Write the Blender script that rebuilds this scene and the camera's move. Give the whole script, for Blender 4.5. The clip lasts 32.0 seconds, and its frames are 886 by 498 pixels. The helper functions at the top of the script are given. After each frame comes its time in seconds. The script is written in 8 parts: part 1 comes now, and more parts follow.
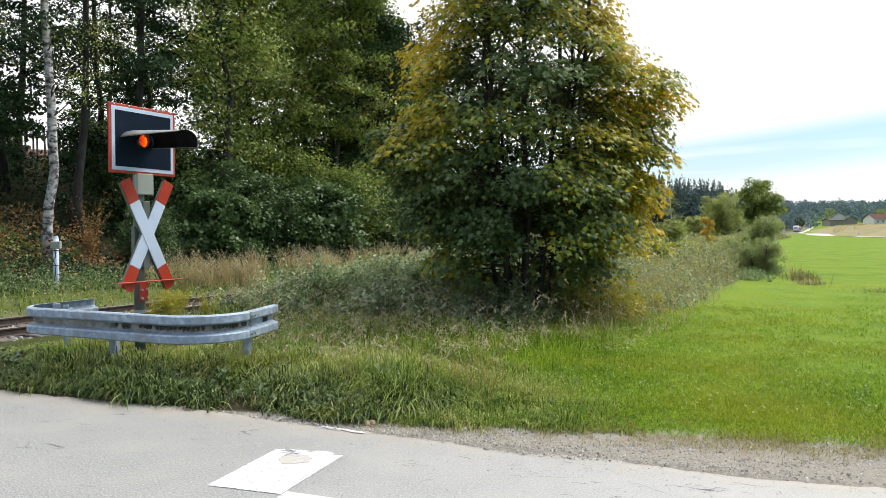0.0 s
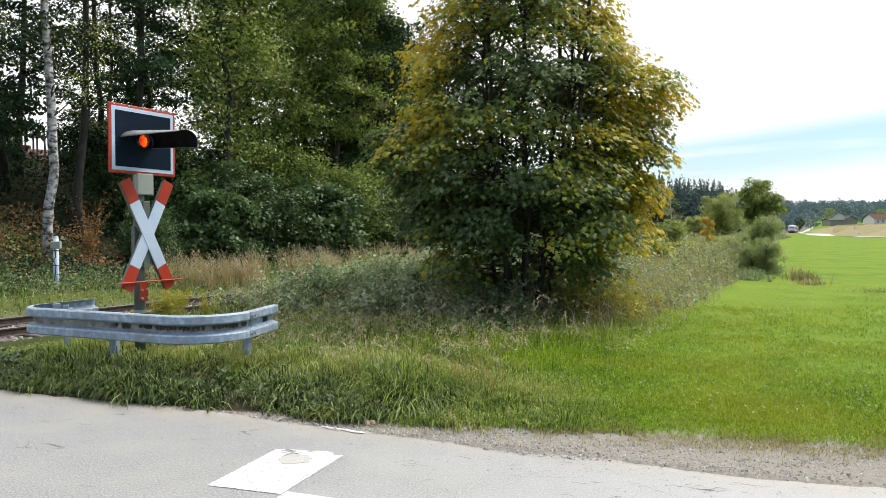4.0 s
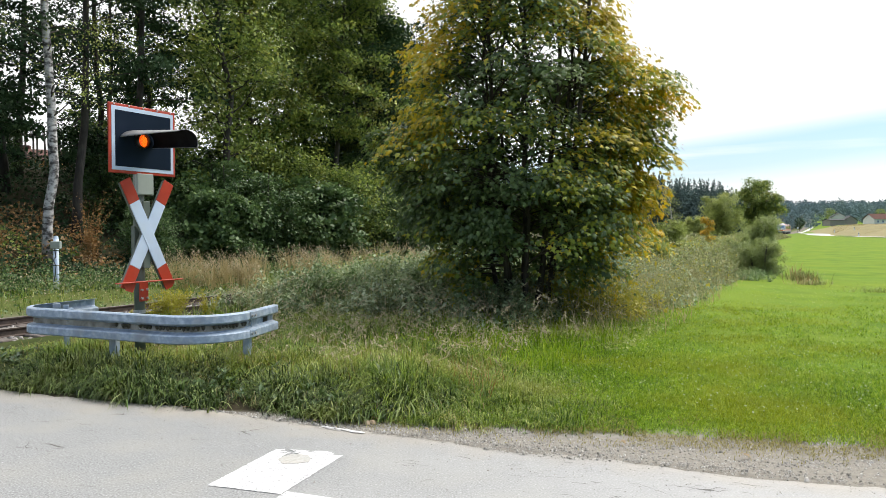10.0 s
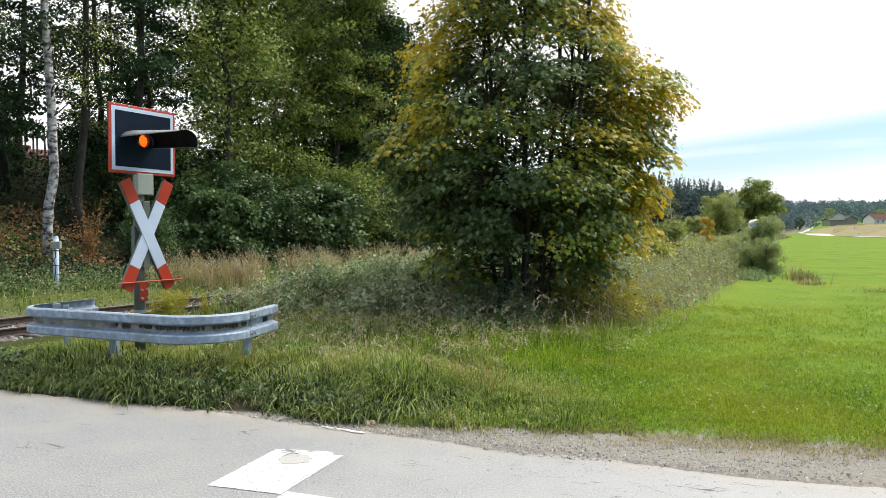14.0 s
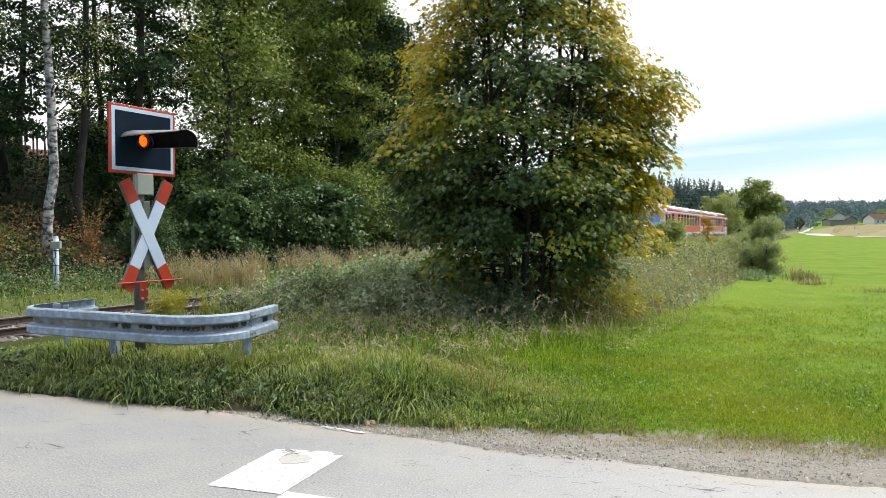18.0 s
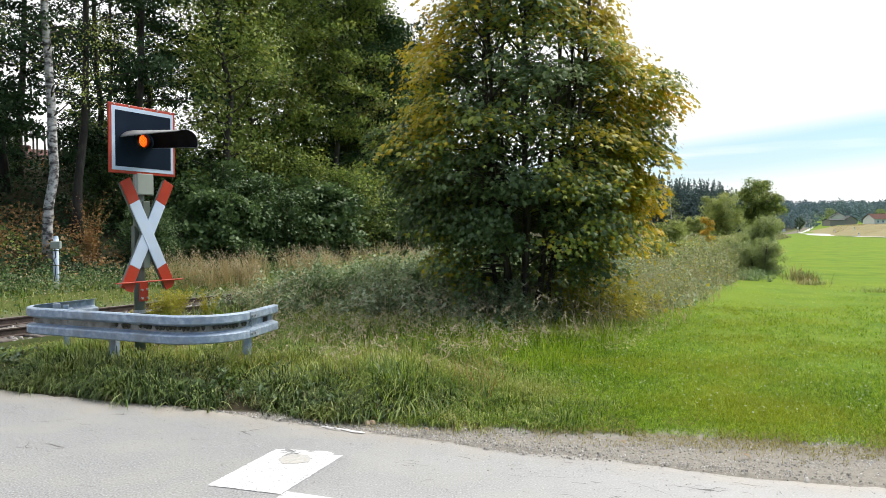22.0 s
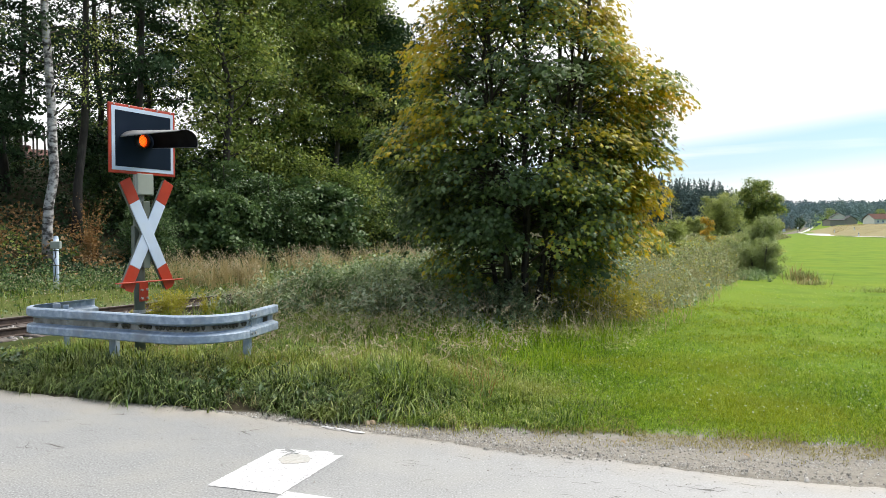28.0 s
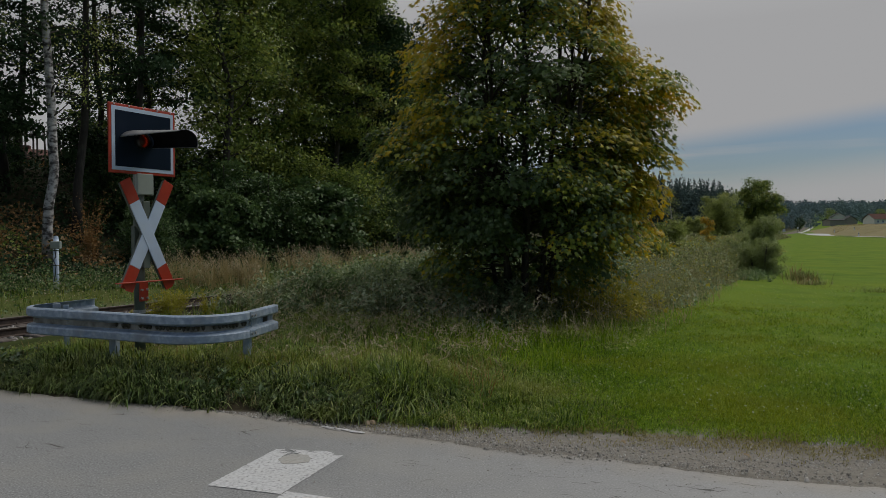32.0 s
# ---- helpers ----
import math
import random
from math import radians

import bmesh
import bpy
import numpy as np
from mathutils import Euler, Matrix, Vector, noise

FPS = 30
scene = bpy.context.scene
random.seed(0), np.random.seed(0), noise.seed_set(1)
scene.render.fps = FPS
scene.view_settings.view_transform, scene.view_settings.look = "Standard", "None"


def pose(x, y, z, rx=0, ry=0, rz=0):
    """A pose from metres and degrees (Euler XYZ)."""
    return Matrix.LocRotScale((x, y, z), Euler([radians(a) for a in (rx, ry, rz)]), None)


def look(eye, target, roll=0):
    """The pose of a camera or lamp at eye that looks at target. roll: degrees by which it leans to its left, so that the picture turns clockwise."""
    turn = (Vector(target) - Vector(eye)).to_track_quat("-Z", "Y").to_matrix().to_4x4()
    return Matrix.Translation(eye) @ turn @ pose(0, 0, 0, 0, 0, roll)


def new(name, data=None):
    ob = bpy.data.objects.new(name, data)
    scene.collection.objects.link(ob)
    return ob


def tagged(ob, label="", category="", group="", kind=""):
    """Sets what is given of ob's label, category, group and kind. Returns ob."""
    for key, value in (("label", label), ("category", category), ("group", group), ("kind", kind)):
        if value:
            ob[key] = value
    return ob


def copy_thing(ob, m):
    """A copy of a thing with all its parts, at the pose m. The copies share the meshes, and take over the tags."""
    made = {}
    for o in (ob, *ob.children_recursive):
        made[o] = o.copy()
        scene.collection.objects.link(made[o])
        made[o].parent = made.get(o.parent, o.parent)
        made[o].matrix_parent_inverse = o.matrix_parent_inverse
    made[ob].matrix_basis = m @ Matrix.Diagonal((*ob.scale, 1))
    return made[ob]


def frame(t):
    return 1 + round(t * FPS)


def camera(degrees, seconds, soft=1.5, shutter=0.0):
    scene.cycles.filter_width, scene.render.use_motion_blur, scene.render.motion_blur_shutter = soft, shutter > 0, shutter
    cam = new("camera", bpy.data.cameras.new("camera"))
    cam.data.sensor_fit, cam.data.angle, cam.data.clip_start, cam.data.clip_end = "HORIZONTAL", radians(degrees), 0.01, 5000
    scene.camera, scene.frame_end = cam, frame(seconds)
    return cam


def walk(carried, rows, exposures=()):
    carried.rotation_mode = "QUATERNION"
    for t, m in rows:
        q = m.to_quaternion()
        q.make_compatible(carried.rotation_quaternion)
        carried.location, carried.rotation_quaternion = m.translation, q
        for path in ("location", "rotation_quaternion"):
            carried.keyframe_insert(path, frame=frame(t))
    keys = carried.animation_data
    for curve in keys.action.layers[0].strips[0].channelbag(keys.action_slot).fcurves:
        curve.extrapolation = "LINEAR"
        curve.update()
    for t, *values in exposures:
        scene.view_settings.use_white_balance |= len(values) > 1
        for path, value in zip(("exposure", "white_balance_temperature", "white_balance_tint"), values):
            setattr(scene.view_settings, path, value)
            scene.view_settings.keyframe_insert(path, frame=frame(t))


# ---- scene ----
# A still camera at a roadside, a railway crossing, and a two-car railcar that passes.
cam = camera(63.38, 32.0, soft=0.82, shutter=0.4)
EYE = (0.0, 0.0, 1.70)
VIEW = look(EYE, (0.0, 100.0, 1.70 - 2.65))
walk(cam, [(0.0, VIEW), (32.0, VIEW)],
     exposures=[(0.0, 0.0), (31.2, 0.0), (31.4, -0.14), (31.6, -0.52), (31.8, -1.08), (32.0, -1.75)])

# the plan: the track runs along U, N points from the camera across it; the road runs along R, Q across it
U = Vector((0.46938, 0.88300, 0.0))
N = Vector((-0.88300, 0.46938, 0.0))
R = Vector((0.9390, -0.3440, 0.0))
Q = Vector((0.3440, 0.9390, 0.0))
TRACK = 13.43        # the track's centre line, metres across from the camera
RAIL_TOP = -0.03
ROAD_EDGE = 5.45


def at_track(d, s, z=0.0):
    return Vector((N.x * d + U.x * s, N.y * d + U.y * s, z))


def at_road(p, q, z=0.0):
    return Vector((R.x * p + Q.x * q, R.y * p + Q.y * q, z))


def smooth01(a, b, x):
    t = np.clip((x - a) / (b - a), 0, 1)
    return t * t * (3 - 2 * t)


FAR_ROAD = ((70.0, 60.0), (86.0, 110.0), (98.0, 159.0), (110.0, 210.0), (146.0, 288.0), (196.0, 380.0), (245.0, 470.0), (330.0, 640.0))


def ground_z(x, y):
    """Height of the ground, for arrays of places."""
    x, y = np.asarray(x, float), np.asarray(y, float)
    d = x * N.x + y * N.y
    s = x * U.x + y * U.y
    q = x * Q.x + y * Q.y
    z = 0.03 * np.sin(x * 0.9 + 1.3) * np.sin(y * 0.7) * smooth01(6.5, 9, q)
    z = z + 0.08 * smooth01(5.9, 6.9, q) - 0.012 * (1 - smooth01(5.6, 6.2, q))
    z = z + 0.25 * smooth01(3.0, 5.5, d) * (1 - smooth01(8.5, 11.0, d)) * smooth01(9, 14, s)
    z = z - 0.30 * smooth01(10.3, 11.6, d) * (1 - smooth01(15.8, 17.0, d))
    z = z + 3.0 * smooth01(60, 90, d) * (1 - smooth01(60, 110, s))
    hill = 5.2 * smooth01(18.5, 40.0, d) * (1 - smooth01(60, 110, s))
    z = z + hill
    near = 1 - smooth01(5.5, 5.62, q) * 1.0
    inside = near * (1 - smooth01(10.0, 11.0, d)) * smooth01(-3.2, -2.9, q)
    z = np.where(inside > 0.5, -0.012, z)
    line = np.interp(y, [p[1] for p in FAR_ROAD], [p[0] for p in FAR_ROAD])
    z = z + 3.3 * smooth01(3, 11, x - line) * smooth01(90, 150, y)
    z = z + 2.6 * smooth01(300, 480, y) * smooth01(-60, 20, x - line)
    z = z + 20 * smooth01(480, 1000, y) * smooth01(-400, 100, x - line)
    z = z + 9 * smooth01(200, 420, y) * smooth01(40, 110, d)
    return z


# ---- world and light ----
world = bpy.data.worlds.new("sky")
scene.world = world
world.use_nodes = True
SUN_DIR = Vector((0.52, 0.28, 0.80)).normalized()


def sky_nodes():
    nt = world.node_tree
    nt.nodes.clear()
    out = nt.nodes.new("ShaderNodeOutputWorld")
    bg = nt.nodes.new("ShaderNodeBackground")
    sky = nt.nodes.new("ShaderNodeTexSky")
    sky.sky_type, sky.sun_disc = "NISHITA", False
    sky.sun_elevation = math.asin(SUN_DIR.z)
    sky.sun_rotation = math.atan2(SUN_DIR.x, SUN_DIR.y)
    sky.air_density, sky.dust_density, sky.ozone_density = 1.4, 0.4, 3.0
    co = nt.nodes.new("ShaderNodeTexCoord")
    stretch = nt.nodes.new("ShaderNodeMapping")
    stretch.inputs["Scale"].default_value = (1.0, 1.0, 14.0)
    stretch.inputs["Rotation"].default_value = (0.0, 0.10, 0.0)
    stretch.inputs["Location"].default_value = (0.35, 0.1, 0.2)
    cloud = nt.nodes.new("ShaderNodeTexNoise")
    cloud.inputs["Scale"].default_value, cloud.inputs["Detail"].default_value = 2.2, 7
    ramp = nt.nodes.new("ShaderNodeMapRange")
    ramp.interpolation_type = "SMOOTHSTEP"
    ramp.inputs["From Min"].default_value, ramp.inputs["From Max"].default_value = 0.55, 0.85
    ramp.inputs["To Min"].default_value, ramp.inputs["To Max"].default_value = 0.06, 1.0
    # the overcast is closed overhead and opens in thin streaks low down
    sep = nt.nodes.new("ShaderNodeSeparateXYZ")
    high = nt.nodes.new("ShaderNodeMapRange")
    high.interpolation_type = "SMOOTHSTEP"
    high.inputs["From Min"].default_value, high.inputs["From Max"].default_value = 0.058, 0.095
    top = nt.nodes.new("ShaderNodeMath")
    top.operation = "MAXIMUM"
    low = nt.nodes.new("ShaderNodeMapRange")
    low.interpolation_type = "SMOOTHSTEP"
    low.inputs["From Min"].default_value, low.inputs["From Max"].default_value = -0.012, 0.045
    low.inputs["To Min"].default_value, low.inputs["To Max"].default_value = 0.9, 0.0
    both = nt.nodes.new("ShaderNodeMath")
    both.operation = "MAXIMUM"
    mix = nt.nodes.new("ShaderNodeMix")
    mix.data_type = "RGBA"
    # cloud is dimmer near the horizon than overhead
    dome = nt.nodes.new("ShaderNodeMix")
    dome.data_type = "RGBA"
    dome.inputs["A"].default_value, dome.inputs["B"].default_value = (11.8, 11.8, 12.0, 1.0), (29.5, 29.6, 29.8, 1.0)
    rise = nt.nodes.new("ShaderNodeMapRange")
    rise.inputs["From Min"].default_value, rise.inputs["From Max"].default_value = 0.26, 0.85
    link = nt.links.new
    link(co.outputs["Generated"], stretch.inputs["Vector"])
    link(stretch.outputs["Vector"], cloud.inputs["Vector"])
    link(cloud.outputs["Fac"], ramp.inputs["Value"])
    link(co.outputs["Generated"], sep.inputs[0])
    # the opening rises slightly to the right
    slant = nt.nodes.new("ShaderNodeMath")
    slant.operation = "MULTIPLY_ADD"
    slant.inputs[1].default_value = -0.12
    link(sep.outputs["X"], slant.inputs[0])
    link(sep.outputs["Z"], slant.inputs[2])
    link(slant.outputs[0], high.inputs["Value"])
    link(sep.outputs["Z"], rise.inputs["Value"])
    link(rise.outputs["Result"], dome.inputs["Factor"])
    link(dome.outputs["Result"], mix.inputs["B"])
    link(ramp.outputs["Result"], top.inputs[0])
    link(high.outputs["Result"], top.inputs[1])
    link(slant.outputs[0], low.inputs["Value"])
    link(top.outputs[0], both.inputs[0])
    link(low.outputs["Result"], both.inputs[1])
    # the veil of cloud is thickest towards the sun and thins out behind the camera
    side = nt.nodes.new("ShaderNodeMapRange")
    side.interpolation_type = "SMOOTHSTEP"
    side.inputs["From Min"].default_value, side.inputs["From Max"].default_value = -0.45, 0.25
    side.inputs["To Min"].default_value = 0.18
    link(sep.outputs["Y"], side.inputs["Value"])
    veil = nt.nodes.new("ShaderNodeMath")
    veil.operation = "MULTIPLY"
    # to the left the cloud is closed
    left = nt.nodes.new("ShaderNodeMapRange")
    left.interpolation_type = "SMOOTHSTEP"
    left.inputs["From Min"].default_value, left.inputs["From Max"].default_value = 0.12, -0.25
    link(sep.outputs["X"], left.inputs["Value"])
    shut = nt.nodes.new("ShaderNodeMath")
    shut.operation = "MAXIMUM"
    link(both.outputs[0], shut.inputs[0])
    link(left.outputs["Result"], shut.inputs[1])
    link(shut.outputs[0], veil.inputs[0])
    link(side.outputs["Result"], veil.inputs[1])
    # low down, far to the right, the sky is open and blue
    far = nt.nodes.new("ShaderNodeMapRange")
    far.interpolation_type = "SMOOTHSTEP"
    far.inputs["From Min"].default_value, far.inputs["From Max"].default_value = 0.56, 0.74
    far.inputs["To Min"].default_value, far.inputs["To Max"].default_value = 1.0, 0.12
    link(sep.outputs["X"], far.inputs["Value"])
    aloft = nt.nodes.new("ShaderNodeMapRange")
    aloft.interpolation_type = "SMOOTHSTEP"
    aloft.inputs["From Min"].default_value, aloft.inputs["From Max"].default_value = 0.22, 0.5
    link(sep.outputs["Z"], aloft.inputs["Value"])
    opened = nt.nodes.new("ShaderNodeMath")
    opened.operation = "MAXIMUM"
    link(far.outputs["Result"], opened.inputs[0])
    link(aloft.outputs["Result"], opened.inputs[1])
    cover = nt.nodes.new("ShaderNodeMath")
    cover.operation = "MULTIPLY"
    link(veil.outputs[0], cover.inputs[0])
    link(opened.outputs[0], cover.inputs[1])
    link(cover.outputs[0], mix.inputs["Factor"])
    clear = nt.nodes.new("ShaderNodeMix")
    clear.data_type, clear.blend_type = "RGBA", "MULTIPLY"
    clear.inputs["Factor"].default_value = 1.0
    clear.inputs["B"].default_value = (1.10, 1.24, 1.55, 1.0)
    link(sky.outputs["Color"], clear.inputs["A"])
    link(clear.outputs["Result"], mix.inputs["A"])
    link(mix.outputs["Result"], bg.inputs["Color"])
    bg.inputs["Strength"].default_value = 0.10
    link(bg.outputs[0], out.inputs[0])


sky_nodes()
sun_data = bpy.data.lights.new("sun", "SUN")
sun_data.energy, sun_data.angle, sun_data.color = 4.2, radians(30), (1.0, 0.95, 0.88)
sun = new("sun", sun_data)
sun.matrix_world = look(SUN_DIR * 60, (0, 0, 0))

# ---- materials ----


def material(name, shades, scale=4.0, rough=0.7, bump=0.0, bump_scale=40.0, metal=0.0, tint=None, random_mix=0.0, island=False,
             lucent=0.0, spec=0.5, big=0.0, big_scale=0.3, big_shade=(0.3, 0.25, 0.1), big_from=0.48, coat=0.0, detail=5.0, stretch=(1, 1, 1)):
    """A surface whose colour runs over the shades by noise at a real size, with a second, larger mottling and fine relief."""
    m = bpy.data.materials.new(name)
    m.use_nodes = True
    nt = m.node_tree
    nt.nodes.clear()
    link = nt.links.new
    out = nt.nodes.new("ShaderNodeOutputMaterial")
    bsdf = nt.nodes.new("ShaderNodeBsdfPrincipled")
    co = nt.nodes.new("ShaderNodeTexCoord")
    mapping = nt.nodes.new("ShaderNodeMapping")
    mapping.inputs["Scale"].default_value = stretch
    link(co.outputs["Object"], mapping.inputs["Vector"])
    noise_node = nt.nodes.new("ShaderNodeTexNoise")
    noise_node.inputs["Scale"].default_value, noise_node.inputs["Detail"].default_value = scale, detail
    link(mapping.outputs[0], noise_node.inputs["Vector"])
    spread = nt.nodes.new("ShaderNodeMapRange")
    spread.inputs["From Min"].default_value, spread.inputs["From Max"].default_value = 0.28, 0.72
    link(noise_node.outputs["Fac"], spread.inputs["Value"])
    value = spread.outputs["Result"]
    if random_mix:
        if island:
            geo = nt.nodes.new("ShaderNodeNewGeometry")
            rnd = geo.outputs["Random Per Island"]
        else:
            info = nt.nodes.new("ShaderNodeObjectInfo")
            rnd = info.outputs["Random"]
        blend = nt.nodes.new("ShaderNodeMix")
        blend.inputs["Factor"].default_value = random_mix
        link(value, blend.inputs["A"])
        link(rnd, blend.inputs["B"])
        value = blend.outputs["Result"]
    ramp = nt.nodes.new("ShaderNodeValToRGB")
    els = ramp.color_ramp.elements
    while len(els) < len(shades):
        els.new(0.5)
    for i, c in enumerate(shades):
        els[i].position = i / max(1, len(shades) - 1)
        els[i].color = (*c, 1)
    link(value, ramp.inputs["Fac"])
    colour = ramp.outputs["Color"]
    if big:
        n2 = nt.nodes.new("ShaderNodeTexNoise")
        n2.inputs["Scale"].default_value, n2.inputs["Detail"].default_value = big_scale, 4
        link(co.outputs["Object"], n2.inputs["Vector"])
        r2 = nt.nodes.new("ShaderNodeMapRange")
        r2.inputs["From Min"].default_value, r2.inputs["From Max"].default_value = big_from, big_from + 0.16
        r2.inputs["To Max"].default_value = big
        link(n2.outputs["Fac"], r2.inputs["Value"])
        mx = nt.nodes.new("ShaderNodeMix")
        mx.data_type = "RGBA"
        mx.inputs["B"].default_value = (*big_shade, 1)
        link(r2.outputs["Result"], mx.inputs["Factor"])
        link(colour, mx.inputs["A"])
        colour = mx.outputs["Result"]
    link(colour, bsdf.inputs["Base Color"])
    bsdf.inputs["Roughness"].default_value = rough
    bsdf.inputs["Metallic"].default_value = metal
    bsdf.inputs["Specular IOR Level"].default_value = spec
    bsdf.inputs["Coat Weight"].default_value = coat
    if tint:
        bsdf.inputs["Specular Tint"].default_value = (*tint, 1)
    if bump:
        n3 = nt.nodes.new("ShaderNodeTexNoise")
        n3.inputs["Scale"].default_value, n3.inputs["Detail"].default_value = bump_scale, 6
        link(mapping.outputs[0], n3.inputs["Vector"])
        b = nt.nodes.new("ShaderNodeBump")
        b.inputs["Strength"].default_value, b.inputs["Distance"].default_value = bump, 0.02
        link(n3.outputs["Fac"], b.inputs["Height"])
        link(b.outputs[0], bsdf.inputs["Normal"])
    surface = bsdf.outputs[0]
    if lucent:
        tr = nt.nodes.new("ShaderNodeBsdfTranslucent")
        link(colour, tr.inputs["Color"])
        ms = nt.nodes.new("ShaderNodeMixShader")
        ms.inputs[0].default_value = lucent
        link(surface, ms.inputs[1])
        link(tr.outputs[0], ms.inputs[2])
        surface = ms.outputs[0]
    link(surface, out.inputs[0])
    return m


def glow(name, colour, strength, base=(0.05, 0.02, 0.01)):
    m = bpy.data.materials.new(name)
    m.use_nodes = True
    b = m.node_tree.nodes["Principled BSDF"]
    b.inputs["Base Color"].default_value = (*base, 1)
    b.inputs["Roughness"].default_value = 0.3
    b.inputs["Emission Color"].default_value = (*colour, 1)
    b.inputs["Emission Strength"].default_value = strength
    return m


def leaf_mat(name, shades, big=0.0, big_shade=(0.3, 0.2, 0.02), big_scale=0.5, rough=0.42, lucent=0.4, scale=0.8, big_from=0.48, mixed=0.5, spec=0.25):
    return material(name, shades, scale=scale, rough=rough, random_mix=mixed, island=True, lucent=lucent, spec=spec,
                    big=big, big_shade=big_shade, big_scale=big_scale, detail=3, big_from=big_from)


M_MAPLE = leaf_mat("maple_leaf", [(0.018, 0.040, 0.014), (0.064, 0.112, 0.036), (0.125, 0.188, 0.060), (0.23, 0.29, 0.10)],
                   big=0.3, big_shade=(0.16, 0.18, 0.025), big_scale=0.7, big_from=0.56, spec=0.4, lucent=0.42)
M_MAPLE_TURN = leaf_mat("maple_leaf_olive", [(0.07, 0.12, 0.02), (0.16, 0.22, 0.032), (0.28, 0.32, 0.045), (0.44, 0.41, 0.04)])
M_MAPLE_GOLD = leaf_mat("maple_leaf_turning", [(0.22, 0.22, 0.024), (0.40, 0.34, 0.026), (0.56, 0.42, 0.02), (0.56, 0.30, 0.016)])
M_OAK = leaf_mat("forest_leaf", [(0.014, 0.032, 0.009), (0.085, 0.135, 0.030), (0.25, 0.32, 0.066), (0.52, 0.54, 0.11)],
                 big=0.6, big_shade=(0.36, 0.27, 0.025), big_scale=0.55, big_from=0.57)
# darker than real leaves: shade and silhouette of the wood put into colour
M_DARKLEAF = leaf_mat("shaded_dark_leaf", [(0.006, 0.014, 0.007), (0.022, 0.046, 0.019), (0.050, 0.088, 0.038), (0.10, 0.15, 0.066)], lucent=0.18, mixed=0.4, spec=0.1, rough=0.6)
M_HAZEL = leaf_mat("hazel_leaf", [(0.012, 0.030, 0.010), (0.048, 0.092, 0.028), (0.105, 0.170, 0.055), (0.21, 0.28, 0.10)], lucent=0.3, mixed=0.45)
M_WILLOW = leaf_mat("willow_leaf", [(0.11, 0.15, 0.035), (0.29, 0.34, 0.085), (0.48, 0.50, 0.17)])
M_BRAMBLE = leaf_mat("bramble_leaf", [(0.04, 0.075, 0.03), (0.14, 0.20, 0.09), (0.28, 0.36, 0.18), (0.55, 0.62, 0.42)],
                     big=0.2, big_shade=(0.28, 0.25, 0.11), big_scale=0.9, spec=0.5, rough=0.36, mixed=0.7)
M_OLIVE = leaf_mat("olive_leaf", [(0.13, 0.18, 0.055), (0.24, 0.29, 0.09), (0.35, 0.40, 0.15)])
M_BANKWEED = leaf_mat("bank_weed", [(0.06, 0.08, 0.026), (0.15, 0.18, 0.06), (0.27, 0.28, 0.105), (0.42, 0.40, 0.19)], big=0.4, big_shade=(0.30, 0.25, 0.10), big_scale=0.7)
M_GOLD = leaf_mat("golden_leaf", [(0.42, 0.29, 0.03), (0.52, 0.34, 0.04), (0.46, 0.36, 0.05)])
M_GOLDWEED = leaf_mat("yellow_weed", [(0.20, 0.22, 0.025), (0.38, 0.35, 0.04), (0.52, 0.42, 0.045)])
# paler and bluer than needles and leaves: aerial haze put into the colour
M_SPRUCE = leaf_mat("hazed_spruce_needles", [(0.062, 0.096, 0.088), (0.084, 0.122, 0.108), (0.108, 0.150, 0.128)], lucent=0.1, scale=0.08, mixed=0.25, spec=0.02, rough=0.9)
M_FARLEAF = leaf_mat("hazed_far_leaf", [(0.105, 0.155, 0.165), (0.125, 0.178, 0.182), (0.148, 0.205, 0.200)], lucent=0.2, scale=0.05, mixed=0.2, spec=0.02, rough=0.9)
M_GRASS = leaf_mat("long_grass", [(0.014, 0.036, 0.005), (0.082, 0.148, 0.014), (0.19, 0.275, 0.028), (0.46, 0.48, 0.16)],
                   big=0.35, big_shade=(0.30, 0.27, 0.05), big_scale=0.8, lucent=0.3, rough=0.4, spec=0.3, mixed=0.8)
# darker green than the grass behind: shade under the overhang put into colour
M_VERGE = leaf_mat("coarse_shaded_verge_grass", [(0.006, 0.014, 0.004), (0.026, 0.050, 0.011), (0.085, 0.138, 0.028), (0.32, 0.36, 0.15)],
                   big=0.35, big_shade=(0.17, 0.18, 0.03), big_scale=1.3, lucent=0.2, rough=0.45, spec=0.22, mixed=0.85)
M_DOCK = leaf_mat("dock_leaf", [(0.016, 0.038, 0.012), (0.040, 0.085, 0.024), (0.085, 0.14, 0.04), (0.14, 0.19, 0.06)], lucent=0.15, rough=0.35, spec=0.45)
M_RUSTY = leaf_mat("rusty_stem", [(0.20, 0.10, 0.035), (0.30, 0.17, 0.06), (0.36, 0.25, 0.12)])
M_MEADOW = leaf_mat("meadow_grass", [(0.035, 0.080, 0.006), (0.135, 0.240, 0.012), (0.225, 0.350, 0.014), (0.46, 0.52, 0.08)],
                    big=0.45, big_shade=(0.30, 0.29, 0.015), big_scale=0.5, lucent=0.45, spec=0.1, mixed=0.75)
M_STRAW = leaf_mat("dry_grass", [(0.31, 0.25, 0.12), (0.43, 0.355, 0.18), (0.56, 0.47, 0.26)], lucent=0.25)
M_WEED = leaf_mat("green_weed", [(0.03, 0.065, 0.018), (0.09, 0.155, 0.045), (0.18, 0.25, 0.085), (0.32, 0.37, 0.17)])
M_SEED = leaf_mat("seed_fluff", [(0.30, 0.24, 0.14), (0.46, 0.39, 0.25), (0.60, 0.53, 0.38)])
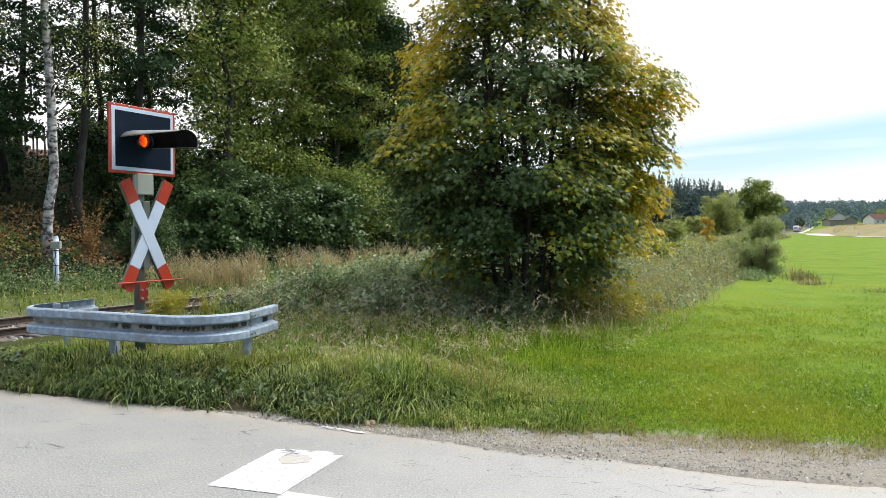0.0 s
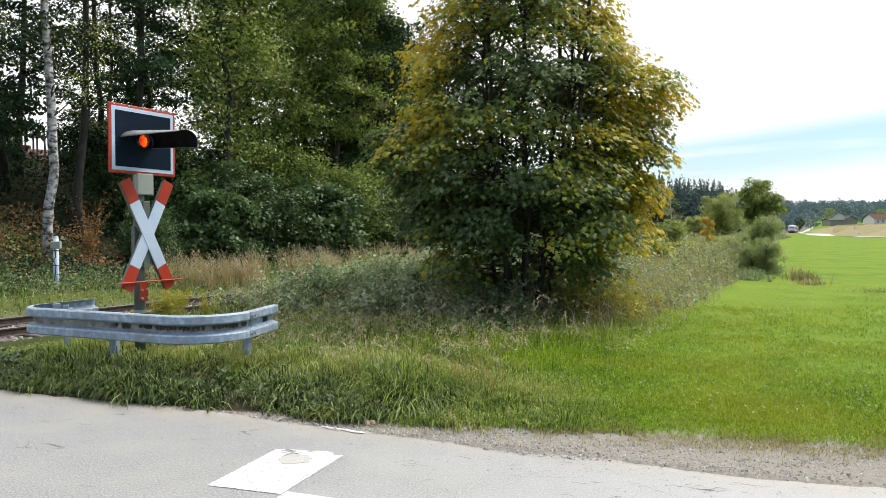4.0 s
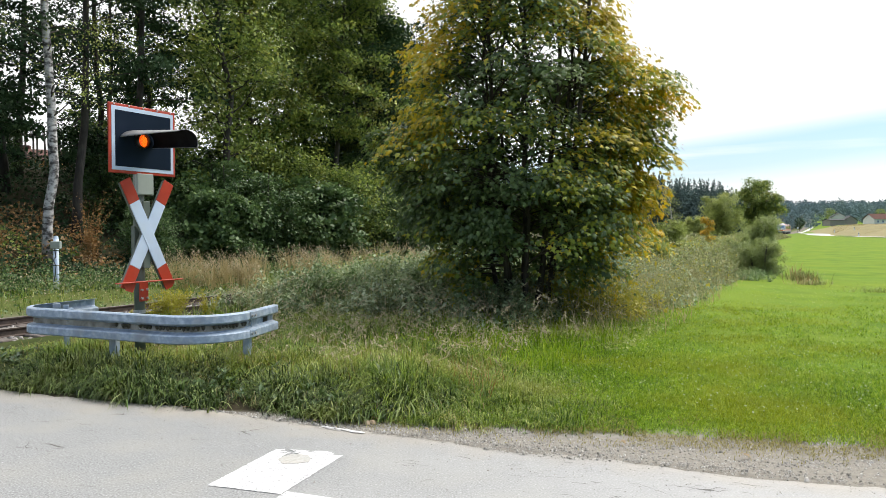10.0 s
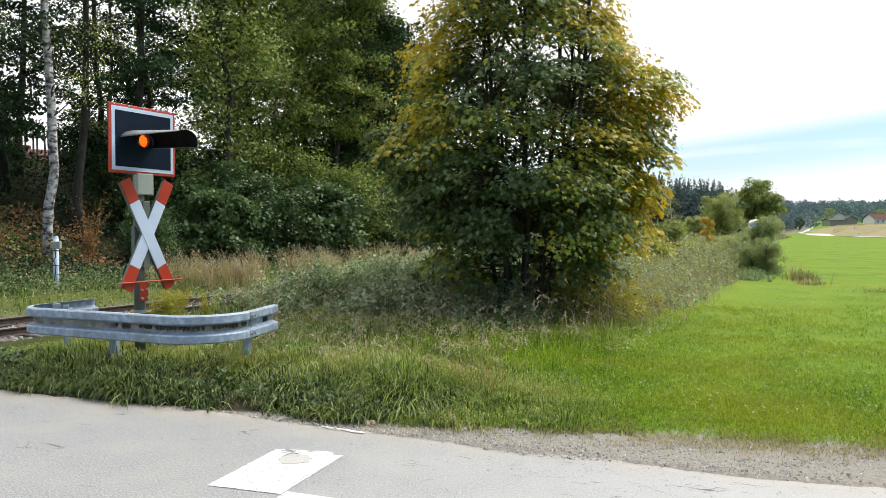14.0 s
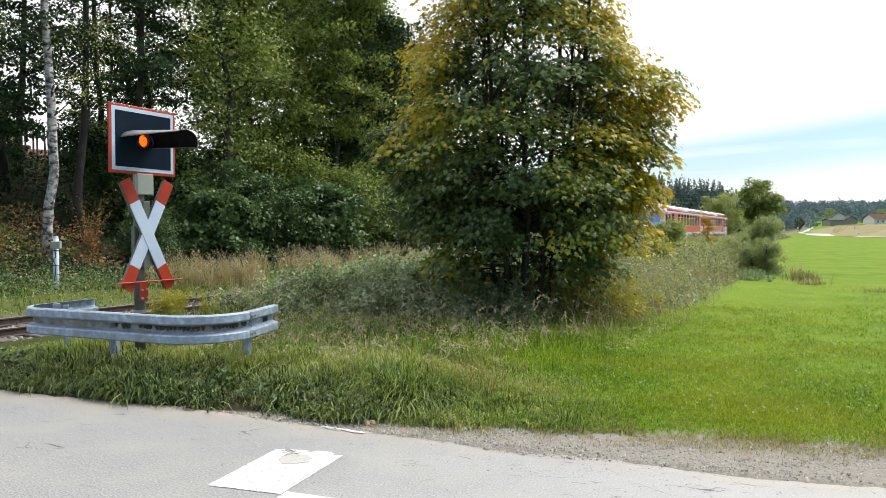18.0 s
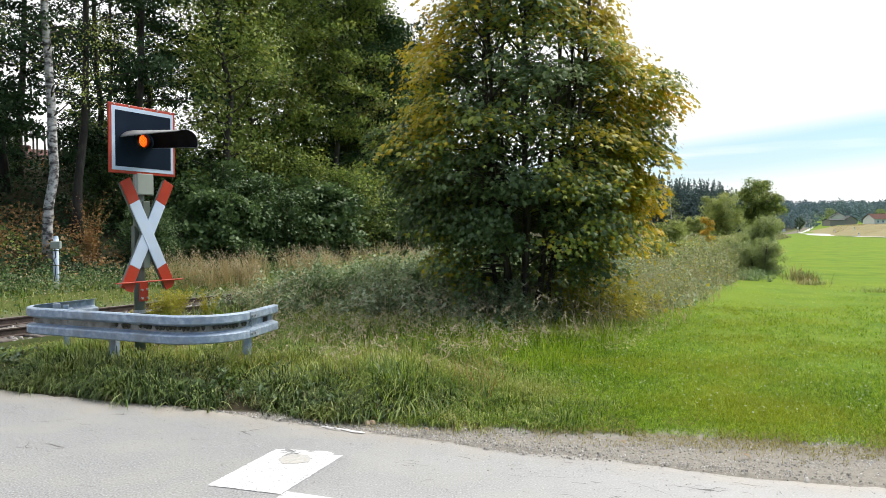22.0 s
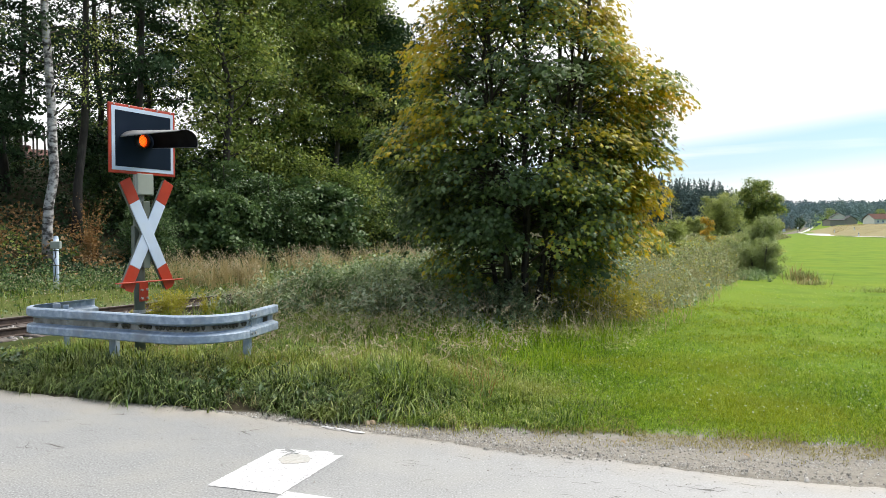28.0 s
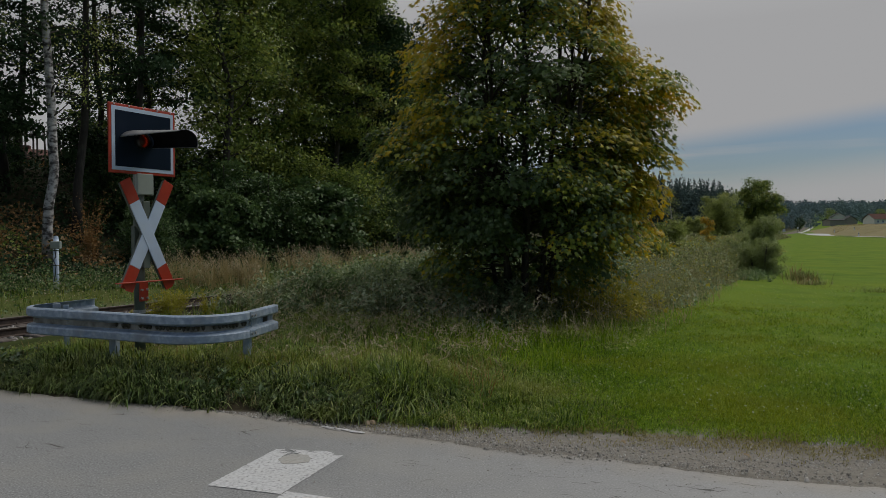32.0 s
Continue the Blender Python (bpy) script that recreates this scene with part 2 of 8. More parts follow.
M_BARK = material("bark", [(0.018, 0.016, 0.012), (0.036, 0.031, 0.024), (0.065, 0.058, 0.046)], scale=6, bump=0.8, bump_scale=18, rough=0.9, stretch=(1, 1, 0.3))
M_STONE = material("ballast_stone", [(0.11, 0.10, 0.09), (0.24, 0.22, 0.2), (0.38, 0.36, 0.33)], scale=3, rough=0.9, random_mix=0.7, island=True, bump=0.3)
M_GRAVEL = material("shoulder_gravel", [(0.09, 0.083, 0.068), (0.20, 0.188, 0.162), (0.30, 0.285, 0.25), (0.46, 0.445, 0.41)], scale=3, rough=0.9, random_mix=0.75, island=True)
M_ZINC = material("galvanised_steel", [(0.20, 0.26, 0.33), (0.28, 0.35, 0.43), (0.46, 0.53, 0.60)], scale=14, rough=0.55, metal=0.12, bump=0.12, bump_scale=60,
                  big=0.5, big_shade=(0.20, 0.205, 0.19), big_scale=3.5)
M_GREYPOST = material("grey_post", [(0.06, 0.08, 0.065), (0.085, 0.105, 0.085), (0.12, 0.14, 0.115)], scale=5, rough=0.6, bump=0.1, big=0.4, big_shade=(0.12, 0.13, 0.09), big_scale=3)
M_GREYBOX = material("grey_box", [(0.26, 0.29, 0.25), (0.33, 0.36, 0.31)], scale=3, rough=0.55, bump=0.05)
M_REDSIGN = material("red_sign_paint", [(0.32, 0.026, 0.008), (0.40, 0.036, 0.012)], scale=5, rough=0.45, bump=0.04, big=0.2, big_shade=(0.42, 0.12, 0.07), big_scale=4)
M_WHITESIGN = material("white_sign_paint", [(0.44, 0.53, 0.65), (0.52, 0.61, 0.73)], scale=3, rough=0.4, bump=0.03, big=0.15, big_shade=(0.5, 0.5, 0.48), big_scale=4)
# blue in the black and in its reflections stands in for mirrored sky
M_BLACKSIGN = material("sky_tinted_black_board", [(0.006, 0.011, 0.020), (0.010, 0.016, 0.028)], scale=4, rough=0.4, bump=0.03, spec=0.14, tint=(0.6, 0.8, 1.0))
M_HOOD = material("black_hood", [(0.006, 0.006, 0.007), (0.012, 0.012, 0.013)], scale=8, rough=0.3, bump=0.05, spec=0.6)
M_RUST = material("rusty_rail", [(0.035, 0.025, 0.02), (0.06, 0.042, 0.032), (0.09, 0.065, 0.05)], scale=12, rough=0.85, bump=0.3)
M_RAILHEAD = material("worn_rail_head", [(0.10, 0.085, 0.07), (0.19, 0.17, 0.15)], scale=10, rough=0.6, metal=0.3)
M_SLEEPER = material("old_sleeper", [(0.07, 0.055, 0.045), (0.12, 0.10, 0.085), (0.17, 0.15, 0.13)], scale=5, rough=0.9, bump=0.5, random_mix=0.3)
M_BOLT = material("bolt_steel", [(0.35, 0.35, 0.34), (0.5, 0.5, 0.48)], scale=20, rough=0.45, metal=0.7)

# ---- mesh helpers ----


class Geo:
    """Vertices and faces gathered for one mesh."""

    def __init__(self):
        self.v, self.f = [], []

    def add(self, verts, faces):
        k = len(self.v)
        self.v.extend([tuple(p) for p in verts])
        self.f.extend([tuple(i + k for i in face) for face in faces])
        return self

    def box(self, centre, size, bevel=0.0, m=None):
        hx, hy, hz = size[0] / 2, size[1] / 2, size[2] / 2
        b = min(bevel, hx * 0.49, hy * 0.49, hz * 0.49)
        if b <= 0:
            v = [(sx * hx, sy * hy, sz * hz) for sz in (-1, 1) for sy in (-1, 1) for sx in (-1, 1)]
            f = [(0, 2, 3, 1), (4, 5, 7, 6), (0, 1, 5, 4), (2, 6, 7, 3), (0, 4, 6, 2), (1, 3, 7, 5)]
        else:
            def ring(x, y, z, c):
                return [(-x + c, -y, z), (x - c, -y, z), (x, -y + c, z), (x, y - c, z), (x - c, y, z), (-x + c, y, z), (-x, y - c, z), (-x, -y + c, z)]
            v = ring(hx - b, hy - b, -hz, b * 0.4) + ring(hx, hy, -hz + b, b) + ring(hx, hy, hz - b, b) + ring(hx - b, hy - b, hz, b * 0.4)
            f = [tuple(range(7, -1, -1)), tuple(range(24, 32))]
            for r in range(3):
                for i in range(8):
                    j = (i + 1) % 8
                    f.append((r * 8 + i, r * 8 + j, r * 8 + 8 + j, r * 8 + 8 + i))
        c = Vector(centre)
        pts = [(m @ Vector(p) if m else Vector(p)) + c for p in v]
        return self.add(pts, f)

    def tube(self, points, radii, sides=8, cap=True):
        pts = [Vector(p) for p in points]
        if not hasattr(radii, "__len__"):
            radii = [radii] * len(pts)
        v, f = [], []
        side = None
        for i, p in enumerate(pts):
            a = pts[min(i + 1, len(pts) - 1)] - pts[max(i - 1, 0)]
            a.normalize()
            if side is None:
                side = a.orthogonal().normalized()
            else:
                side = (side - a * side.dot(a)).normalized()
            other = a.cross(side)
            for k in range(sides):
                w = 2 * math.pi * k / sides
                v.append(p + (side * math.cos(w) + other * math.sin(w)) * radii[i])
        for i in range(len(pts) - 1):
            for k in range(sides):
                j = (k + 1) % sides
                f.append((i * sides + k, i * sides + j, (i + 1) * sides + j, (i + 1) * sides + k))
        if cap:
            f.append(tuple(range(sides - 1, -1, -1)))
            f.append(tuple((len(pts) - 1) * sides + k for k in range(sides)))
        return self.add(v, f)

    def loft(self, rings, closed=True, caps=True):
        """Rings of equal length, joined one after the other."""
        n = len(rings[0])
        v = [p for r in rings for p in r]
        f = []
        for i in range(len(rings) - 1):
            for k in range(n if closed else n - 1):
                j = (k + 1) % n
                f.append((i * n + k, i * n + j, (i + 1) * n + j, (i + 1) * n + k))
        if caps and closed:
            f.append(tuple(range(n - 1, -1, -1)))
            f.append(tuple((len(rings) - 1) * n + k for k in range(n)))
        return self.add(v, f)

    def plate(self, outline, thick, m=None):
        """A flat outline in the xz plane, given depth along y."""
        m = m or Matrix()
        a = [m @ Vector((x, -thick / 2, z)) for x, z in outline]
        b = [m @ Vector((x, thick / 2, z)) for x, z in outline]
        return self.loft([a, b])

    def mesh(self, name):
        me = bpy.data.meshes.new(name)
        me.from_pydata(self.v, [], self.f)
        me.update()
        return me


def mesh_np(name, v, f):
    """A mesh from arrays: v (n, 3), f (m, k)."""
    me = bpy.data.meshes.new(name)
    v, f = np.ascontiguousarray(v, np.float32), np.ascontiguousarray(f, np.int32)
    me.vertices.add(len(v))
    me.vertices.foreach_set("co", v.ravel())
    me.loops.add(f.size)
    me.loops.foreach_set("vertex_index", f.ravel())
    me.polygons.add(len(f))
    me.polygons.foreach_set("loop_start", np.arange(0, f.size, f.shape[1], dtype=np.int32))
    me.update(calc_edges=True)
    return me


def put(name, data, mat, parent=None, label="", smooth=False):
    me = data.mesh(name) if isinstance(data, Geo) else data
    if mat and not me.materials:
        me.materials.append(mat)
    if smooth:
        me.shade_smooth()
    ob = new(name, me)
    if parent:
        ob.parent = parent
    if label:
        ob["label"] = label
    return ob


def part(name, data, mat, parent, label="", smooth=False):
    return put(name, data, mat, parent, label, smooth)


def thing(name, m, label, category, group=""):
    ob = new(name)
    ob.empty_display_size = 0.2
    ob.matrix_world = m
    return tagged(ob, label, category, group)


LEAF = (np.array([(0, -0.5, 0), (0.32, -0.05, 0.07), (0, 0.5, -0.04), (-0.32, -0.05, 0.07)]), np.array([(0, 1, 2), (0, 2, 3)]))
MAPLE = (np.array([(0, -0.38, 0), (0.30, -0.30, -0.05), (0.20, -0.10, 0.03), (0.54, 0.10, -0.07), (0.20, 0.14, 0.04), (0, 0.60, -0.07), (-0.20, 0.14, 0.04), (-0.54, 0.10, -0.07),
                   (-0.20, -0.10, 0.03), (-0.30, -0.30, -0.05)]),
         np.array([(0, 1, 2), (2, 3, 4), (4, 5, 6), (6, 7, 8), (8, 9, 0), (0, 2, 8), (2, 4, 6), (2, 6, 8)]))


def leaf_cloud(rng, centres, normals, sizes, shape=LEAF):
    """Leaves at the centres, each turned at random about its normal."""
    t, faces = shape
    n = len(centres)
    nr = normals / (np.linalg.norm(normals, axis=1, keepdims=True) + 1e-9)
    a = rng.normal(size=(n, 3))
    a -= nr * (a * nr).sum(1, keepdims=True)
    a /= np.linalg.norm(a, axis=1, keepdims=True) + 1e-9
    b = np.cross(nr, a)
    v = centres[:, None, :] + sizes[:, None, None] * (t[None, :, 0:1] * a[:, None, :] + t[None, :, 1:2] * b[:, None, :] + t[None, :, 2:3] * nr[:, None, :])
    f = faces[None, :, :] + (np.arange(n) * len(t))[:, None, None]
    return v.reshape(-1, 3), f.reshape(-1, 3)


def leaf_headed(rng, centres, normals, heads, sizes, shape=LEAF):
    """Leaves at the centres whose tips point along the heads."""
    t, faces = shape
    n = len(centres)
    nr = normals / (np.linalg.norm(normals, axis=1, keepdims=True) + 1e-9)
    b = heads - nr * (heads * nr).sum(1, keepdims=True)
    b /= np.linalg.norm(b, axis=1, keepdims=True) + 1e-9
    a = np.cross(b, nr)
    v = centres[:, None, :] + sizes[:, None, None] * (t[None, :, 0:1] * a[:, None, :] + t[None, :, 1:2] * b[:, None, :] + t[None, :, 2:3] * nr[:, None, :])
    f = faces[None, :, :] + (np.arange(n) * len(t))[:, None, None]
    return v.reshape(-1, 3), f.reshape(-1, 3)


def blades(rng, base, height, width, lean, towards=None):
    """Curved blades of grass: base (n, 3), height and width (n), lean (n): how far the tip bends over."""
    n = len(base)
    w = rng.uniform(0, 2 * math.pi, n)
    side = np.stack([np.cos(w), np.sin(w), np.zeros(n)], 1)
    w2 = w + math.pi / 2 + rng.normal(0, 0.5, n)
    if towards is not None:
        w2 = towards + rng.normal(0, 0.4, n)
        w = w2 - math.pi / 2
        side = np.stack([np.cos(w), np.sin(w), np.zeros(n)], 1)
    out = np.stack([np.cos(w2), np.sin(w2), np.zeros(n)], 1)
    up = np.array([0, 0, 1.0])
    h, wd, ln = height[:, None], width[:, None] / 2, lean[:, None]
    mid = base + up * h * 0.6 + out * h * ln * 0.3
    tip = base + up * h * (1 - 0.35 * ln * ln) + out * h * ln
    v = np.stack([base - side * wd, base + side * wd, mid + side * wd * 0.8, mid - side * wd * 0.8, tip], 1)
    f = np.array([(0, 1, 2), (0, 2, 3), (3, 2, 4)])[None] + (np.arange(n) * 5)[:, None, None]
    return v.reshape(-1, 3), f.reshape(-1, 3)


def arched(base, height, width, lean, way):
    """Long blades that rise and bow over, their tips hanging: base (n, 3), height, width, lean and way (n)."""
    out = np.stack([np.cos(way), np.sin(way), np.zeros(len(way))], 1)
    side = np.stack([-out[:, 1], out[:, 0], out[:, 2]], 1)
    h, wd, ln = height[:, None], width[:, None] / 2, lean[:, None]
    up = np.array([0, 0, 1.0])
    crest = up * h * 1.2 + out * h * ln * 0.35
    tip = up * h * np.clip(1.05 - 0.55 * ln * ln, 0.12, 1.1) + out * h * ln
    rows = []
    for u, w in ((0.0, 0.8), (0.4, 1.0), (0.75, 0.7)):
        c = base + crest * (2 * u * (1 - u)) + tip * (u * u)
        rows += [c - side * wd * w, c + side * wd * w]
    v = np.stack(rows + [base + tip], 1)
    f = np.array([(0, 1, 3), (0, 3, 2), (2, 3, 5), (2, 5, 4), (4, 5, 6)])[None] + (np.arange(len(base)) * 7)[:, None, None]
    return v.reshape(-1, 3), f.reshape(-1, 3)


def stones(rng, centres, sizes):
    """Rough pebbles of eight corners."""
    n = len(centres)
    t = np.array([(-1, -1, -0.6), (1, -1, -0.6), (1, 1, -0.6), (-1, 1, -0.6), (-0.6, -0.6, 0.6), (0.6, -0.6, 0.6), (0.6, 0.6, 0.6), (-0.6, 0.6, 0.6)]) * 0.5
    q = np.array([(4, 5, 6, 7), (0, 1, 5, 4), (1, 2, 6, 5), (2, 3, 7, 6), (3, 0, 4, 7)])
    v = t[None] * sizes[:, None, None] * rng.uniform(0.6, 1.3, (n, 8, 3))
    w = rng.uniform(0, 6.28, n)
    c, s = np.cos(w)[:, None], np.sin(w)[:, None]
    x, y = v[..., 0] * c - v[..., 1] * s, v[..., 0] * s + v[..., 1] * c
    v = np.stack([x, y, v[..., 2]], 2) + centres[:, None, :]
    f = q[None] + (np.arange(n) * 8)[:, None, None]
    return v.reshape(-1, 3), f.reshape(-1, 4)


def join_np(chunks):
    vs, fs, k = [], [], 0
    for v, f in chunks:
        vs.append(v)
        fs.append(f + k)
        k += len(v)
    return np.concatenate(vs), np.concatenate(fs)


def scatter_ts(rng, n, d0, d1, s0, s1):
    d, s = rng.uniform(d0, d1, n), rng.uniform(s0, s1, n)
    x, y = N.x * d + U.x * s, N.y * d + U.y * s
    return x, y, d, s


# ---- the ground ----


def masked_ground():
    """One material for the ground sheet: meadow, weedy strip along the track, forest floor, dry stubble beyond the far road."""
    m = material("ground_soil_and_grass", [(0.060, 0.115, 0.012), (0.092, 0.160, 0.016), (0.122, 0.195, 0.021)], scale=0.9, rough=0.9, bump=0.5, bump_scale=9,
                 big=0.3, big_shade=(0.16, 0.20, 0.018), big_scale=0.22, spec=0.05)
    nt = m.node_tree
    link = nt.links.new
    bsdf = next(n for n in nt.nodes if n.type == "BSDF_PRINCIPLED")
    base = bsdf.inputs["Base Color"].links[0].from_socket
    geo = nt.nodes.new("ShaderNodeNewGeometry")
    wob = nt.nodes.new("ShaderNodeTexNoise")
    wob.inputs["Scale"].default_value, wob.inputs["Detail"].default_value = 0.6, 4
    link(geo.outputs["Position"], wob.inputs["Vector"])

    def across(vec, a, b, jitter):
        dot = nt.nodes.new("ShaderNodeVectorMath")
        dot.operation = "DOT_PRODUCT"
        dot.inputs[1].default_value = vec
        link(geo.outputs["Position"], dot.inputs[0])
        ad = nt.nodes.new("ShaderNodeMath")
        ad.operation = "MULTIPLY_ADD"
        ad.inputs[1].default_value = jitter
        link(wob.outputs["Fac"], ad.inputs[0])
        link(dot.outputs["Value"], ad.inputs[2])
        r = nt.nodes.new("ShaderNodeMapRange")
        r.inputs["From Min"].default_value, r.inputs["From Max"].default_value = a, b
        link(ad.outputs[0], r.inputs["Value"])
        return r.outputs["Result"]

    def layer(below, fac, shade_a, shade_b, sc):
        n = nt.nodes.new("ShaderNodeTexNoise")
        n.inputs["Scale"].default_value, n.inputs["Detail"].default_value = sc, 6
        link(geo.outputs["Position"], n.inputs["Vector"])
        c = nt.nodes.new("ShaderNodeMix")
        c.data_type = "RGBA"
        c.inputs["A"].default_value, c.inputs["B"].default_value = (*shade_a, 1), (*shade_b, 1)
        link(n.outputs["Fac"], c.inputs["Factor"])
        mx = nt.nodes.new("ShaderNodeMix")
        mx.data_type = "RGBA"
        link(fac, mx.inputs["Factor"])
        link(below, mx.inputs["A"])
        link(c.outputs["Result"], mx.inputs["B"])
        return mx.outputs["Result"]

    col = layer(base, across((0, 0, 0), 0.36, 0.80, 1.0), (0.115, 0.175, 0.016), (0.175, 0.215, 0.020), 5.0)
    strip_end = nt.nodes.new("ShaderNodeMath")
    strip_end.operation = "MULTIPLY"
    link(across(tuple(N), 2.8, 5.0, 1.0), strip_end.inputs[0])
    link(across((-U.x, -U.y, 0), -75, -50, 4.0), strip_end.inputs[1])
    col = layer(col, strip_end.outputs[0], (0.06, 0.08, 0.025), (0.13, 0.12, 0.06), 1.2)
    col = layer(col, across(tuple(N), 10.8, 11.8, 1.0), (0.10, 0.09, 0.075), (0.2, 0.18, 0.15), 14)
    col = layer(col, across(tuple(N), 15.8, 16.8, 1.0), (0.06, 0.085, 0.02), (0.12, 0.13, 0.04), 2)
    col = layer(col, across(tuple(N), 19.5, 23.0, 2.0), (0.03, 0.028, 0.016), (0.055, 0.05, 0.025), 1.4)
    straw = nt.nodes.new("ShaderNodeMath")
    straw.operation = "MULTIPLY"
    bend = nt.nodes.new("ShaderNodeMath")
    bend.operation = "MULTIPLY"
    link(across((0.973, -0.229, 0), 58.2, 58.8, 0.6), bend.inputs[0])
    link(across((0.908, -0.419, 0), 12.0, 12.6, 0.6), bend.inputs[1])
    link(bend.outputs[0], straw.inputs[0])
    link(across((0, -1, 0), -345, -325, 4.0), straw.inputs[1])
    col = layer(col, straw.outputs[0], (0.15, 0.135, 0.065), (0.27, 0.235, 0.13), 0.4)
    # soil darkened under the verge grass: shade between the blades put into colour
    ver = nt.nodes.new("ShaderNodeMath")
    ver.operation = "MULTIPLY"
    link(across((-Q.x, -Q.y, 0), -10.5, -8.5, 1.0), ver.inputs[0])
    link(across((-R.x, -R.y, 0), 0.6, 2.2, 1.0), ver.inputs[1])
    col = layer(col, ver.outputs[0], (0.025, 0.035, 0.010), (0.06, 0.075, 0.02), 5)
    shoulder = nt.nodes.new("ShaderNodeMath")
    shoulder.operation = "MULTIPLY"
    link(across((0.15 * R.x - Q.x, 0.15 * R.y - Q.y, 0), -6.12, -5.90, 0.5), shoulder.inputs[0])
    link(across((Q.x, Q.y, 0), -4.2, -3.6, 0.5), shoulder.inputs[1])
    along_lane = nt.nodes.new("ShaderNodeMath")
    along_lane.operation = "MULTIPLY"
    link(shoulder.outputs[0], along_lane.inputs[0])
    link(across((R.x, R.y, 0), -6.2, -4.6, 0.8), along_lane.inputs[1])
    soil = along_lane.outputs[0]
    # dark litter at the grass foot, also standing in for shade there
    litter_shade = nt.nodes.new("ShaderNodeMath")
    litter_shade.operation = "MULTIPLY"
    link(across((-Q.x, -Q.y, 0), -7.2, -6.6, 0.5), litter_shade.inputs[0])
    link(across((-R.x, -R.y, 0), 0.9, 1.9, 0.8), litter_shade.inputs[1])
    col = layer(col, litter_shade.outputs[0], (0.028, 0.024, 0.014), (0.085, 0.07, 0.042), 24)
    col = layer(col, soil, (0.13, 0.118, 0.096), (0.30, 0.278, 0.236), 22)
    link(col, bsdf.inputs["Base Color"])
    return m


def build_ground():
    def steps(lo, hi, fine_lo, fine_hi, fine):
        mid = list(np.arange(fine_lo, fine_hi + 1e-6, fine))
        a, st = [], fine
        x = fine_lo
        while x > lo:
            st *= 1.22
            x -= st
            a.append(max(x, lo))
        b, st, x = [], fine, fine_hi
        while x < hi:
            st *= 1.12
            x += st
            b.append(min(x, hi))
        return np.array(a[::-1] + mid + b)

    xs, ys = steps(-1800, 2200, -24, 24, 0.4), steps(-1500, 3000, -4, 50, 0.4)
    gx, gy = np.meshgrid(xs, ys)
    gz = ground_z(gx, gy)
    v = np.stack([gx, gy, gz], 2).reshape(-1, 3)
    nx, ny = len(xs), len(ys)
    i = (np.arange(ny - 1)[:, None] * nx + np.arange(nx - 1)[None]).ravel()
    f = np.stack([i, i + 1, i + nx + 1, i + nx], 1)
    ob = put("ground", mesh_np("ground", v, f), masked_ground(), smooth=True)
    tagged(ob, "green meadow and weedy soil reaching the horizon", "ground", kind="structure")


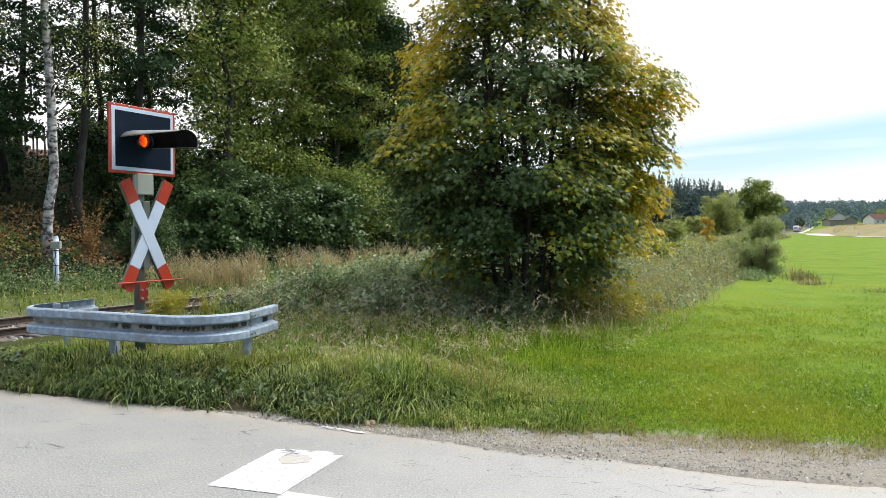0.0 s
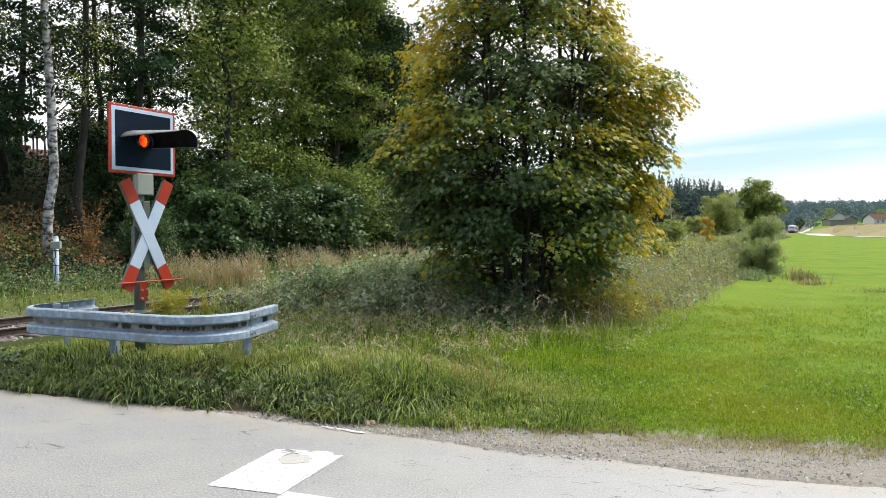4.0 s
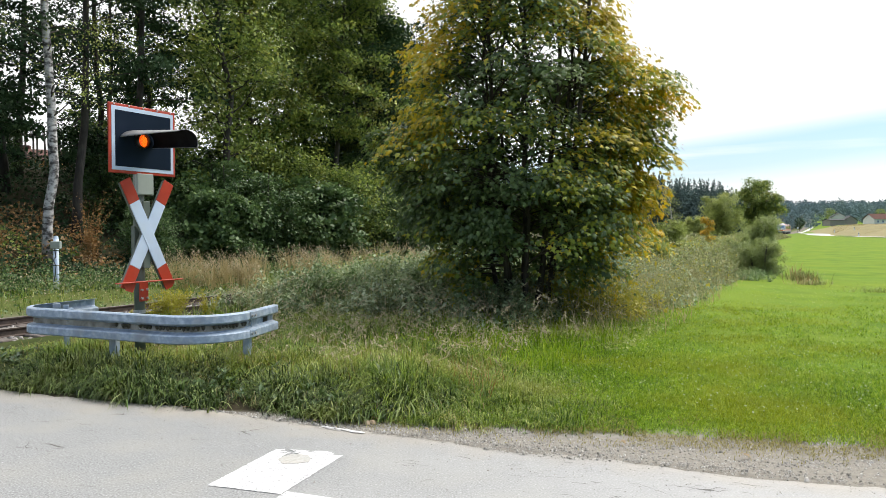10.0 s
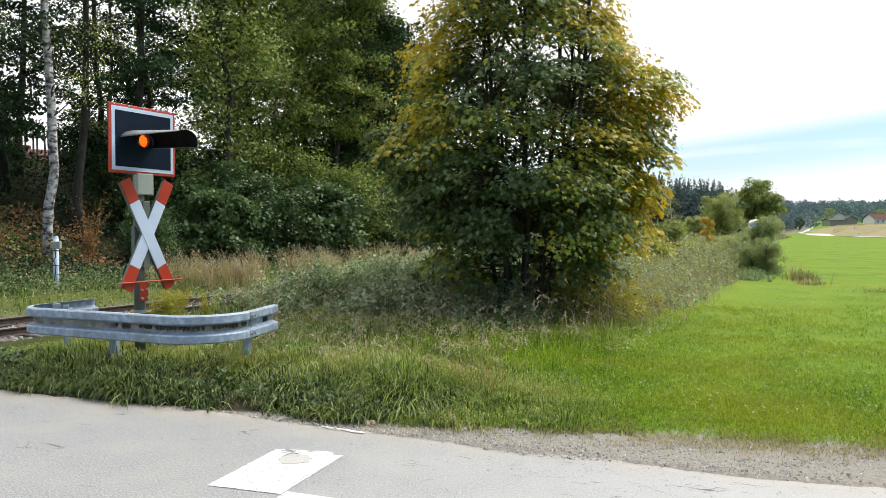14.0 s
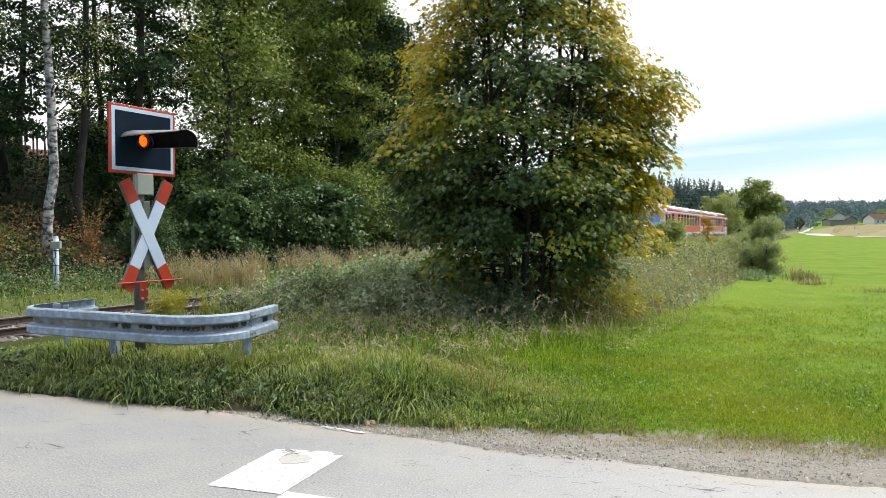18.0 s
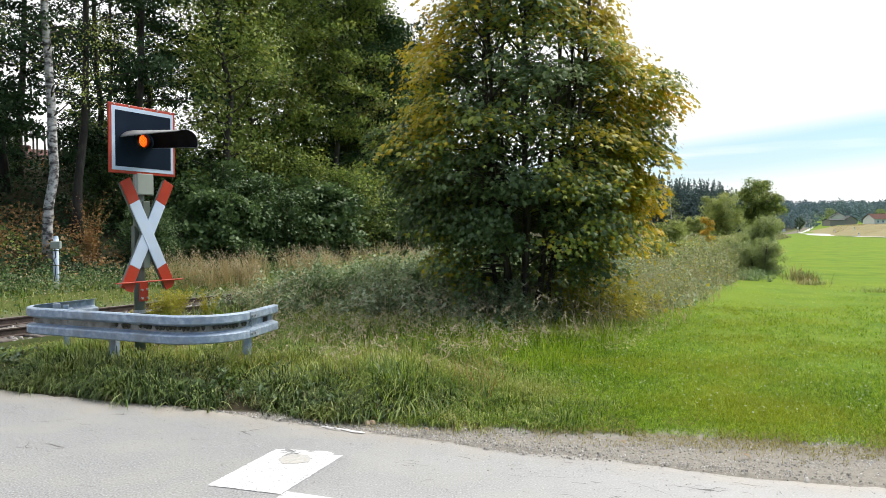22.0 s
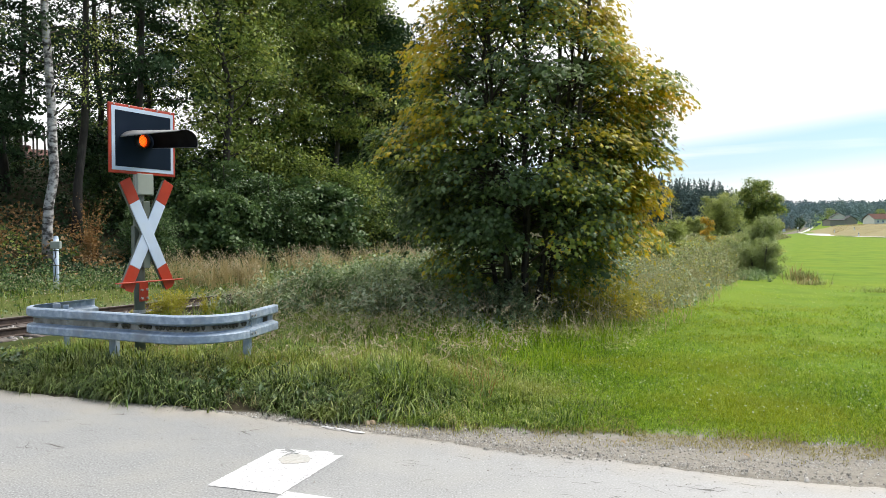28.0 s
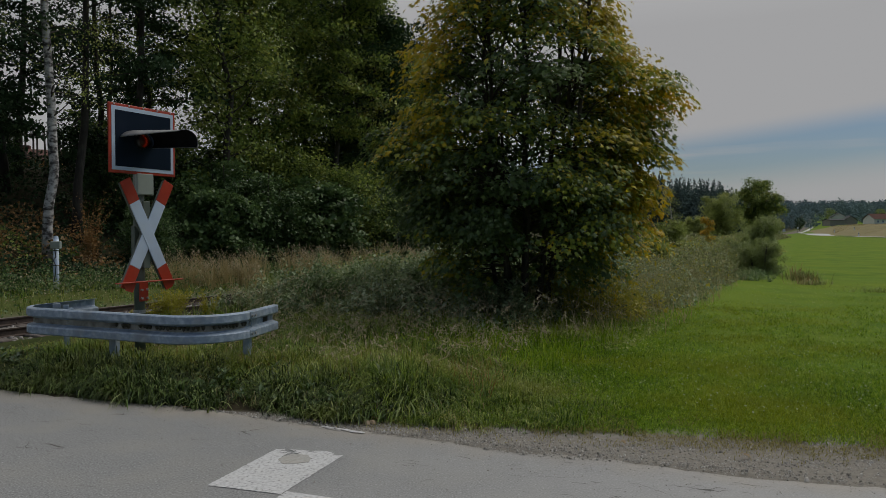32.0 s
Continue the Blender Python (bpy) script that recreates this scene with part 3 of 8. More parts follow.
def asphalt_mat():
    m = material("worn_asphalt", [(0.075, 0.075, 0.072), (0.193, 0.195, 0.188), (0.236, 0.238, 0.230), (0.40, 0.40, 0.39)], scale=75, rough=0.9, bump=0.05, bump_scale=420,
                 big=0.22, big_shade=(0.30, 0.285, 0.235), big_scale=1.3, detail=8)
    nt = m.node_tree
    link = nt.links.new
    bsdf = next(n for n in nt.nodes if n.type == "BSDF_PRINCIPLED")
    base = bsdf.inputs["Base Color"].links[0].from_socket
    co = next(n for n in nt.nodes if n.type == "TEX_COORD")
    # fine cracks: thin borders of stretched, wavering cells, only in patches
    warp = nt.nodes.new("ShaderNodeTexNoise")
    warp.inputs["Scale"].default_value, warp.inputs["Detail"].default_value = 3.0, 6
    link(co.outputs["Object"], warp.inputs["Vector"])
    mixv = nt.nodes.new("ShaderNodeMix")
    mixv.data_type = "VECTOR"
    mixv.inputs["Factor"].default_value = 0.16
    link(co.outputs["Object"], mixv.inputs["A"])
    link(warp.outputs["Color"], mixv.inputs["B"])
    mp = nt.nodes.new("ShaderNodeMapping")
    mp.inputs["Scale"].default_value = (1.1, 2.6, 1)
    link(mixv.outputs["Result"], mp.inputs["Vector"])
    vor = nt.nodes.new("ShaderNodeTexVoronoi")
    vor.feature = "DISTANCE_TO_EDGE"
    vor.inputs["Scale"].default_value = 1.3
    link(mp.outputs[0], vor.inputs["Vector"])
    thin = nt.nodes.new("ShaderNodeMapRange")
    thin.inputs["From Min"].default_value, thin.inputs["From Max"].default_value = 0.004, 0.018
    thin.inputs["To Min"].default_value, thin.inputs["To Max"].default_value = 1.0, 0.0
    link(vor.outputs["Distance"], thin.inputs["Value"])
    patch = nt.nodes.new("ShaderNodeTexNoise")
    patch.inputs["Scale"].default_value = 2.2
    link(co.outputs["Object"], patch.inputs["Vector"])
    pr = nt.nodes.new("ShaderNodeMapRange")
    pr.inputs["From Min"].default_value, pr.inputs["From Max"].default_value = 0.62, 0.70
    link(patch.outputs["Fac"], pr.inputs["Value"])
    mul = nt.nodes.new("ShaderNodeMath")
    mul.operation = "MULTIPLY"
    link(thin.outputs["Result"], mul.inputs[0])
    link(pr.outputs["Result"], mul.inputs[1])
    mx = nt.nodes.new("ShaderNodeMix")
    mx.data_type = "RGBA"
    mx.inputs["B"].default_value = (0.06, 0.055, 0.045, 1)
    link(mul.outputs[0], mx.inputs["Factor"])
    link(base, mx.inputs["A"])
    # dark specks of open stone
    sp = nt.nodes.new("ShaderNodeTexVoronoi")
    sp.inputs["Scale"].default_value = 74
    link(co.outputs["Object"], sp.inputs["Vector"])
    s2 = nt.nodes.new("ShaderNodeMapRange")
    s2.inputs["From Min"].default_value, s2.inputs["From Max"].default_value = 0.08, 0.18
    s2.inputs["To Min"].default_value, s2.inputs["To Max"].default_value = 0.5, 0.0
    link(sp.outputs["Distance"], s2.inputs["Value"])
    m2 = nt.nodes.new("ShaderNodeMix")
    m2.data_type = "RGBA"
    m2.inputs["B"].default_value = (0.10, 0.095, 0.085, 1)
    link(s2.outputs["Result"], m2.inputs["Factor"])
    link(mx.outputs["Result"], m2.inputs["A"])
    # sand washed on to the lane along its edge, and paler asphalt to the right
    geo = nt.nodes.new("ShaderNodeNewGeometry")

    def washed(below, vec, a, b, shade, amount, rough_scale):
        dot = nt.nodes.new("ShaderNodeVectorMath")
        dot.operation = "DOT_PRODUCT"
        dot.inputs[1].default_value = vec
        link(geo.outputs["Position"], dot.inputs[0])
        wav = nt.nodes.new("ShaderNodeTexNoise")
        wav.inputs["Scale"].default_value, wav.inputs["Detail"].default_value = rough_scale, 6
        link(geo.outputs["Position"], wav.inputs["Vector"])
        ad = nt.nodes.new("ShaderNodeMath")
        ad.operation = "MULTIPLY_ADD"
        ad.inputs[1].default_value = 1.1 * (b - a)
        link(wav.outputs["Fac"], ad.inputs[0])
        link(dot.outputs["Value"], ad.inputs[2])
        rg = nt.nodes.new("ShaderNodeMapRange")
        rg.inputs["From Min"].default_value, rg.inputs["From Max"].default_value = a + 0.55 * (b - a), b + 0.55 * (b - a)
        rg.inputs["To Max"].default_value = amount
        link(ad.outputs[0], rg.inputs["Value"])
        mm = nt.nodes.new("ShaderNodeMix")
        mm.data_type = "RGBA"
        mm.inputs["B"].default_value = (*shade, 1)
        link(rg.outputs["Result"], mm.inputs["Factor"])
        link(below, mm.inputs["A"])
        return mm.outputs["Result"]

    col = washed(m2.outputs["Result"], tuple(R), -3.4, 0.8, (0.37, 0.365, 0.35), 0.6, 0.9)
    col = washed(col, tuple(Q), 5.05, 5.5, (0.33, 0.275, 0.19), 0.4, 2.6)
    link(col, bsdf.inputs["Base Color"])
    return m


M_ASPHALT = asphalt_mat()
M_PATCH = material("asphalt_repair", [(0.28, 0.28, 0.255), (0.36, 0.355, 0.325), (0.42, 0.41, 0.375)], scale=50, rough=0.85, bump=0.35, bump_scale=150,
                   big=0.5, big_shade=(0.36, 0.33, 0.28), big_scale=1.1)
M_ROADPAINT = material("road_paint", [(0.16, 0.16, 0.155), (0.46, 0.46, 0.45), (0.55, 0.55, 0.54), (0.60, 0.60, 0.59)], scale=42, rough=0.7, bump=0.35, bump_scale=120,
                       big=0.25, big_shade=(0.5, 0.49, 0.46), big_scale=6)


def strip(points_left, points_right, z_left, z_right):
    g = Geo()
    v = [(p.x, p.y, z) for p, z in zip(points_left, z_left)] + [(p.x, p.y, z) for p, z in zip(points_right, z_right)]
    n = len(points_left)
    g.add(v, [(i, i + 1, n + i + 1, n + i) for i in range(n - 1)])
    return g


def build_road():
    rng = np.random.default_rng(5)
    g = Geo()
    ps = np.arange(-42, 40.01, 0.12)
    wob = np.cumsum(rng.normal(0, 0.012, len(ps)))
    wob = wob - np.convolve(wob, np.ones(41) / 41, "same") + rng.normal(0, 0.012, len(ps))
    edge = np.interp(ps, [-7.0, -4.2, -3.0, -1.95, -1.4, -0.6, 0.2, 1.1], [5.53, 5.56, 5.45, 5.41, 5.28, 5.35, 5.31, 5.43]) + wob
    rows = []
    for q_of, z in ((lambda i: -3.1, -0.04), (lambda i: -3.0, 0.0), (lambda i: 2.0, 0.0), (lambda i: edge[i] - 0.1, 0.0), (lambda i: edge[i], -0.006), (lambda i: edge[i] + 0.03, -0.03)):
        rows.append([tuple(at_road(p, q_of(i), z)) for i, p in enumerate(ps)])
    g.loft(rows, closed=False)
    ob = put("road", g, M_ASPHALT)
    tagged(ob, "light grey worn asphalt lane with fine cracks", "road", kind="structure")
    # short open cracks, mostly along the lane near its edge
    rg = np.random.default_rng(15)
    g = Geo()
    for k in range(125):
        near = rg.uniform() < 0.7
        p, q = rg.uniform(-9, 4.5), (rg.normal(4.95, 0.22) if near else rg.uniform(3.6, 5.2))
        if q > 5.25:
            continue
        n = int(rg.integers(3, 14))
        w = rg.uniform(0.0012, 0.0032)
        ang = rg.normal(0.2, 0.2)
        top, low = [], []
        for i in range(n + 1):
            e = w * (0.25 + 0.75 * math.sin(math.pi * i / n)) * rg.uniform(0.6, 1.4)
            c = at_road(p, q, 0.0016)
            top.append(tuple(c + Q * e))
            low.append(tuple(c - Q * e))
            p += 0.028 * math.cos(ang)
            q += 0.028 * math.sin(ang)
            ang = 0.2 + (ang - 0.2) * 0.3 + rg.normal(0, 0.75)
        g.loft([low, top], closed=False)
    crack = material("crack_shadow_dirt", [(0.035, 0.03, 0.025), (0.07, 0.06, 0.05)], scale=30, rough=0.95)
    tagged(put("asphalt_cracks", g, crack), "short dark cracks open in the asphalt", "cracks", kind="stuff")


def build_grit():
    """Loose grit on the lane, thickest towards its edge."""
    rng = np.random.default_rng(17)
    n = 2600
    p, q = rng.uniform(-7, 3.5, n), 5.45 - rng.exponential(0.45, n)
    k = q > 3.3
    p, q = p[k], q[k]
    x, y = R.x * p + Q.x * q, R.y * p + Q.y * q
    v, f = stones(rng, np.stack([x, y, np.full(len(x), 0.003)], 1), rng.gamma(2.0, 0.0013, len(x)) + 0.002)
    tagged(put("lane_grit", mesh_np("lane_grit", v, f), M_GRAVEL), "fine loose grit scattered over the asphalt", "grit", kind="stuff")


def paint(name, corners, label, ragged, seed, z):
    """A worn painted patch: a fine grid over a quad, its far edge broken away."""
    rng = np.random.default_rng(seed)
    a, b, c, d = [Vector(p) for p in corners]
    nu, nv = 40, 60
    fray = min(0.0022, 0.3 * (b - a).length / nu, 0.3 * (d - a).length / nv)
    g = Geo()
    v = []
    for j in range(nv + 1):
        for i in range(nu + 1):
            uu, vv = i / nu, j / nv
            p = (a * (1 - uu) + b * uu) * (1 - vv) + (d * (1 - uu) + c * uu) * vv
            if 0 < i < nu and 0 < j < nv:
                p = p + Vector((rng.normal(0, fray), rng.normal(0, fray), 0))
            else:
                p = p + Vector((rng.normal(0, fray), rng.normal(0, fray), 0))
            v.append((p.x, p.y, z))
    f = []
    for j in range(nv):
        for i in range(nu):
            w = noise.noise(Vector((i * 0.12 + seed, j * 0.12, 0.3))) + 0.45 * noise.noise(Vector((i * 0.5, j * 0.5 + seed, 1.3)))
            if w * 0.6 + 0.2 > ragged(i / nu, j / nv):
                k = j * (nu + 1) + i
                f.append((k, k + 1, k + nu + 2, k + nu + 1))
    g.add(v, f)
    ob = put(name, g, M_ROADPAINT)
    return tagged(ob, label, "road marking")


def build_markings():
    a, b = at_road(-3.10, 3.90), at_road(-2.55, 3.93)
    c, d = at_road(-2.55, 4.86), at_road(-3.11, 4.74)
    paint("stop_line", (a, b, c, d), "white stop bar with a worn-away end painted on asphalt", lambda u, v: -0.24 if v < 0.7 else -0.24 + (v - 0.7) * 1.7 * (0.5 + 0.8 * u), 3, 0.004)
    # the bald patch and the last flake of it by the verge
    e = [at_road(-3.10, 5.36), at_road(-2.66, 5.32), at_road(-2.66, 5.38), at_road(-3.10, 5.43)]
    paint("stop_line_remnant", e, "last white flake of the stop bar by the verge", lambda u, v: -0.05 + 0.3 * abs(v - 0.75) * 2, 9, 0.0085)
    e = [at_road(-2.54, 3.86), at_road(2.0, 3.86), at_road(2.0, 3.985), at_road(-2.54, 3.985)]
    paint("road_centre_line", e, "white line along the lane, joined to the stop bar", lambda u, v: -0.22, 4, 0.0052)
    rng = np.random.default_rng(8)
    g = Geo()
    c = at_road(-2.84, 4.57, 0.0062)
    ring = [(c.x + math.cos(w) * (0.125 + rng.normal(0, 0.008)), c.y + math.sin(w) * (0.11 + rng.normal(0, 0.008)), c.z) for w in np.linspace(0, 6.28, 26)[:-1]]
    low = [(x, y, 0.0) for x, y, z in ring]
    g.loft([low, ring])
    tagged(put("road_plug", g, M_PATCH), "round asphalt plug in the stop bar", "road plug")


def build_track():
    rng = np.random.default_rng(11)
    base = RAIL_TOP - 0.172
    turn = math.atan2(U.y, U.x)
    # ballast bed with sloping shoulders
    g = Geo()
    prof = [(-2.4, base - 0.28), (-1.7, base - 0.02), (-0.2, base), (1.0, base), (1.75, base - 0.02), (2.4, base - 0.28)]
    ss = [-320, -40, -10, 0, 10, 20, 40, 80, 160, 320, 720]
    g.loft([[tuple(at_track(TRACK + o, s, z)) for o, z in prof] for s in ss], closed=False)
    bed = put("ballast_bed", g, material("ballast_bed_stone", [(0.09, 0.08, 0.07), (0.19, 0.175, 0.155), (0.3, 0.28, 0.25)], scale=26, rough=0.95, bump=1.0, bump_scale=26))
    tagged(bed, "grey crushed stone bed under the railway track", "track bed", kind="structure")
    n = 9000
    s, o = rng.uniform(-2, 26, n), rng.uniform(-2.2, 2.2, n)
    z = np.interp(o, [p[0] for p in prof], [p[1] for p in prof]) + rng.uniform(0.0, 0.03, n)
    d = TRACK + o
    c = np.stack([N.x * d + U.x * s, N.y * d + U.y * s, z], 1)
    v, f = stones(rng, c, rng.uniform(0.035, 0.075, n))
    tagged(put("ballast_stones", mesh_np("ballast_stones", v, f), M_STONE), "loose grey crushed stones between the sleepers", "ballast", kind="stuff")
    # rails
    rail_prof = [(-0.0625, 0), (0.0625, 0), (0.0625, 0.011), (0.012, 0.03), (0.009, 0.10), (0.034, 0.125), (0.035, 0.148), (-0.035, 0.148), (-0.034, 0.125), (-0.009, 0.10), (-0.012, 0.03), (-0.0625, 0.011)]
    for side in (-0.7525, 0.7525):
        rail = thing("rail", Matrix(), "rusty steel rail with a worn bright head, on sleepers", "rail", "rails of the track")
        g = Geo()
        g.loft([[tuple(at_track(TRACK + side + o, s_, RAIL_TOP - 0.15 + z_)) for o, z_ in rail_prof] for s_ in ss])
        part("rail_web", g, M_RUST, rail)
        g = Geo()
        top = [(-0.033, 0.1482), (0.033, 0.1482), (0.03, 0.1515), (-0.03, 0.1515)]
        g.loft([[tuple(at_track(TRACK + side + o, s_, RAIL_TOP - 0.15 + z_)) for o, z_ in top] for s_ in ss])
        part("rail_head", g, M_RAILHEAD, rail, "bright worn running surface")
    # sleepers with their rail plates
    sl = thing("sleeper", Matrix.Translation(at_track(TRACK, -9.0, base - 0.02)) @ Matrix.Rotation(turn, 4, "Z"), "weathered dark sleeper bedded in ballast", "sleeper", "sleepers of the track")
    part("sleeper_beam", Geo().box((0, 0, -0.01), (0.24, 2.5, 0.13), 0.015), M_SLEEPER, sl)
    for side in (-0.7525, 0.7525):
        plate = part("rail_plate", Geo().box((0, side, 0.058), (0.16, 0.3, 0.015), 0.004), M_RUST, sl)
        for k in (-1, 1):
            part("rail_screw", Geo().tube([(0.03 * k, side + k * 0.11, 0.06), (0.03 * k, side + k * 0.11, 0.10)], 0.016, 6), M_RUST, plate)
    for k in range(1, 60):
        copy_thing(sl, Matrix.Translation(at_track(TRACK, -9.0 + k * 0.65, base - 0.02)) @ Matrix.Rotation(turn + rng.normal(0, 0.008), 4, "Z"))

# ---- the crossing signal and its guard rail ----


def build_signal():
    px, py = -3.655, 8.63
    turn = math.atan2(U.y, U.x)
    # local axes: x along the board, -y towards the traffic, z up
    m = Matrix.Translation((px, py, 0.0)) @ Matrix.Rotation(turn, 4, "Z")
    sig = thing("crossing_signal", m, "level crossing signal with red-white crossbuck and one flashing lamp", "signal")
    part("post", Geo().tube([(0, 0, -0.3), (0, 0, 2.95)], 0.062, 14), M_GREYPOST, sig, "grey-green steel post", True)
    part("cable_duct", Geo().box((-0.075, -0.02, 1.57), (0.07, 0.06, 0.36), 0.008), M_GREYPOST, sig)
    part("terminal_box", Geo().box((0.02, -0.075, 2.247), (0.24, 0.06, 0.256), 0.012), M_GREYBOX, sig, "pale grey terminal box")
    for z in (0.72, 2.5, 2.9):
        part("post_clamp", Geo().tube([(0, 0, z - 0.02), (0, 0, z + 0.02)], 0.07, 14), M_BOLT, sig)
    # the board: red rim, white border, blue-black field
    bw, bh, by, bz = 0.94, 0.80, -0.085, 2.758
    board = part("board", Geo().box((0, by, bz), (bw, 0.024, bh), 0.008), M_REDSIGN, sig, "black board with white border and red rim")
    part("white_border", Geo().box((0, by - 0.013, bz), (bw - 0.066, 0.008, bh - 0.066), 0.002), M_WHITESIGN, board)
    part("black_field", Geo().box((0, by - 0.018, bz), (bw - 0.155, 0.008, bh - 0.155), 0.002), M_BLACKSIGN, board)
    for i in range(5):
        part("rim_rivet", Geo().tube([(-0.4 + i * 0.2, by - 0.02, bz + 0.385), (-0.4 + i * 0.2, by - 0.01, bz + 0.385)], 0.010, 8), M_BOLT, board)
    # lamp: a round housing, a long hood and a turning glow drum behind the lens ring
    lx, lz = -0.045, 2.752
    lamp = part("lamp_housing", Geo(), M_HOOD, sig, "black lamp housing")
    g = Geo()
    front = by - 0.085
    rings = []
    for r, y in ((0.092, by - 0.02), (0.092, by - 0.05), (0.084, front), (0.077, front), (0.075, front + 0.02), (0.075, by - 0.02)):
        rings.append([(lx + r * math.cos(w), y, lz + r * math.sin(w)) for w in np.linspace(0, 2 * math.pi, 33)[:-1]])
    g.loft(rings, caps=False)
    lamp.data = g.mesh("lamp_housing")
    lamp.data.materials.append(M_HOOD)
    lamp.data.shade_smooth()
    # hood: an arched sheet open below, slightly drooping towards its lip
    g = Geo()
    rings_out, n = [], 18
    for k in range(13):
        t = k / 12
        y = front + 0.05 - 0.74 * t
        r = 0.178 - 0.018 * t + (0.006 if k == 12 else 0)
        a0, a1 = math.radians(-34 + 8 * t), math.radians(171 - 45 * t)
        row = []
        for i in range(n + 1):
            w = a0 + (a1 - a0) * i / n
            row.append((lx + r * 1.05 * math.cos(w) * (1 + 0.60 * (1 - t) ** 1.3 if math.cos(w) < 0 else 1), y, lz - 0.045 * t + r * (0.70 + 0.12 * t) * math.sin(w)))
        rings_out.append(row)
    inner = [[(lx + (x - lx) * 0.965, y, lz + (z - lz) * 0.965) for x, y, z in row] for row in rings_out]
    g.loft([o + i[::-1] for o, i in zip(rings_out, inner)])
    # outside coloured pale grey, standing in for sky light on the visor
    skylit = material("skylit_hood_grey", [(0.12, 0.118, 0.112), (0.20, 0.198, 0.19), (0.27, 0.265, 0.25)], scale=9, rough=0.55, bump=0.08)
    hood = part("hood", g, skylit, lamp, "long visor over the lamp, sky light put into its grey outside", True)
    lining = [[(lx + (x - lx) * 0.955, y, lz + (z - lz) * 0.955) for x, y, z in row] for row in rings_out]
    thin = [[(lx + (x - lx) * 0.945, y, lz + (z - lz) * 0.945) for x, y, z in row] for row in rings_out]
    part("hood_lining", Geo().loft([o + i[::-1] for o, i in zip(lining, thin)]), material("matt_black_lining", [(0.008, 0.008, 0.009), (0.014, 0.014, 0.015)], scale=8, rough=0.95, spec=0.05), hood, "matt black inside of the visor", True)
    for k in (-1, 1):
        part("hood_screw", Geo().tube([(lx + k * 0.14, front + 0.05, lz + 0.09), (lx + k * 0.155, front + 0.05, lz + 0.095)], 0.010, 8), M_BOLT, lamp)
    # lens grid: thin bars in front of the drum
    g = Geo()
    for k in range(-3, 4):
        w = math.sqrt(max(0, 0.085 ** 2 - (k * 0.028) ** 2))
        g.box((lx, front + 0.03, lz + k * 0.028), (2 * w, 0.004, 0.0035))
        g.box((lx + k * 0.028, front + 0.03, lz), (0.0035, 0.004, 2 * w))
    part("lens_grid", g, glow("lens_grid_red", (0.6, 0.05, 0.01), 0.02, (0.03, 0.004, 0.002)), lamp)
    return sig, (lx, front + 0.105, lz)


def drum_mat():
    """Amber round the drum: bright on one side, dull red on the other."""
    m = bpy.data.materials.new("amber_drum")
    m.use_nodes = True
    nt = m.node_tree
    b = nt.nodes["Principled BSDF"]
    co = nt.nodes.new("ShaderNodeTexCoord")
    sep = nt.nodes.new("ShaderNodeSeparateXYZ")
    at = nt.nodes.new("ShaderNodeMath")
    at.operation = "MULTIPLY"
    at.inputs[1].default_value = -1 / 0.098
    r = nt.nodes.new("ShaderNodeValToRGB")
    half = nt.nodes.new("ShaderNodeMapRange")
    half.inputs["From Min"].default_value = -1
    nt.links.new(co.outputs["Object"], sep.inputs[0])
    nt.links.new(sep.outputs["Y"], at.inputs[0])
    nt.links.new(at.outputs[0], half.inputs["Value"])
    nt.links.new(half.outputs["Result"], r.inputs["Fac"])
    els = r.color_ramp.elements
    els[0].position, els[0].color = 0.0, (0.002, 0.0003, 0.0002, 1)
    els[1].position, els[1].color = 0.90, (1.0, 0.135, 0.008, 1)
    for p, c in ((0.16, (0.006, 0.0008, 0.0004, 1)), (0.24, (0.07, 0.004, 0.001, 1)), (0.45, (0.15, 0.010, 0.001, 1)), (0.72, (0.48, 0.036, 0.003, 1))):
        e = els.new(p)
        e.color = c
    # the lens' facets: a slanting lattice of thin dark red lines
    lines = []
    for slant in (1.0, -1.0):
        ad = nt.nodes.new("ShaderNodeMath")
        ad.operation = "MULTIPLY_ADD"
        ad.inputs[1].default_value = slant
        nt.links.new(sep.outputs["Z"], ad.inputs[0])
        nt.links.new(sep.outputs["X"], ad.inputs[2])
        sc = nt.nodes.new("ShaderNodeMath")
        sc.operation = "MULTIPLY"
        sc.inputs[1].default_value = 175.0
        nt.links.new(ad.outputs[0], sc.inputs[0])
        wv = nt.nodes.new("ShaderNodeMath")
        wv.operation = "SINE"
        nt.links.new(sc.outputs[0], wv.inputs[0])
        lines.append(wv)
    top = nt.nodes.new("ShaderNodeMath")
    top.operation = "MAXIMUM"
    nt.links.new(lines[0].outputs[0], top.inputs[0])
    nt.links.new(lines[1].outputs[0], top.inputs[1])
    thin = nt.nodes.new("ShaderNodeMapRange")
    thin.inputs["From Min"].default_value, thin.inputs["From Max"].default_value = 0.55, 1.0
    nt.links.new(top.outputs[0], thin.inputs["Value"])
    facet = nt.nodes.new("ShaderNodeMix")
    facet.data_type, facet.blend_type = "RGBA", "MULTIPLY"
    facet.inputs["B"].default_value = (0.5, 0.22, 0.2, 1)
    nt.links.new(thin.outputs["Result"], facet.inputs["Factor"])
    nt.links.new(r.outputs["Color"], facet.inputs["A"])
    nt.links.new(facet.outputs["Result"], b.inputs["Emission Color"])
    b.inputs["Emission Strength"].default_value = 2.3
    b.inputs["Base Color"].default_value = (0.02, 0.004, 0.002, 1)
    return m


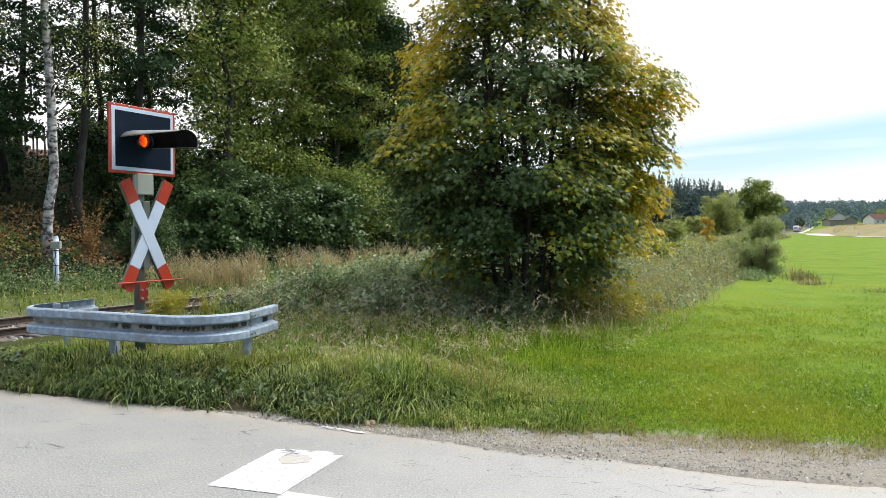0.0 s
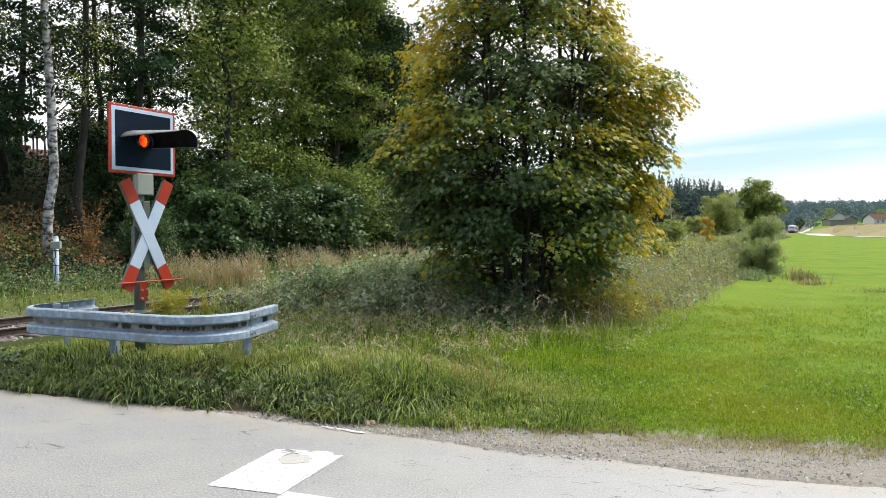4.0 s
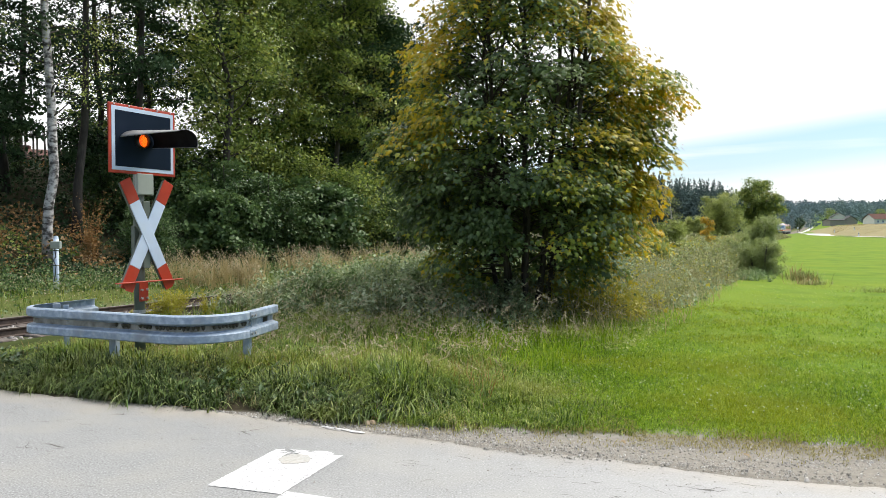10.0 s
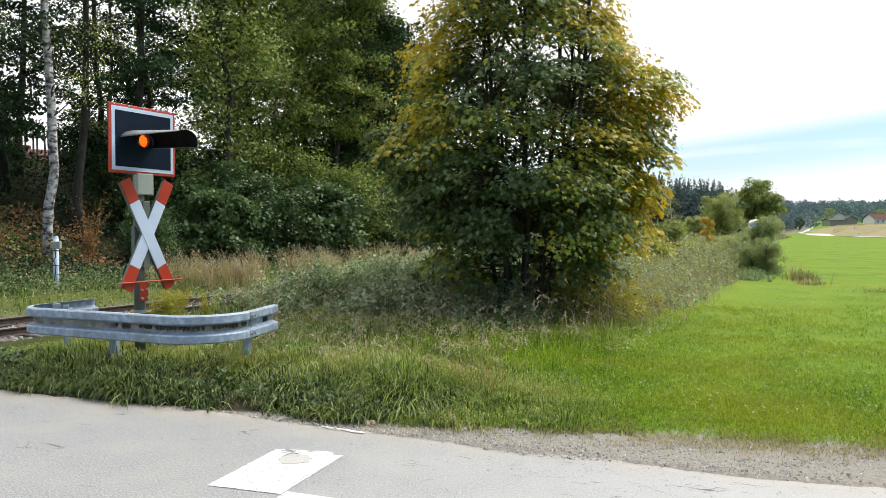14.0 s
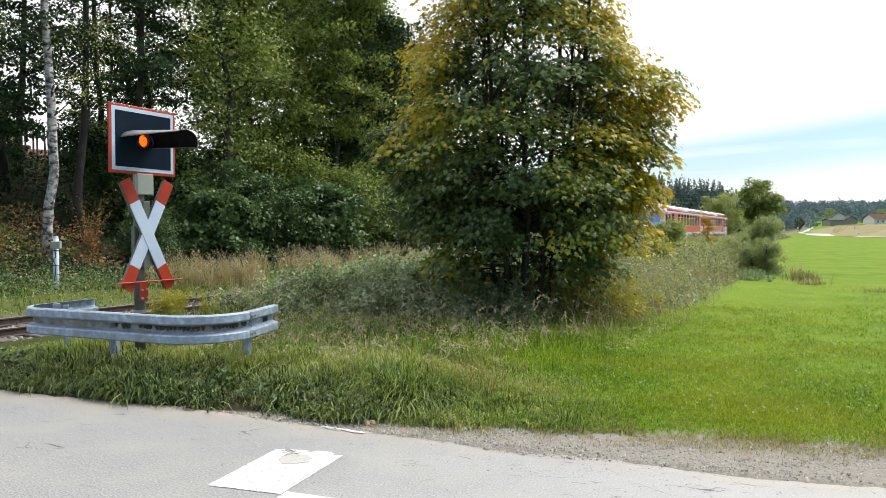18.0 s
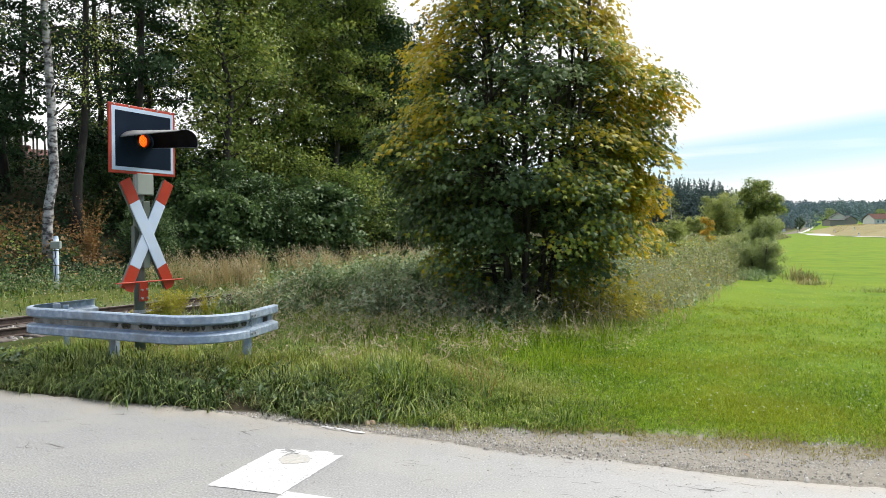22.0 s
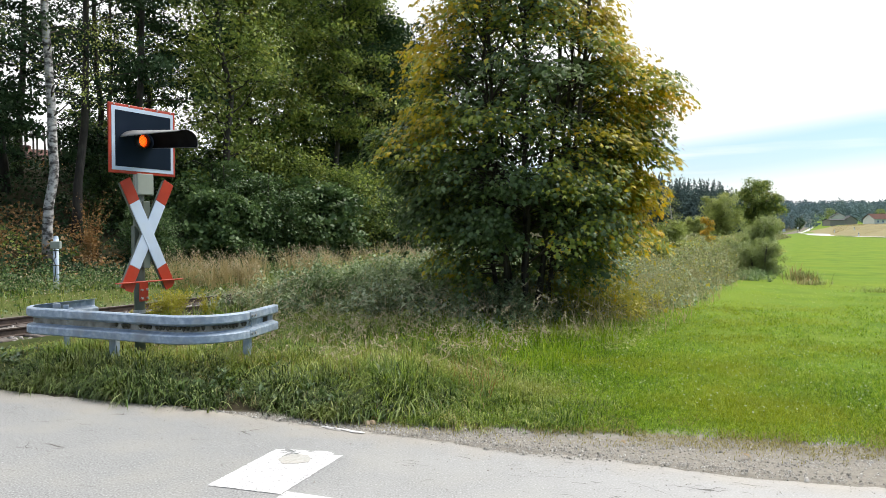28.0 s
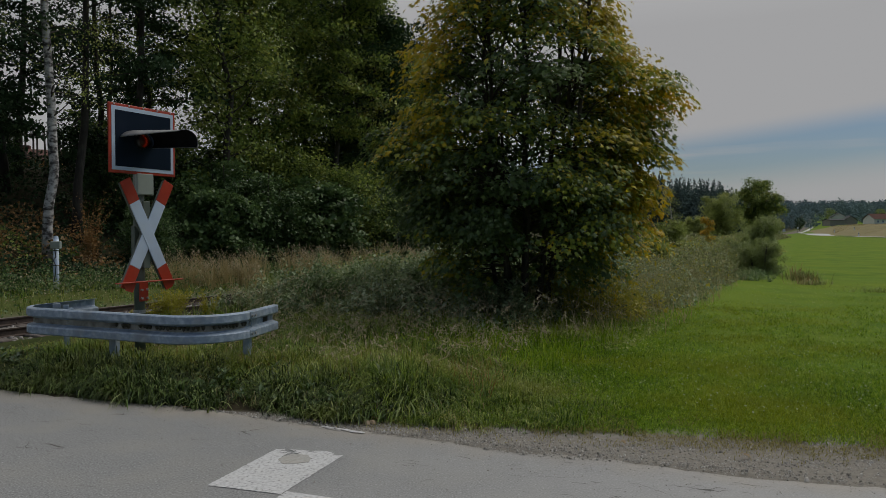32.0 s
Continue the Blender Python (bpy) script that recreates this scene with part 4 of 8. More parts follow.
def build_drum(sig, place):
    g = Geo()
    rings = []
    for k in range(13):
        w = -math.pi / 2 + math.pi * k / 12
        rings.append([(0.098 * math.cos(w) * math.cos(a), 0.098 * math.cos(w) * math.sin(a), 0.098 * math.sin(w)) for a in np.linspace(0, 2 * math.pi, 25)[:-1]])
    g.loft(rings, caps=False)
    ob = part("lamp_drum", g, drum_mat(), sig, "turning amber glow drum of the flashing lamp", True)
    ob.matrix_basis = Matrix.Translation(place)
    return ob


def build_crossbuck(sig):
    ce, cz, arm, wide = -0.155, 1.645, 1.42, 0.150
    cross = part("crossbuck", Geo().box((0, ce + 0.03, cz), (0.10, 0.03, 0.8), 0.006), M_GREYPOST, sig, "red and white crossbuck")
    for k, tilt in ((0, 26.5), (1, -26.5)):
        rot = Matrix.Rotation(radians(tilt), 3, "Y")
        off = Vector((0, ce - 0.006 * k, cz))
        for lo, hi, mt, nm in ((-0.71, -0.426, M_REDSIGN, "red_arm_end"), (-0.425, 0.425, M_WHITESIGN, "white_arm"), (0.426, 0.71, M_REDSIGN, "red_arm_end")):
            g = Geo().box((0, 0, (lo + hi) / 2), (wide, 0.016, hi - lo), 0.004)
            g.v = [tuple(rot @ Vector(p) + off) for p in g.v]
            part(nm, g, mt, cross)
    # folded rim behind the arms
    for tilt in (26.5, -26.5):
        rot = Matrix.Rotation(radians(tilt), 3, "Y")
        g = Geo()
        for sx in (-1, 1):
            g.box((sx * (wide / 2 - 0.004), 0.022, 0), (0.006, 0.03, 2 * arm / 2 - 0.02))
        g.v = [tuple(rot @ Vector(p) + Vector((0, ce, cz))) for p in g.v]
        part("arm_rim", g, M_GREYPOST, cross)
    # the red foot: horizontal strip, gusset and bolted plate
    foot = part("foot_bracket", Geo().box((0.0, -0.07, 0.965), (0.125, 0.02, 0.24), 0.005), M_REDSIGN, sig, "red bolted foot plate")
    g = Geo()
    g.box((0, ce - 0.04, 1.09), (0.94, 0.055, 0.014), 0.004)
    part("foot_strip", g, M_REDSIGN, foot, "thin red strip under the arms")
    for sx, w in ((-1, 0.0), (1, 0.0)):
        part("gusset", Geo().plate([(sx * 0.19, 1.08), (sx * 0.37, 1.08), (sx * 0.33, 1.0), (sx * 0.24, 0.97)], 0.012, Matrix.Translation((0, ce - 0.02, 0))), M_REDSIGN, foot)
    for z in (0.885, 0.985):
        for x in (-0.04, 0.04):
            part("bolt", Geo().tube([(x, -0.105, z), (x, -0.078, z)], 0.014, 6), M_BOLT, foot)


def rounded_path(corners, radii, step=0.08):
    """A polyline in the plane with its inner corners rounded."""
    pts = [Vector((*p, 0)) for p in corners]
    out = [pts[0]]
    for i in range(1, len(pts) - 1):
        a, b, c = pts[i - 1], pts[i], pts[i + 1]
        r = radii[i - 1]
        u, w = (a - b).normalized(), (c - b).normalized()
        ang = u.angle(w)
        t = r / math.tan(ang / 2)
        centre = b + (u + w).normalized() * (r / math.sin(ang / 2))
        p0, p1 = b + u * t, b + w * t
        v0, v1 = p0 - centre, p1 - centre
        n = 22
        sweep = v0.angle(v1)
        sign = 1 if v0.cross(v1).z > 0 else -1
        for k in range(n + 1):
            out.append(centre + Matrix.Rotation(sign * sweep * k / n, 3, "Z") @ v0)
    out.append(pts[-1])
    full = []
    for a, b in zip(out, out[1:]):
        n = max(1, int((b - a).length / 0.35))
        full += [a + (b - a) * k / n for k in range(n)]
    return full + [out[-1]]


def build_guard_rail():
    top, bottom = 0.785, 0.475
    mid = (top + bottom) / 2
    rail = thing("guard_rail", Matrix(), "galvanised steel guard rail bent round the signal post", "guard rail")
    path = rounded_path([(-4.60, 9.56), (-5.07, 8.58), (-2.36, 7.46), (-2.11, 8.82)], [0.33, 0.55])
    prof = [(0.02, -0.155), (0.068, -0.152), (0.08, -0.14), (0.08, -0.068), (0.07, -0.055), (0.014, -0.038), (0.005, -0.03), (0.005, 0.03), (0.014, 0.038), (0.07, 0.055), (0.08, 0.068),
            (0.08, 0.14), (0.068, 0.152), (0.02, 0.155)]
    closed = prof + [(o - 0.005, z) for o, z in prof[::-1]]

    def sweep(pts, shift=0.0):
        rings = []
        for i, p in enumerate(pts):
            a = (pts[min(i + 1, len(pts) - 1)] - pts[max(i - 1, 0)]).normalized()
            nrm = Vector((a.y, -a.x, 0))
            rings.append([tuple(p + nrm * (o + shift) + Vector((0, 0, mid + z))) for o, z in closed])
        return Geo().loft(rings)

    cut = len(path) - 4
    dirty = material("groove_dirt", [(0.06, 0.055, 0.04), (0.24, 0.235, 0.20), (0.40, 0.39, 0.34)], scale=7, rough=0.9, bump=0.3)
    rings = []
    for i, p in enumerate(path):
        a = (path[min(i + 1, len(path) - 1)] - path[max(i - 1, 0)]).normalized()
        nr = Vector((a.y, -a.x, 0))
        rings.append([tuple(p + nr * o + Vector((0, 0, mid + z))) for o, z in ((0.0065, -0.030), (0.0065, 0.030), (0.0045, 0.030), (0.0045, -0.030))])
    part("groove_liner", Geo().loft(rings), dirty, rail, "grimy groove along the beam")
    part("beam", sweep(path[:cut + 1]), M_ZINC, rail, "weathered zinc-grey corrugated beam")
    part("end_beam", sweep(path[cut:], 0.004), M_ZINC, rail, "newer end piece with a slot")
    moss = material("groove_moss", [(0.02, 0.02, 0.012), (0.05, 0.048, 0.03), (0.09, 0.085, 0.06)], scale=30, rough=0.95, bump=0.5)
    rg = np.random.default_rng(14)
    run = 0.0
    for i in range(cut):
        p0, p1 = path[i], path[i + 1]
        seg = (p1 - p0).length
        a = (p1 - p0).normalized()
        nr = Vector((a.y, -a.x, 0))
        while run < seg:
            c = p0 + a * run + nr * 0.018 + Vector((0, 0, mid + 0.016))
            run += rg.uniform(0.035, 0.065)
            if c.x < -3.7 or c.y > 9.0 or rg.uniform() < np.interp(c.x, [-3.7, -3.0], [0.8, 0.05]):
                continue
            h = rg.uniform(0.016, 0.036)
            g = Geo().tube([c + Vector((0, 0, 0.016)), c, c - Vector((0, 0, h * 0.7)), c - Vector((0, 0, h))], [0.024, 0.022, 0.014, 0.003], 6)
            part("moss_clump", g, moss, rail, "dark moss clump in the groove", True)
        run -= seg
    # slot in the end piece, and lap bolts
    e0, e1 = path[cut], path[-1]
    along = (e1 - e0).normalized()
    nrm = Vector((along.y, -along.x, 0))
    turn = Matrix.Rotation(math.atan2(along.y, along.x), 3, "Z")
    c = e1 - along * 0.22 + nrm * 0.012 + Vector((0, 0, mid))
    part("slot", Geo().box(c, (0.12, 0.006, 0.058), 0, turn), M_HOOD, rail)
    for k in (0.02, 0.10):
        for z in (-0.1, 0.0, 0.1):
            p = e0 + along * k + nrm * (0.088 if z else 0.012) + Vector((0, 0, mid + z))
            part("beam_bolt", Geo().tube([p - nrm * 0.004, p + nrm * 0.014], 0.016, 8), M_BOLT, rail)
    fa, fb = Vector((-4.66, 8.413, 0)), Vector((-2.95, 7.717, 0))
    fd = (fb - fa).normalized()
    fn = Vector((fd.y, -fd.x, 0))
    for k in (0.35, 1.45):
        p = fa + fd * k + fn * 0.012 + Vector((0, 0, mid))
        part("beam_bolt", Geo().tube([p - fn * 0.004, p + fn * 0.012], 0.016, 8), M_BOLT, rail)
    for p, w in ((fa + fd * 0.93 - fn * 0.09, fd), (Vector((-2.235, 8.25, 0)), along), (Vector((-4.70, 8.98, 0)), Vector((-0.44, 0.9, 0)).normalized())):
        tw = Matrix.Rotation(math.atan2(w.y, w.x), 3, "Z")
        post = part("post", Geo().box(p + Vector((0, 0, 0.30)), (0.10, 0.012, 0.92), 0.003, tw), M_ZINC, rail, "zinc steel post")
        for sx in (-1, 1):
            q = p + tw @ Vector((sx * 0.048, 0.028, 0)) + Vector((0, 0, 0.30))
            part("post_flange", Geo().box(q, (0.008, 0.055, 0.92), 0.002, tw), M_ZINC, post)
        part("spacer", Geo().box(p + tw @ Vector((0, -0.03, 0)) + Vector((0, 0, mid)), (0.09, 0.05, 0.18), 0.006, tw), M_ZINC, post)
    # clip on the short arm at the back
    part("clip", Geo().box((-4.86, 9.0, 0.74), (0.09, 0.03, 0.07), 0.006, Matrix.Rotation(0.6, 3, "Z")), M_ZINC, rail)


def build_marker_post():
    """White post with a small grey box across the track."""
    p = Vector((-10.34, 19.15, -0.16))
    t = thing("track_marker_post", Matrix.Translation(p), "white marker post with a small grey box by the track", "post")
    part("post", Geo().tube([(0, 0, -0.2), (0.01, 0, 1.62)], [0.075, 0.07], 12), M_WHITESIGN, t, "white painted post", True)
    part("cap", Geo().tube([(0.01, 0, 1.62), (0.01, 0, 1.70)], [0.07, 0.05], 12), M_WHITESIGN, t)
    part("box", Geo().box((0.07, -0.11, 1.46), (0.26, 0.12, 0.2), 0.015), M_GREYBOX, t, "small grey box")
    part("cable", Geo().tube([(0.02, -0.09, 1.36), (0.06, -0.1, 1.15), (-0.02, -0.09, 1.05), (0.05, -0.085, 0.9), (0.0, -0.085, 0.5)], 0.012, 6), M_HOOD, t)
    for z in (0.9, 1.3):
        part("band", Geo().tube([(0.005, 0, z), (0.005, 0, z + 0.03)], 0.078, 12), M_GREYPOST, t)

# ---- the red railcar: two coupled cars, each with one cab ----
M_TRAINRED = material("railcar_red", [(0.46, 0.046, 0.016), (0.52, 0.056, 0.02)], scale=1.2, rough=0.32, bump=0.02, bump_scale=8, big=0.15, big_shade=(0.42, 0.05, 0.03), big_scale=0.8, coat=0.05, spec=0.3)
M_TRAINWHITE = material("railcar_light_grey", [(0.40, 0.46, 0.53), (0.47, 0.53, 0.60)], scale=1.5, rough=0.4, bump=0.02, big=0.2, big_shade=(0.5, 0.5, 0.48), big_scale=1)
M_TRAINGREY = material("railcar_skirt_grey", [(0.06, 0.08, 0.11), (0.09, 0.11, 0.145)], scale=2, rough=0.5, bump=0.05, big=0.3, big_shade=(0.12, 0.11, 0.09), big_scale=1)
# near-black: the shade beneath the cars is put into the colour
M_UNDER = material("underframe_shade_black", [(0.004, 0.004, 0.004), (0.010, 0.009, 0.008)], scale=4, rough=0.95, bump=0.3, spec=0.05)
# reflection tint stands in for a bluer mirrored sky
M_GLASS = material("dark_window_glass", [(0.010, 0.014, 0.02), (0.018, 0.022, 0.03)], scale=0.6, rough=0.02, spec=1.0, tint=(0.42, 0.62, 1.0))
next(n for n in M_GLASS.node_tree.nodes if n.type == "BSDF_PRINCIPLED").inputs["IOR"].default_value = 2.1
# blue of the mirrored sky put into the windscreen's colour
M_SCREEN = material("sky_blue_windscreen", [(0.16, 0.30, 0.58), (0.22, 0.38, 0.68)], scale=0.6, rough=0.06, metal=0.55, spec=0.8, tint=(0.55, 0.75, 1.0))
M_RUBBER = material("black_rubber", [(0.012, 0.012, 0.012), (0.022, 0.022, 0.022)], scale=6, rough=0.7)
M_YELLOW = material("first_class_yellow", [(0.62, 0.40, 0.01), (0.68, 0.45, 0.015)], scale=2, rough=0.4)
M_BLUESIGN = material("blue_mark", [(0.03, 0.13, 0.45), (0.04, 0.16, 0.5)], scale=3, rough=0.4)
M_HEADLIGHT = glow("headlight_glow", (1.0, 0.60, 0.26), 3.0, (0.7, 0.7, 0.65))
M_TAILRED = material("tail_lens_red", [(0.25, 0.01, 0.01), (0.35, 0.02, 0.015)], scale=9, rough=0.15)
M_DISPLAY = glow("display_amber", (0.9, 0.75, 0.3), 0.7, (0.05, 0.05, 0.05))

M_ROOFRED = material("railcar_roof_red", [(0.55, 0.10, 0.075), (0.60, 0.14, 0.11)], scale=1.2, rough=0.18, spec=0.9, coat=1.0, bump=0.02, bump_scale=8, big=0.3, big_shade=(0.6, 0.2, 0.16), big_scale=0.7)
# pale for sky glare on the crown; the grey-white dome shares it
M_ROOFPALE = material("railcar_roof_pale", [(0.68, 0.58, 0.57), (0.76, 0.67, 0.66)], scale=1.5, rough=0.35, bump=0.02, big=0.3, big_shade=(0.5, 0.34, 0.31), big_scale=0.9)
HALF = 1.425


def band(length, half_low, z0, half_high, z1, inset=0.03):
    """One colour band of both car sides: two long thin panels."""
    g = Geo()
    for sy in (-1, 1):
        out = [(sy * half_low, z0), (sy * half_high, z1)]
        rings = []
        for x in (0.0, -length * 0.33, -length * 0.66, -length):
            rings.append([(x, out[0][0], z0), (x, out[1][0], z1), (x, out[1][0] - sy * inset, z1), (x, out[0][0] - sy * inset, z0)])
        g.loft(rings)
    return g


def nose_outline(z):
    tip = float(np.interp(z, [0.5, 1.25, 1.95, 3.25, 3.45, 3.75, 4.05], [0.50, 0.60, 0.62, 0.14, 0.02, -0.22, -0.9]))
    half = float(np.interp(z, [0.5, 1.3, 3.3, 3.7, 3.9, 4.05], [1.36, HALF, HALF, 1.25, 0.9, 0.25]))
    pts = []
    for y, k in ((1.0, -1.6), (1.0, 0.0), (0.97, 0.42), (0.90, 0.74), (0.76, 0.92), (0.4, 1.0), (0.0, 1.0)):
        x = tip * k if k >= 0 else -0.01
        if tip < 0:
            x = tip * (1 - (1 - k) * 0.0) if k > 0 else min(tip, -0.01)
        pts.append((x if k >= 0 else min(-0.01, tip), half * y))
    return [(x, y, z) for x, y in pts] + [(x, -y, z) for x, y in pts[-2::-1]]


def nose_band(z0, z1, steps=3):
    return Geo().loft([nose_outline(z0 + (z1 - z0) * k / steps) for k in range(steps + 1)], closed=False)


def side_pane(name, x0, x1, z0, z1, parent, frame_mat=M_RUBBER, rail=False, glass=M_GLASS):
    """A window on each car side: rubber frame, glass, and a top-light bar."""
    xc, w = -(x0 + x1) / 2, x1 - x0
    for sy in (1, -1):
        fr = part(name, Geo().box((xc, sy * HALF, (z0 + z1) / 2), (w, 0.026, z1 - z0), 0.01), frame_mat, parent)
        part("pane", Geo().box((xc, sy * (HALF + 0.012), (z0 + z1) / 2), (w - 0.07, 0.012, z1 - z0 - 0.07), 0.004), glass, fr)
        if rail:
            part("top_light_bar", Geo().box((xc, sy * (HALF + 0.019), z1 - 0.30), (w - 0.07, 0.010, 0.035), 0.003), M_TRAINWHITE, fr)
        part("sill_bar", Geo().box((xc, sy * (HALF + 0.017), z0 + 0.012), (w + 0.02, 0.02, 0.024), 0.004), M_TRAINWHITE, fr)


def build_car(label, length, windows, doors, small, yellow, plate, lit):
    car = thing("railcar", Matrix(), label, "train", "cars of the railcar")
    part("body_core", Geo().box((-length / 2, 0, 2.2), (length - 0.1, 2 * HALF - 0.14, 2.3), 0.05), M_UNDER, car)
    part("skirt", band(length, HALF - 0.03, 0.97, HALF, 1.25), M_TRAINGREY, car, "dark grey skirt")
    part("light_band", band(length, HALF, 1.25, HALF, 1.53), M_TRAINWHITE, car, "light grey band along the sill")
    part("red_side", band(length, HALF, 1.53, HALF, 3.30), M_TRAINRED, car, "red painted side wall")
    part("upper_stripe", band(length, HALF, 3.30, HALF - 0.012, 3.41), M_TRAINWHITE, car, "thin light stripe over the windows")
    # roof: an arch in red, with a pale crown
    prof = [(HALF - 0.012, 3.41), (HALF - 0.04, 3.54), (1.34, 3.68), (1.20, 3.80)]
    rings = []
    for x in (-0.95, -length * 0.5, -length):
        rings.append([(x, -y, z) for y, z in prof] + [(x, y, z) for y, z in prof[::-1]])
    roof = part("roof", Geo().loft(rings), M_ROOFRED, car, "red roof", True)
    crown = [(1.20, 3.805), (1.08, 3.875), (0.85, 3.95), (0.45, 4.03), (0.0, 4.055)]
    rings = []
    for x in (-0.95, -length * 0.5, -length):
        rings.append([(x, -y, z) for y, z in crown] + [(x, y, z) for y, z in crown[-2::-1]])
    part("roof_crown", Geo().loft(rings), M_ROOFPALE, roof, "pale crown of the roof, sky glare put into its colour", True)
    for k in range(6):
        part("roof_vent", Geo().box((-2.5 - k * (length - 4) / 5, 0.25 * (-1) ** k, 4.07), (0.9, 0.5, 0.10), 0.04), M_TRAINGREY, roof)
    # cab front
    part("bumper_skirt", nose_band(0.62, 1.22), M_TRAINGREY, car, "dark grey front skirt", True)
    part("front_light_band", nose_band(1.225, 1.42), M_TRAINWHITE, car, "light band across the front", True)
    front = part("front_red", nose_band(1.425, 1.80), M_TRAINRED, car, "red front", True)
    part("front_surround", nose_band(1.805, 3.14, 6), M_TRAINWHITE, car, "light grey surround of the windscreen", True)
    rows = []
    for k in range(7):
        z = 2.40 + 0.76 * k / 6
        o = [Vector(p) for p in nose_outline(z)]
        rows.append([(p.x + 0.010, p.y * 0.96, p.z) for p in o[3:10]])
    part("windscreen", Geo().loft(rows, closed=False), M_SCREEN, car, "large windscreen, mirrored sky blue put into its colour", True)
    part("front_header", nose_band(3.145, 3.42), M_TRAINWHITE, car, "light header over the windscreen", True)
    # the roof's front curves down to the header
    arch = [(HALF - 0.012, 3.41), (HALF - 0.04, 3.54), (1.34, 3.68), (1.20, 3.80), (1.08, 3.875), (0.85, 3.95), (0.45, 4.03), (0.0, 4.055)]
    rings = []
    for k in range(9):
        u = k / 8
        low = math.sqrt(max(0.0, 1 - u * u))
        ring = [(-0.95 + 1.0 * u * (1 - 0.35 * (y / HALF) ** 6 * u), y * (1 - 0.06 * u * u), 3.41 + (z - 3.41) * (0.02 + 0.98 * low)) for y, z in arch]
        rings.append([(x_, -y_, z_) for x_, y_, z_ in ring] + ring[-2::-1])
    part("roof_dome", Geo().loft(rings, closed=False), M_ROOFPALE, roof, "rounded pale front of the roof", True)
    part("front_floor", Geo().loft([nose_outline(0.62), nose_outline(0.63)]), M_UNDER, car)
    for sy in (-1, 1):
        pillar = Geo()
        rows = []
        for z in (1.82, 2.4, 2.8, 3.13):
            o = nose_outline(z)
            a, b = Vector(o[1]), Vector(o[4])
            rows.append([(p.x + 0.008, sy * (p.y + 0.006), p.z) for p in (a, a.lerp(Vector(o[2]), 0.9), Vector(o[2]).lerp(Vector(o[3]), 0.5))])
        pillar.loft(rows, closed=False)
        part("pillar", pillar, M_TRAINWHITE, car, "light grey windscreen pillar", True)
        lamp = part("headlight", Geo().box((0.575, sy * 0.95, 1.56), (0.10, 0.40, 0.14), 0.03), M_HEADLIGHT if lit else M_TAILRED, front, "lit headlight" if lit else "red tail lamp")
        part("headlight_bezel", Geo().box((0.565, sy * 0.95, 1.56), (0.08, 0.46, 0.19), 0.03), M_RUBBER, lamp)
        part("buffer", Geo().tube([(0.4, sy * 0.875, 1.02), (0.85, sy * 0.875, 1.02), (0.86, sy * 0.875, 1.02), (0.9, sy * 0.875, 1.02)], [0.09, 0.09, 0.22, 0.22], 14), M_UNDER, car, "black round buffer")
        part("wiper", Geo().tube([(0.66, sy * 0.2, 2.0), (0.50, sy * 0.45, 2.45)], 0.012, 5), M_RUBBER, car)
        part("cab_step", Geo().box((-0.7, sy * 1.36, 0.72), (0.9, 0.1, 0.4), 0.02), M_TRAINGREY, car)
    if lit:
        part("upper_headlight", Geo().box((0.575, 0, 2.10), (0.06, 0.34, 0.14), 0.03), M_HEADLIGHT, front, "lit third headlight")
    part("coupler", Geo().tube([(0.3, 0, 0.98), (0.8, 0, 0.98)], 0.07, 8), M_UNDER, car)
    disp = part("destination_display", Geo().box((0.13, 0, 3.29), (0.06, 1.5, 0.17), 0.01), M_RUBBER, car)
    part("display_bar", Geo().box((0.165, 0, 3.29), (0.01, 1.2, 0.09)), M_DISPLAY, disp)
    # sides
    side_pane("cab_window", 0.30, 1.10, 2.12, 3.12, car)
    for a, b in doors:
        for sy in (1, -1):
            door = part("door", Geo().box((-(a + b) / 2, sy * (HALF - 0.004), 2.12), (b - a, 0.03, 2.28), 0.012), M_TRAINWHITE, car, "light grey passenger door")
            mid = (a + b) / 2
            part("door_joint", Geo().box((-mid, sy * (HALF + 0.012), 2.12), (0.018, 0.006, 2.2)), M_RUBBER, door)
            for lo, hi in ((a + 0.10, mid - 0.07), (mid + 0.07, b - 0.10)):
                part("door_window", Geo().box((-(lo + hi) / 2, sy * (HALF + 0.014), 2.66), (hi - lo, 0.012, 0.95), 0.005), M_GLASS, door)
            part("door_step", Geo().box((-mid, sy * (HALF - 0.06), 0.86), (b - a, 0.12, 0.3), 0.01), M_TRAINGREY, door)
    for a, b in windows:
        side_pane("window", a, b, 2.15, 3.20, car, rail=True)
    for a, b in small:
        side_pane("window", a, b, 2.15, 3.10, car, rail=True)
    for a, b in yellow:
        g = Geo()
        for sy in (1, -1):
            g.box((-(a + b) / 2, sy * (HALF - 0.002), 3.355), (b - a, 0.012, 0.095))
        part("first_class_stripe", g, M_YELLOW, car, "yellow stripe over the windows")
    for x, z, w, h, mt in plate:
        for sy in (1, -1):
            part("lettering_bar", Geo().box((-x, sy * (HALF + 0.004), z), (w, 0.006, h)), mt, car)
    for sy in (1, -1):
        part("service_hatch", Geo().box((-5.6, sy * (HALF + 0.003), 1.70), (0.45, 0.01, 0.5), 0.004), M_RUBBER, car)
        part("fuel_hatch", Geo().box((-14.6, sy * (HALF + 0.003), 1.40), (0.9, 0.01, 0.2), 0.004), M_TRAINGREY, car)
    # end wall, bellows and underframe
    part("end_wall", Geo().box((-length + 0.02, 0, 2.2), (0.06, 2 * HALF - 0.08, 2.45), 0.02), M_TRAINRED, car)
    part("end_skirt", Geo().box((-length + 0.9, 0, 0.83), (1.8, 2 * HALF - 0.12, 0.36), 0.03), M_TRAINGREY, car)
    bel = Geo()
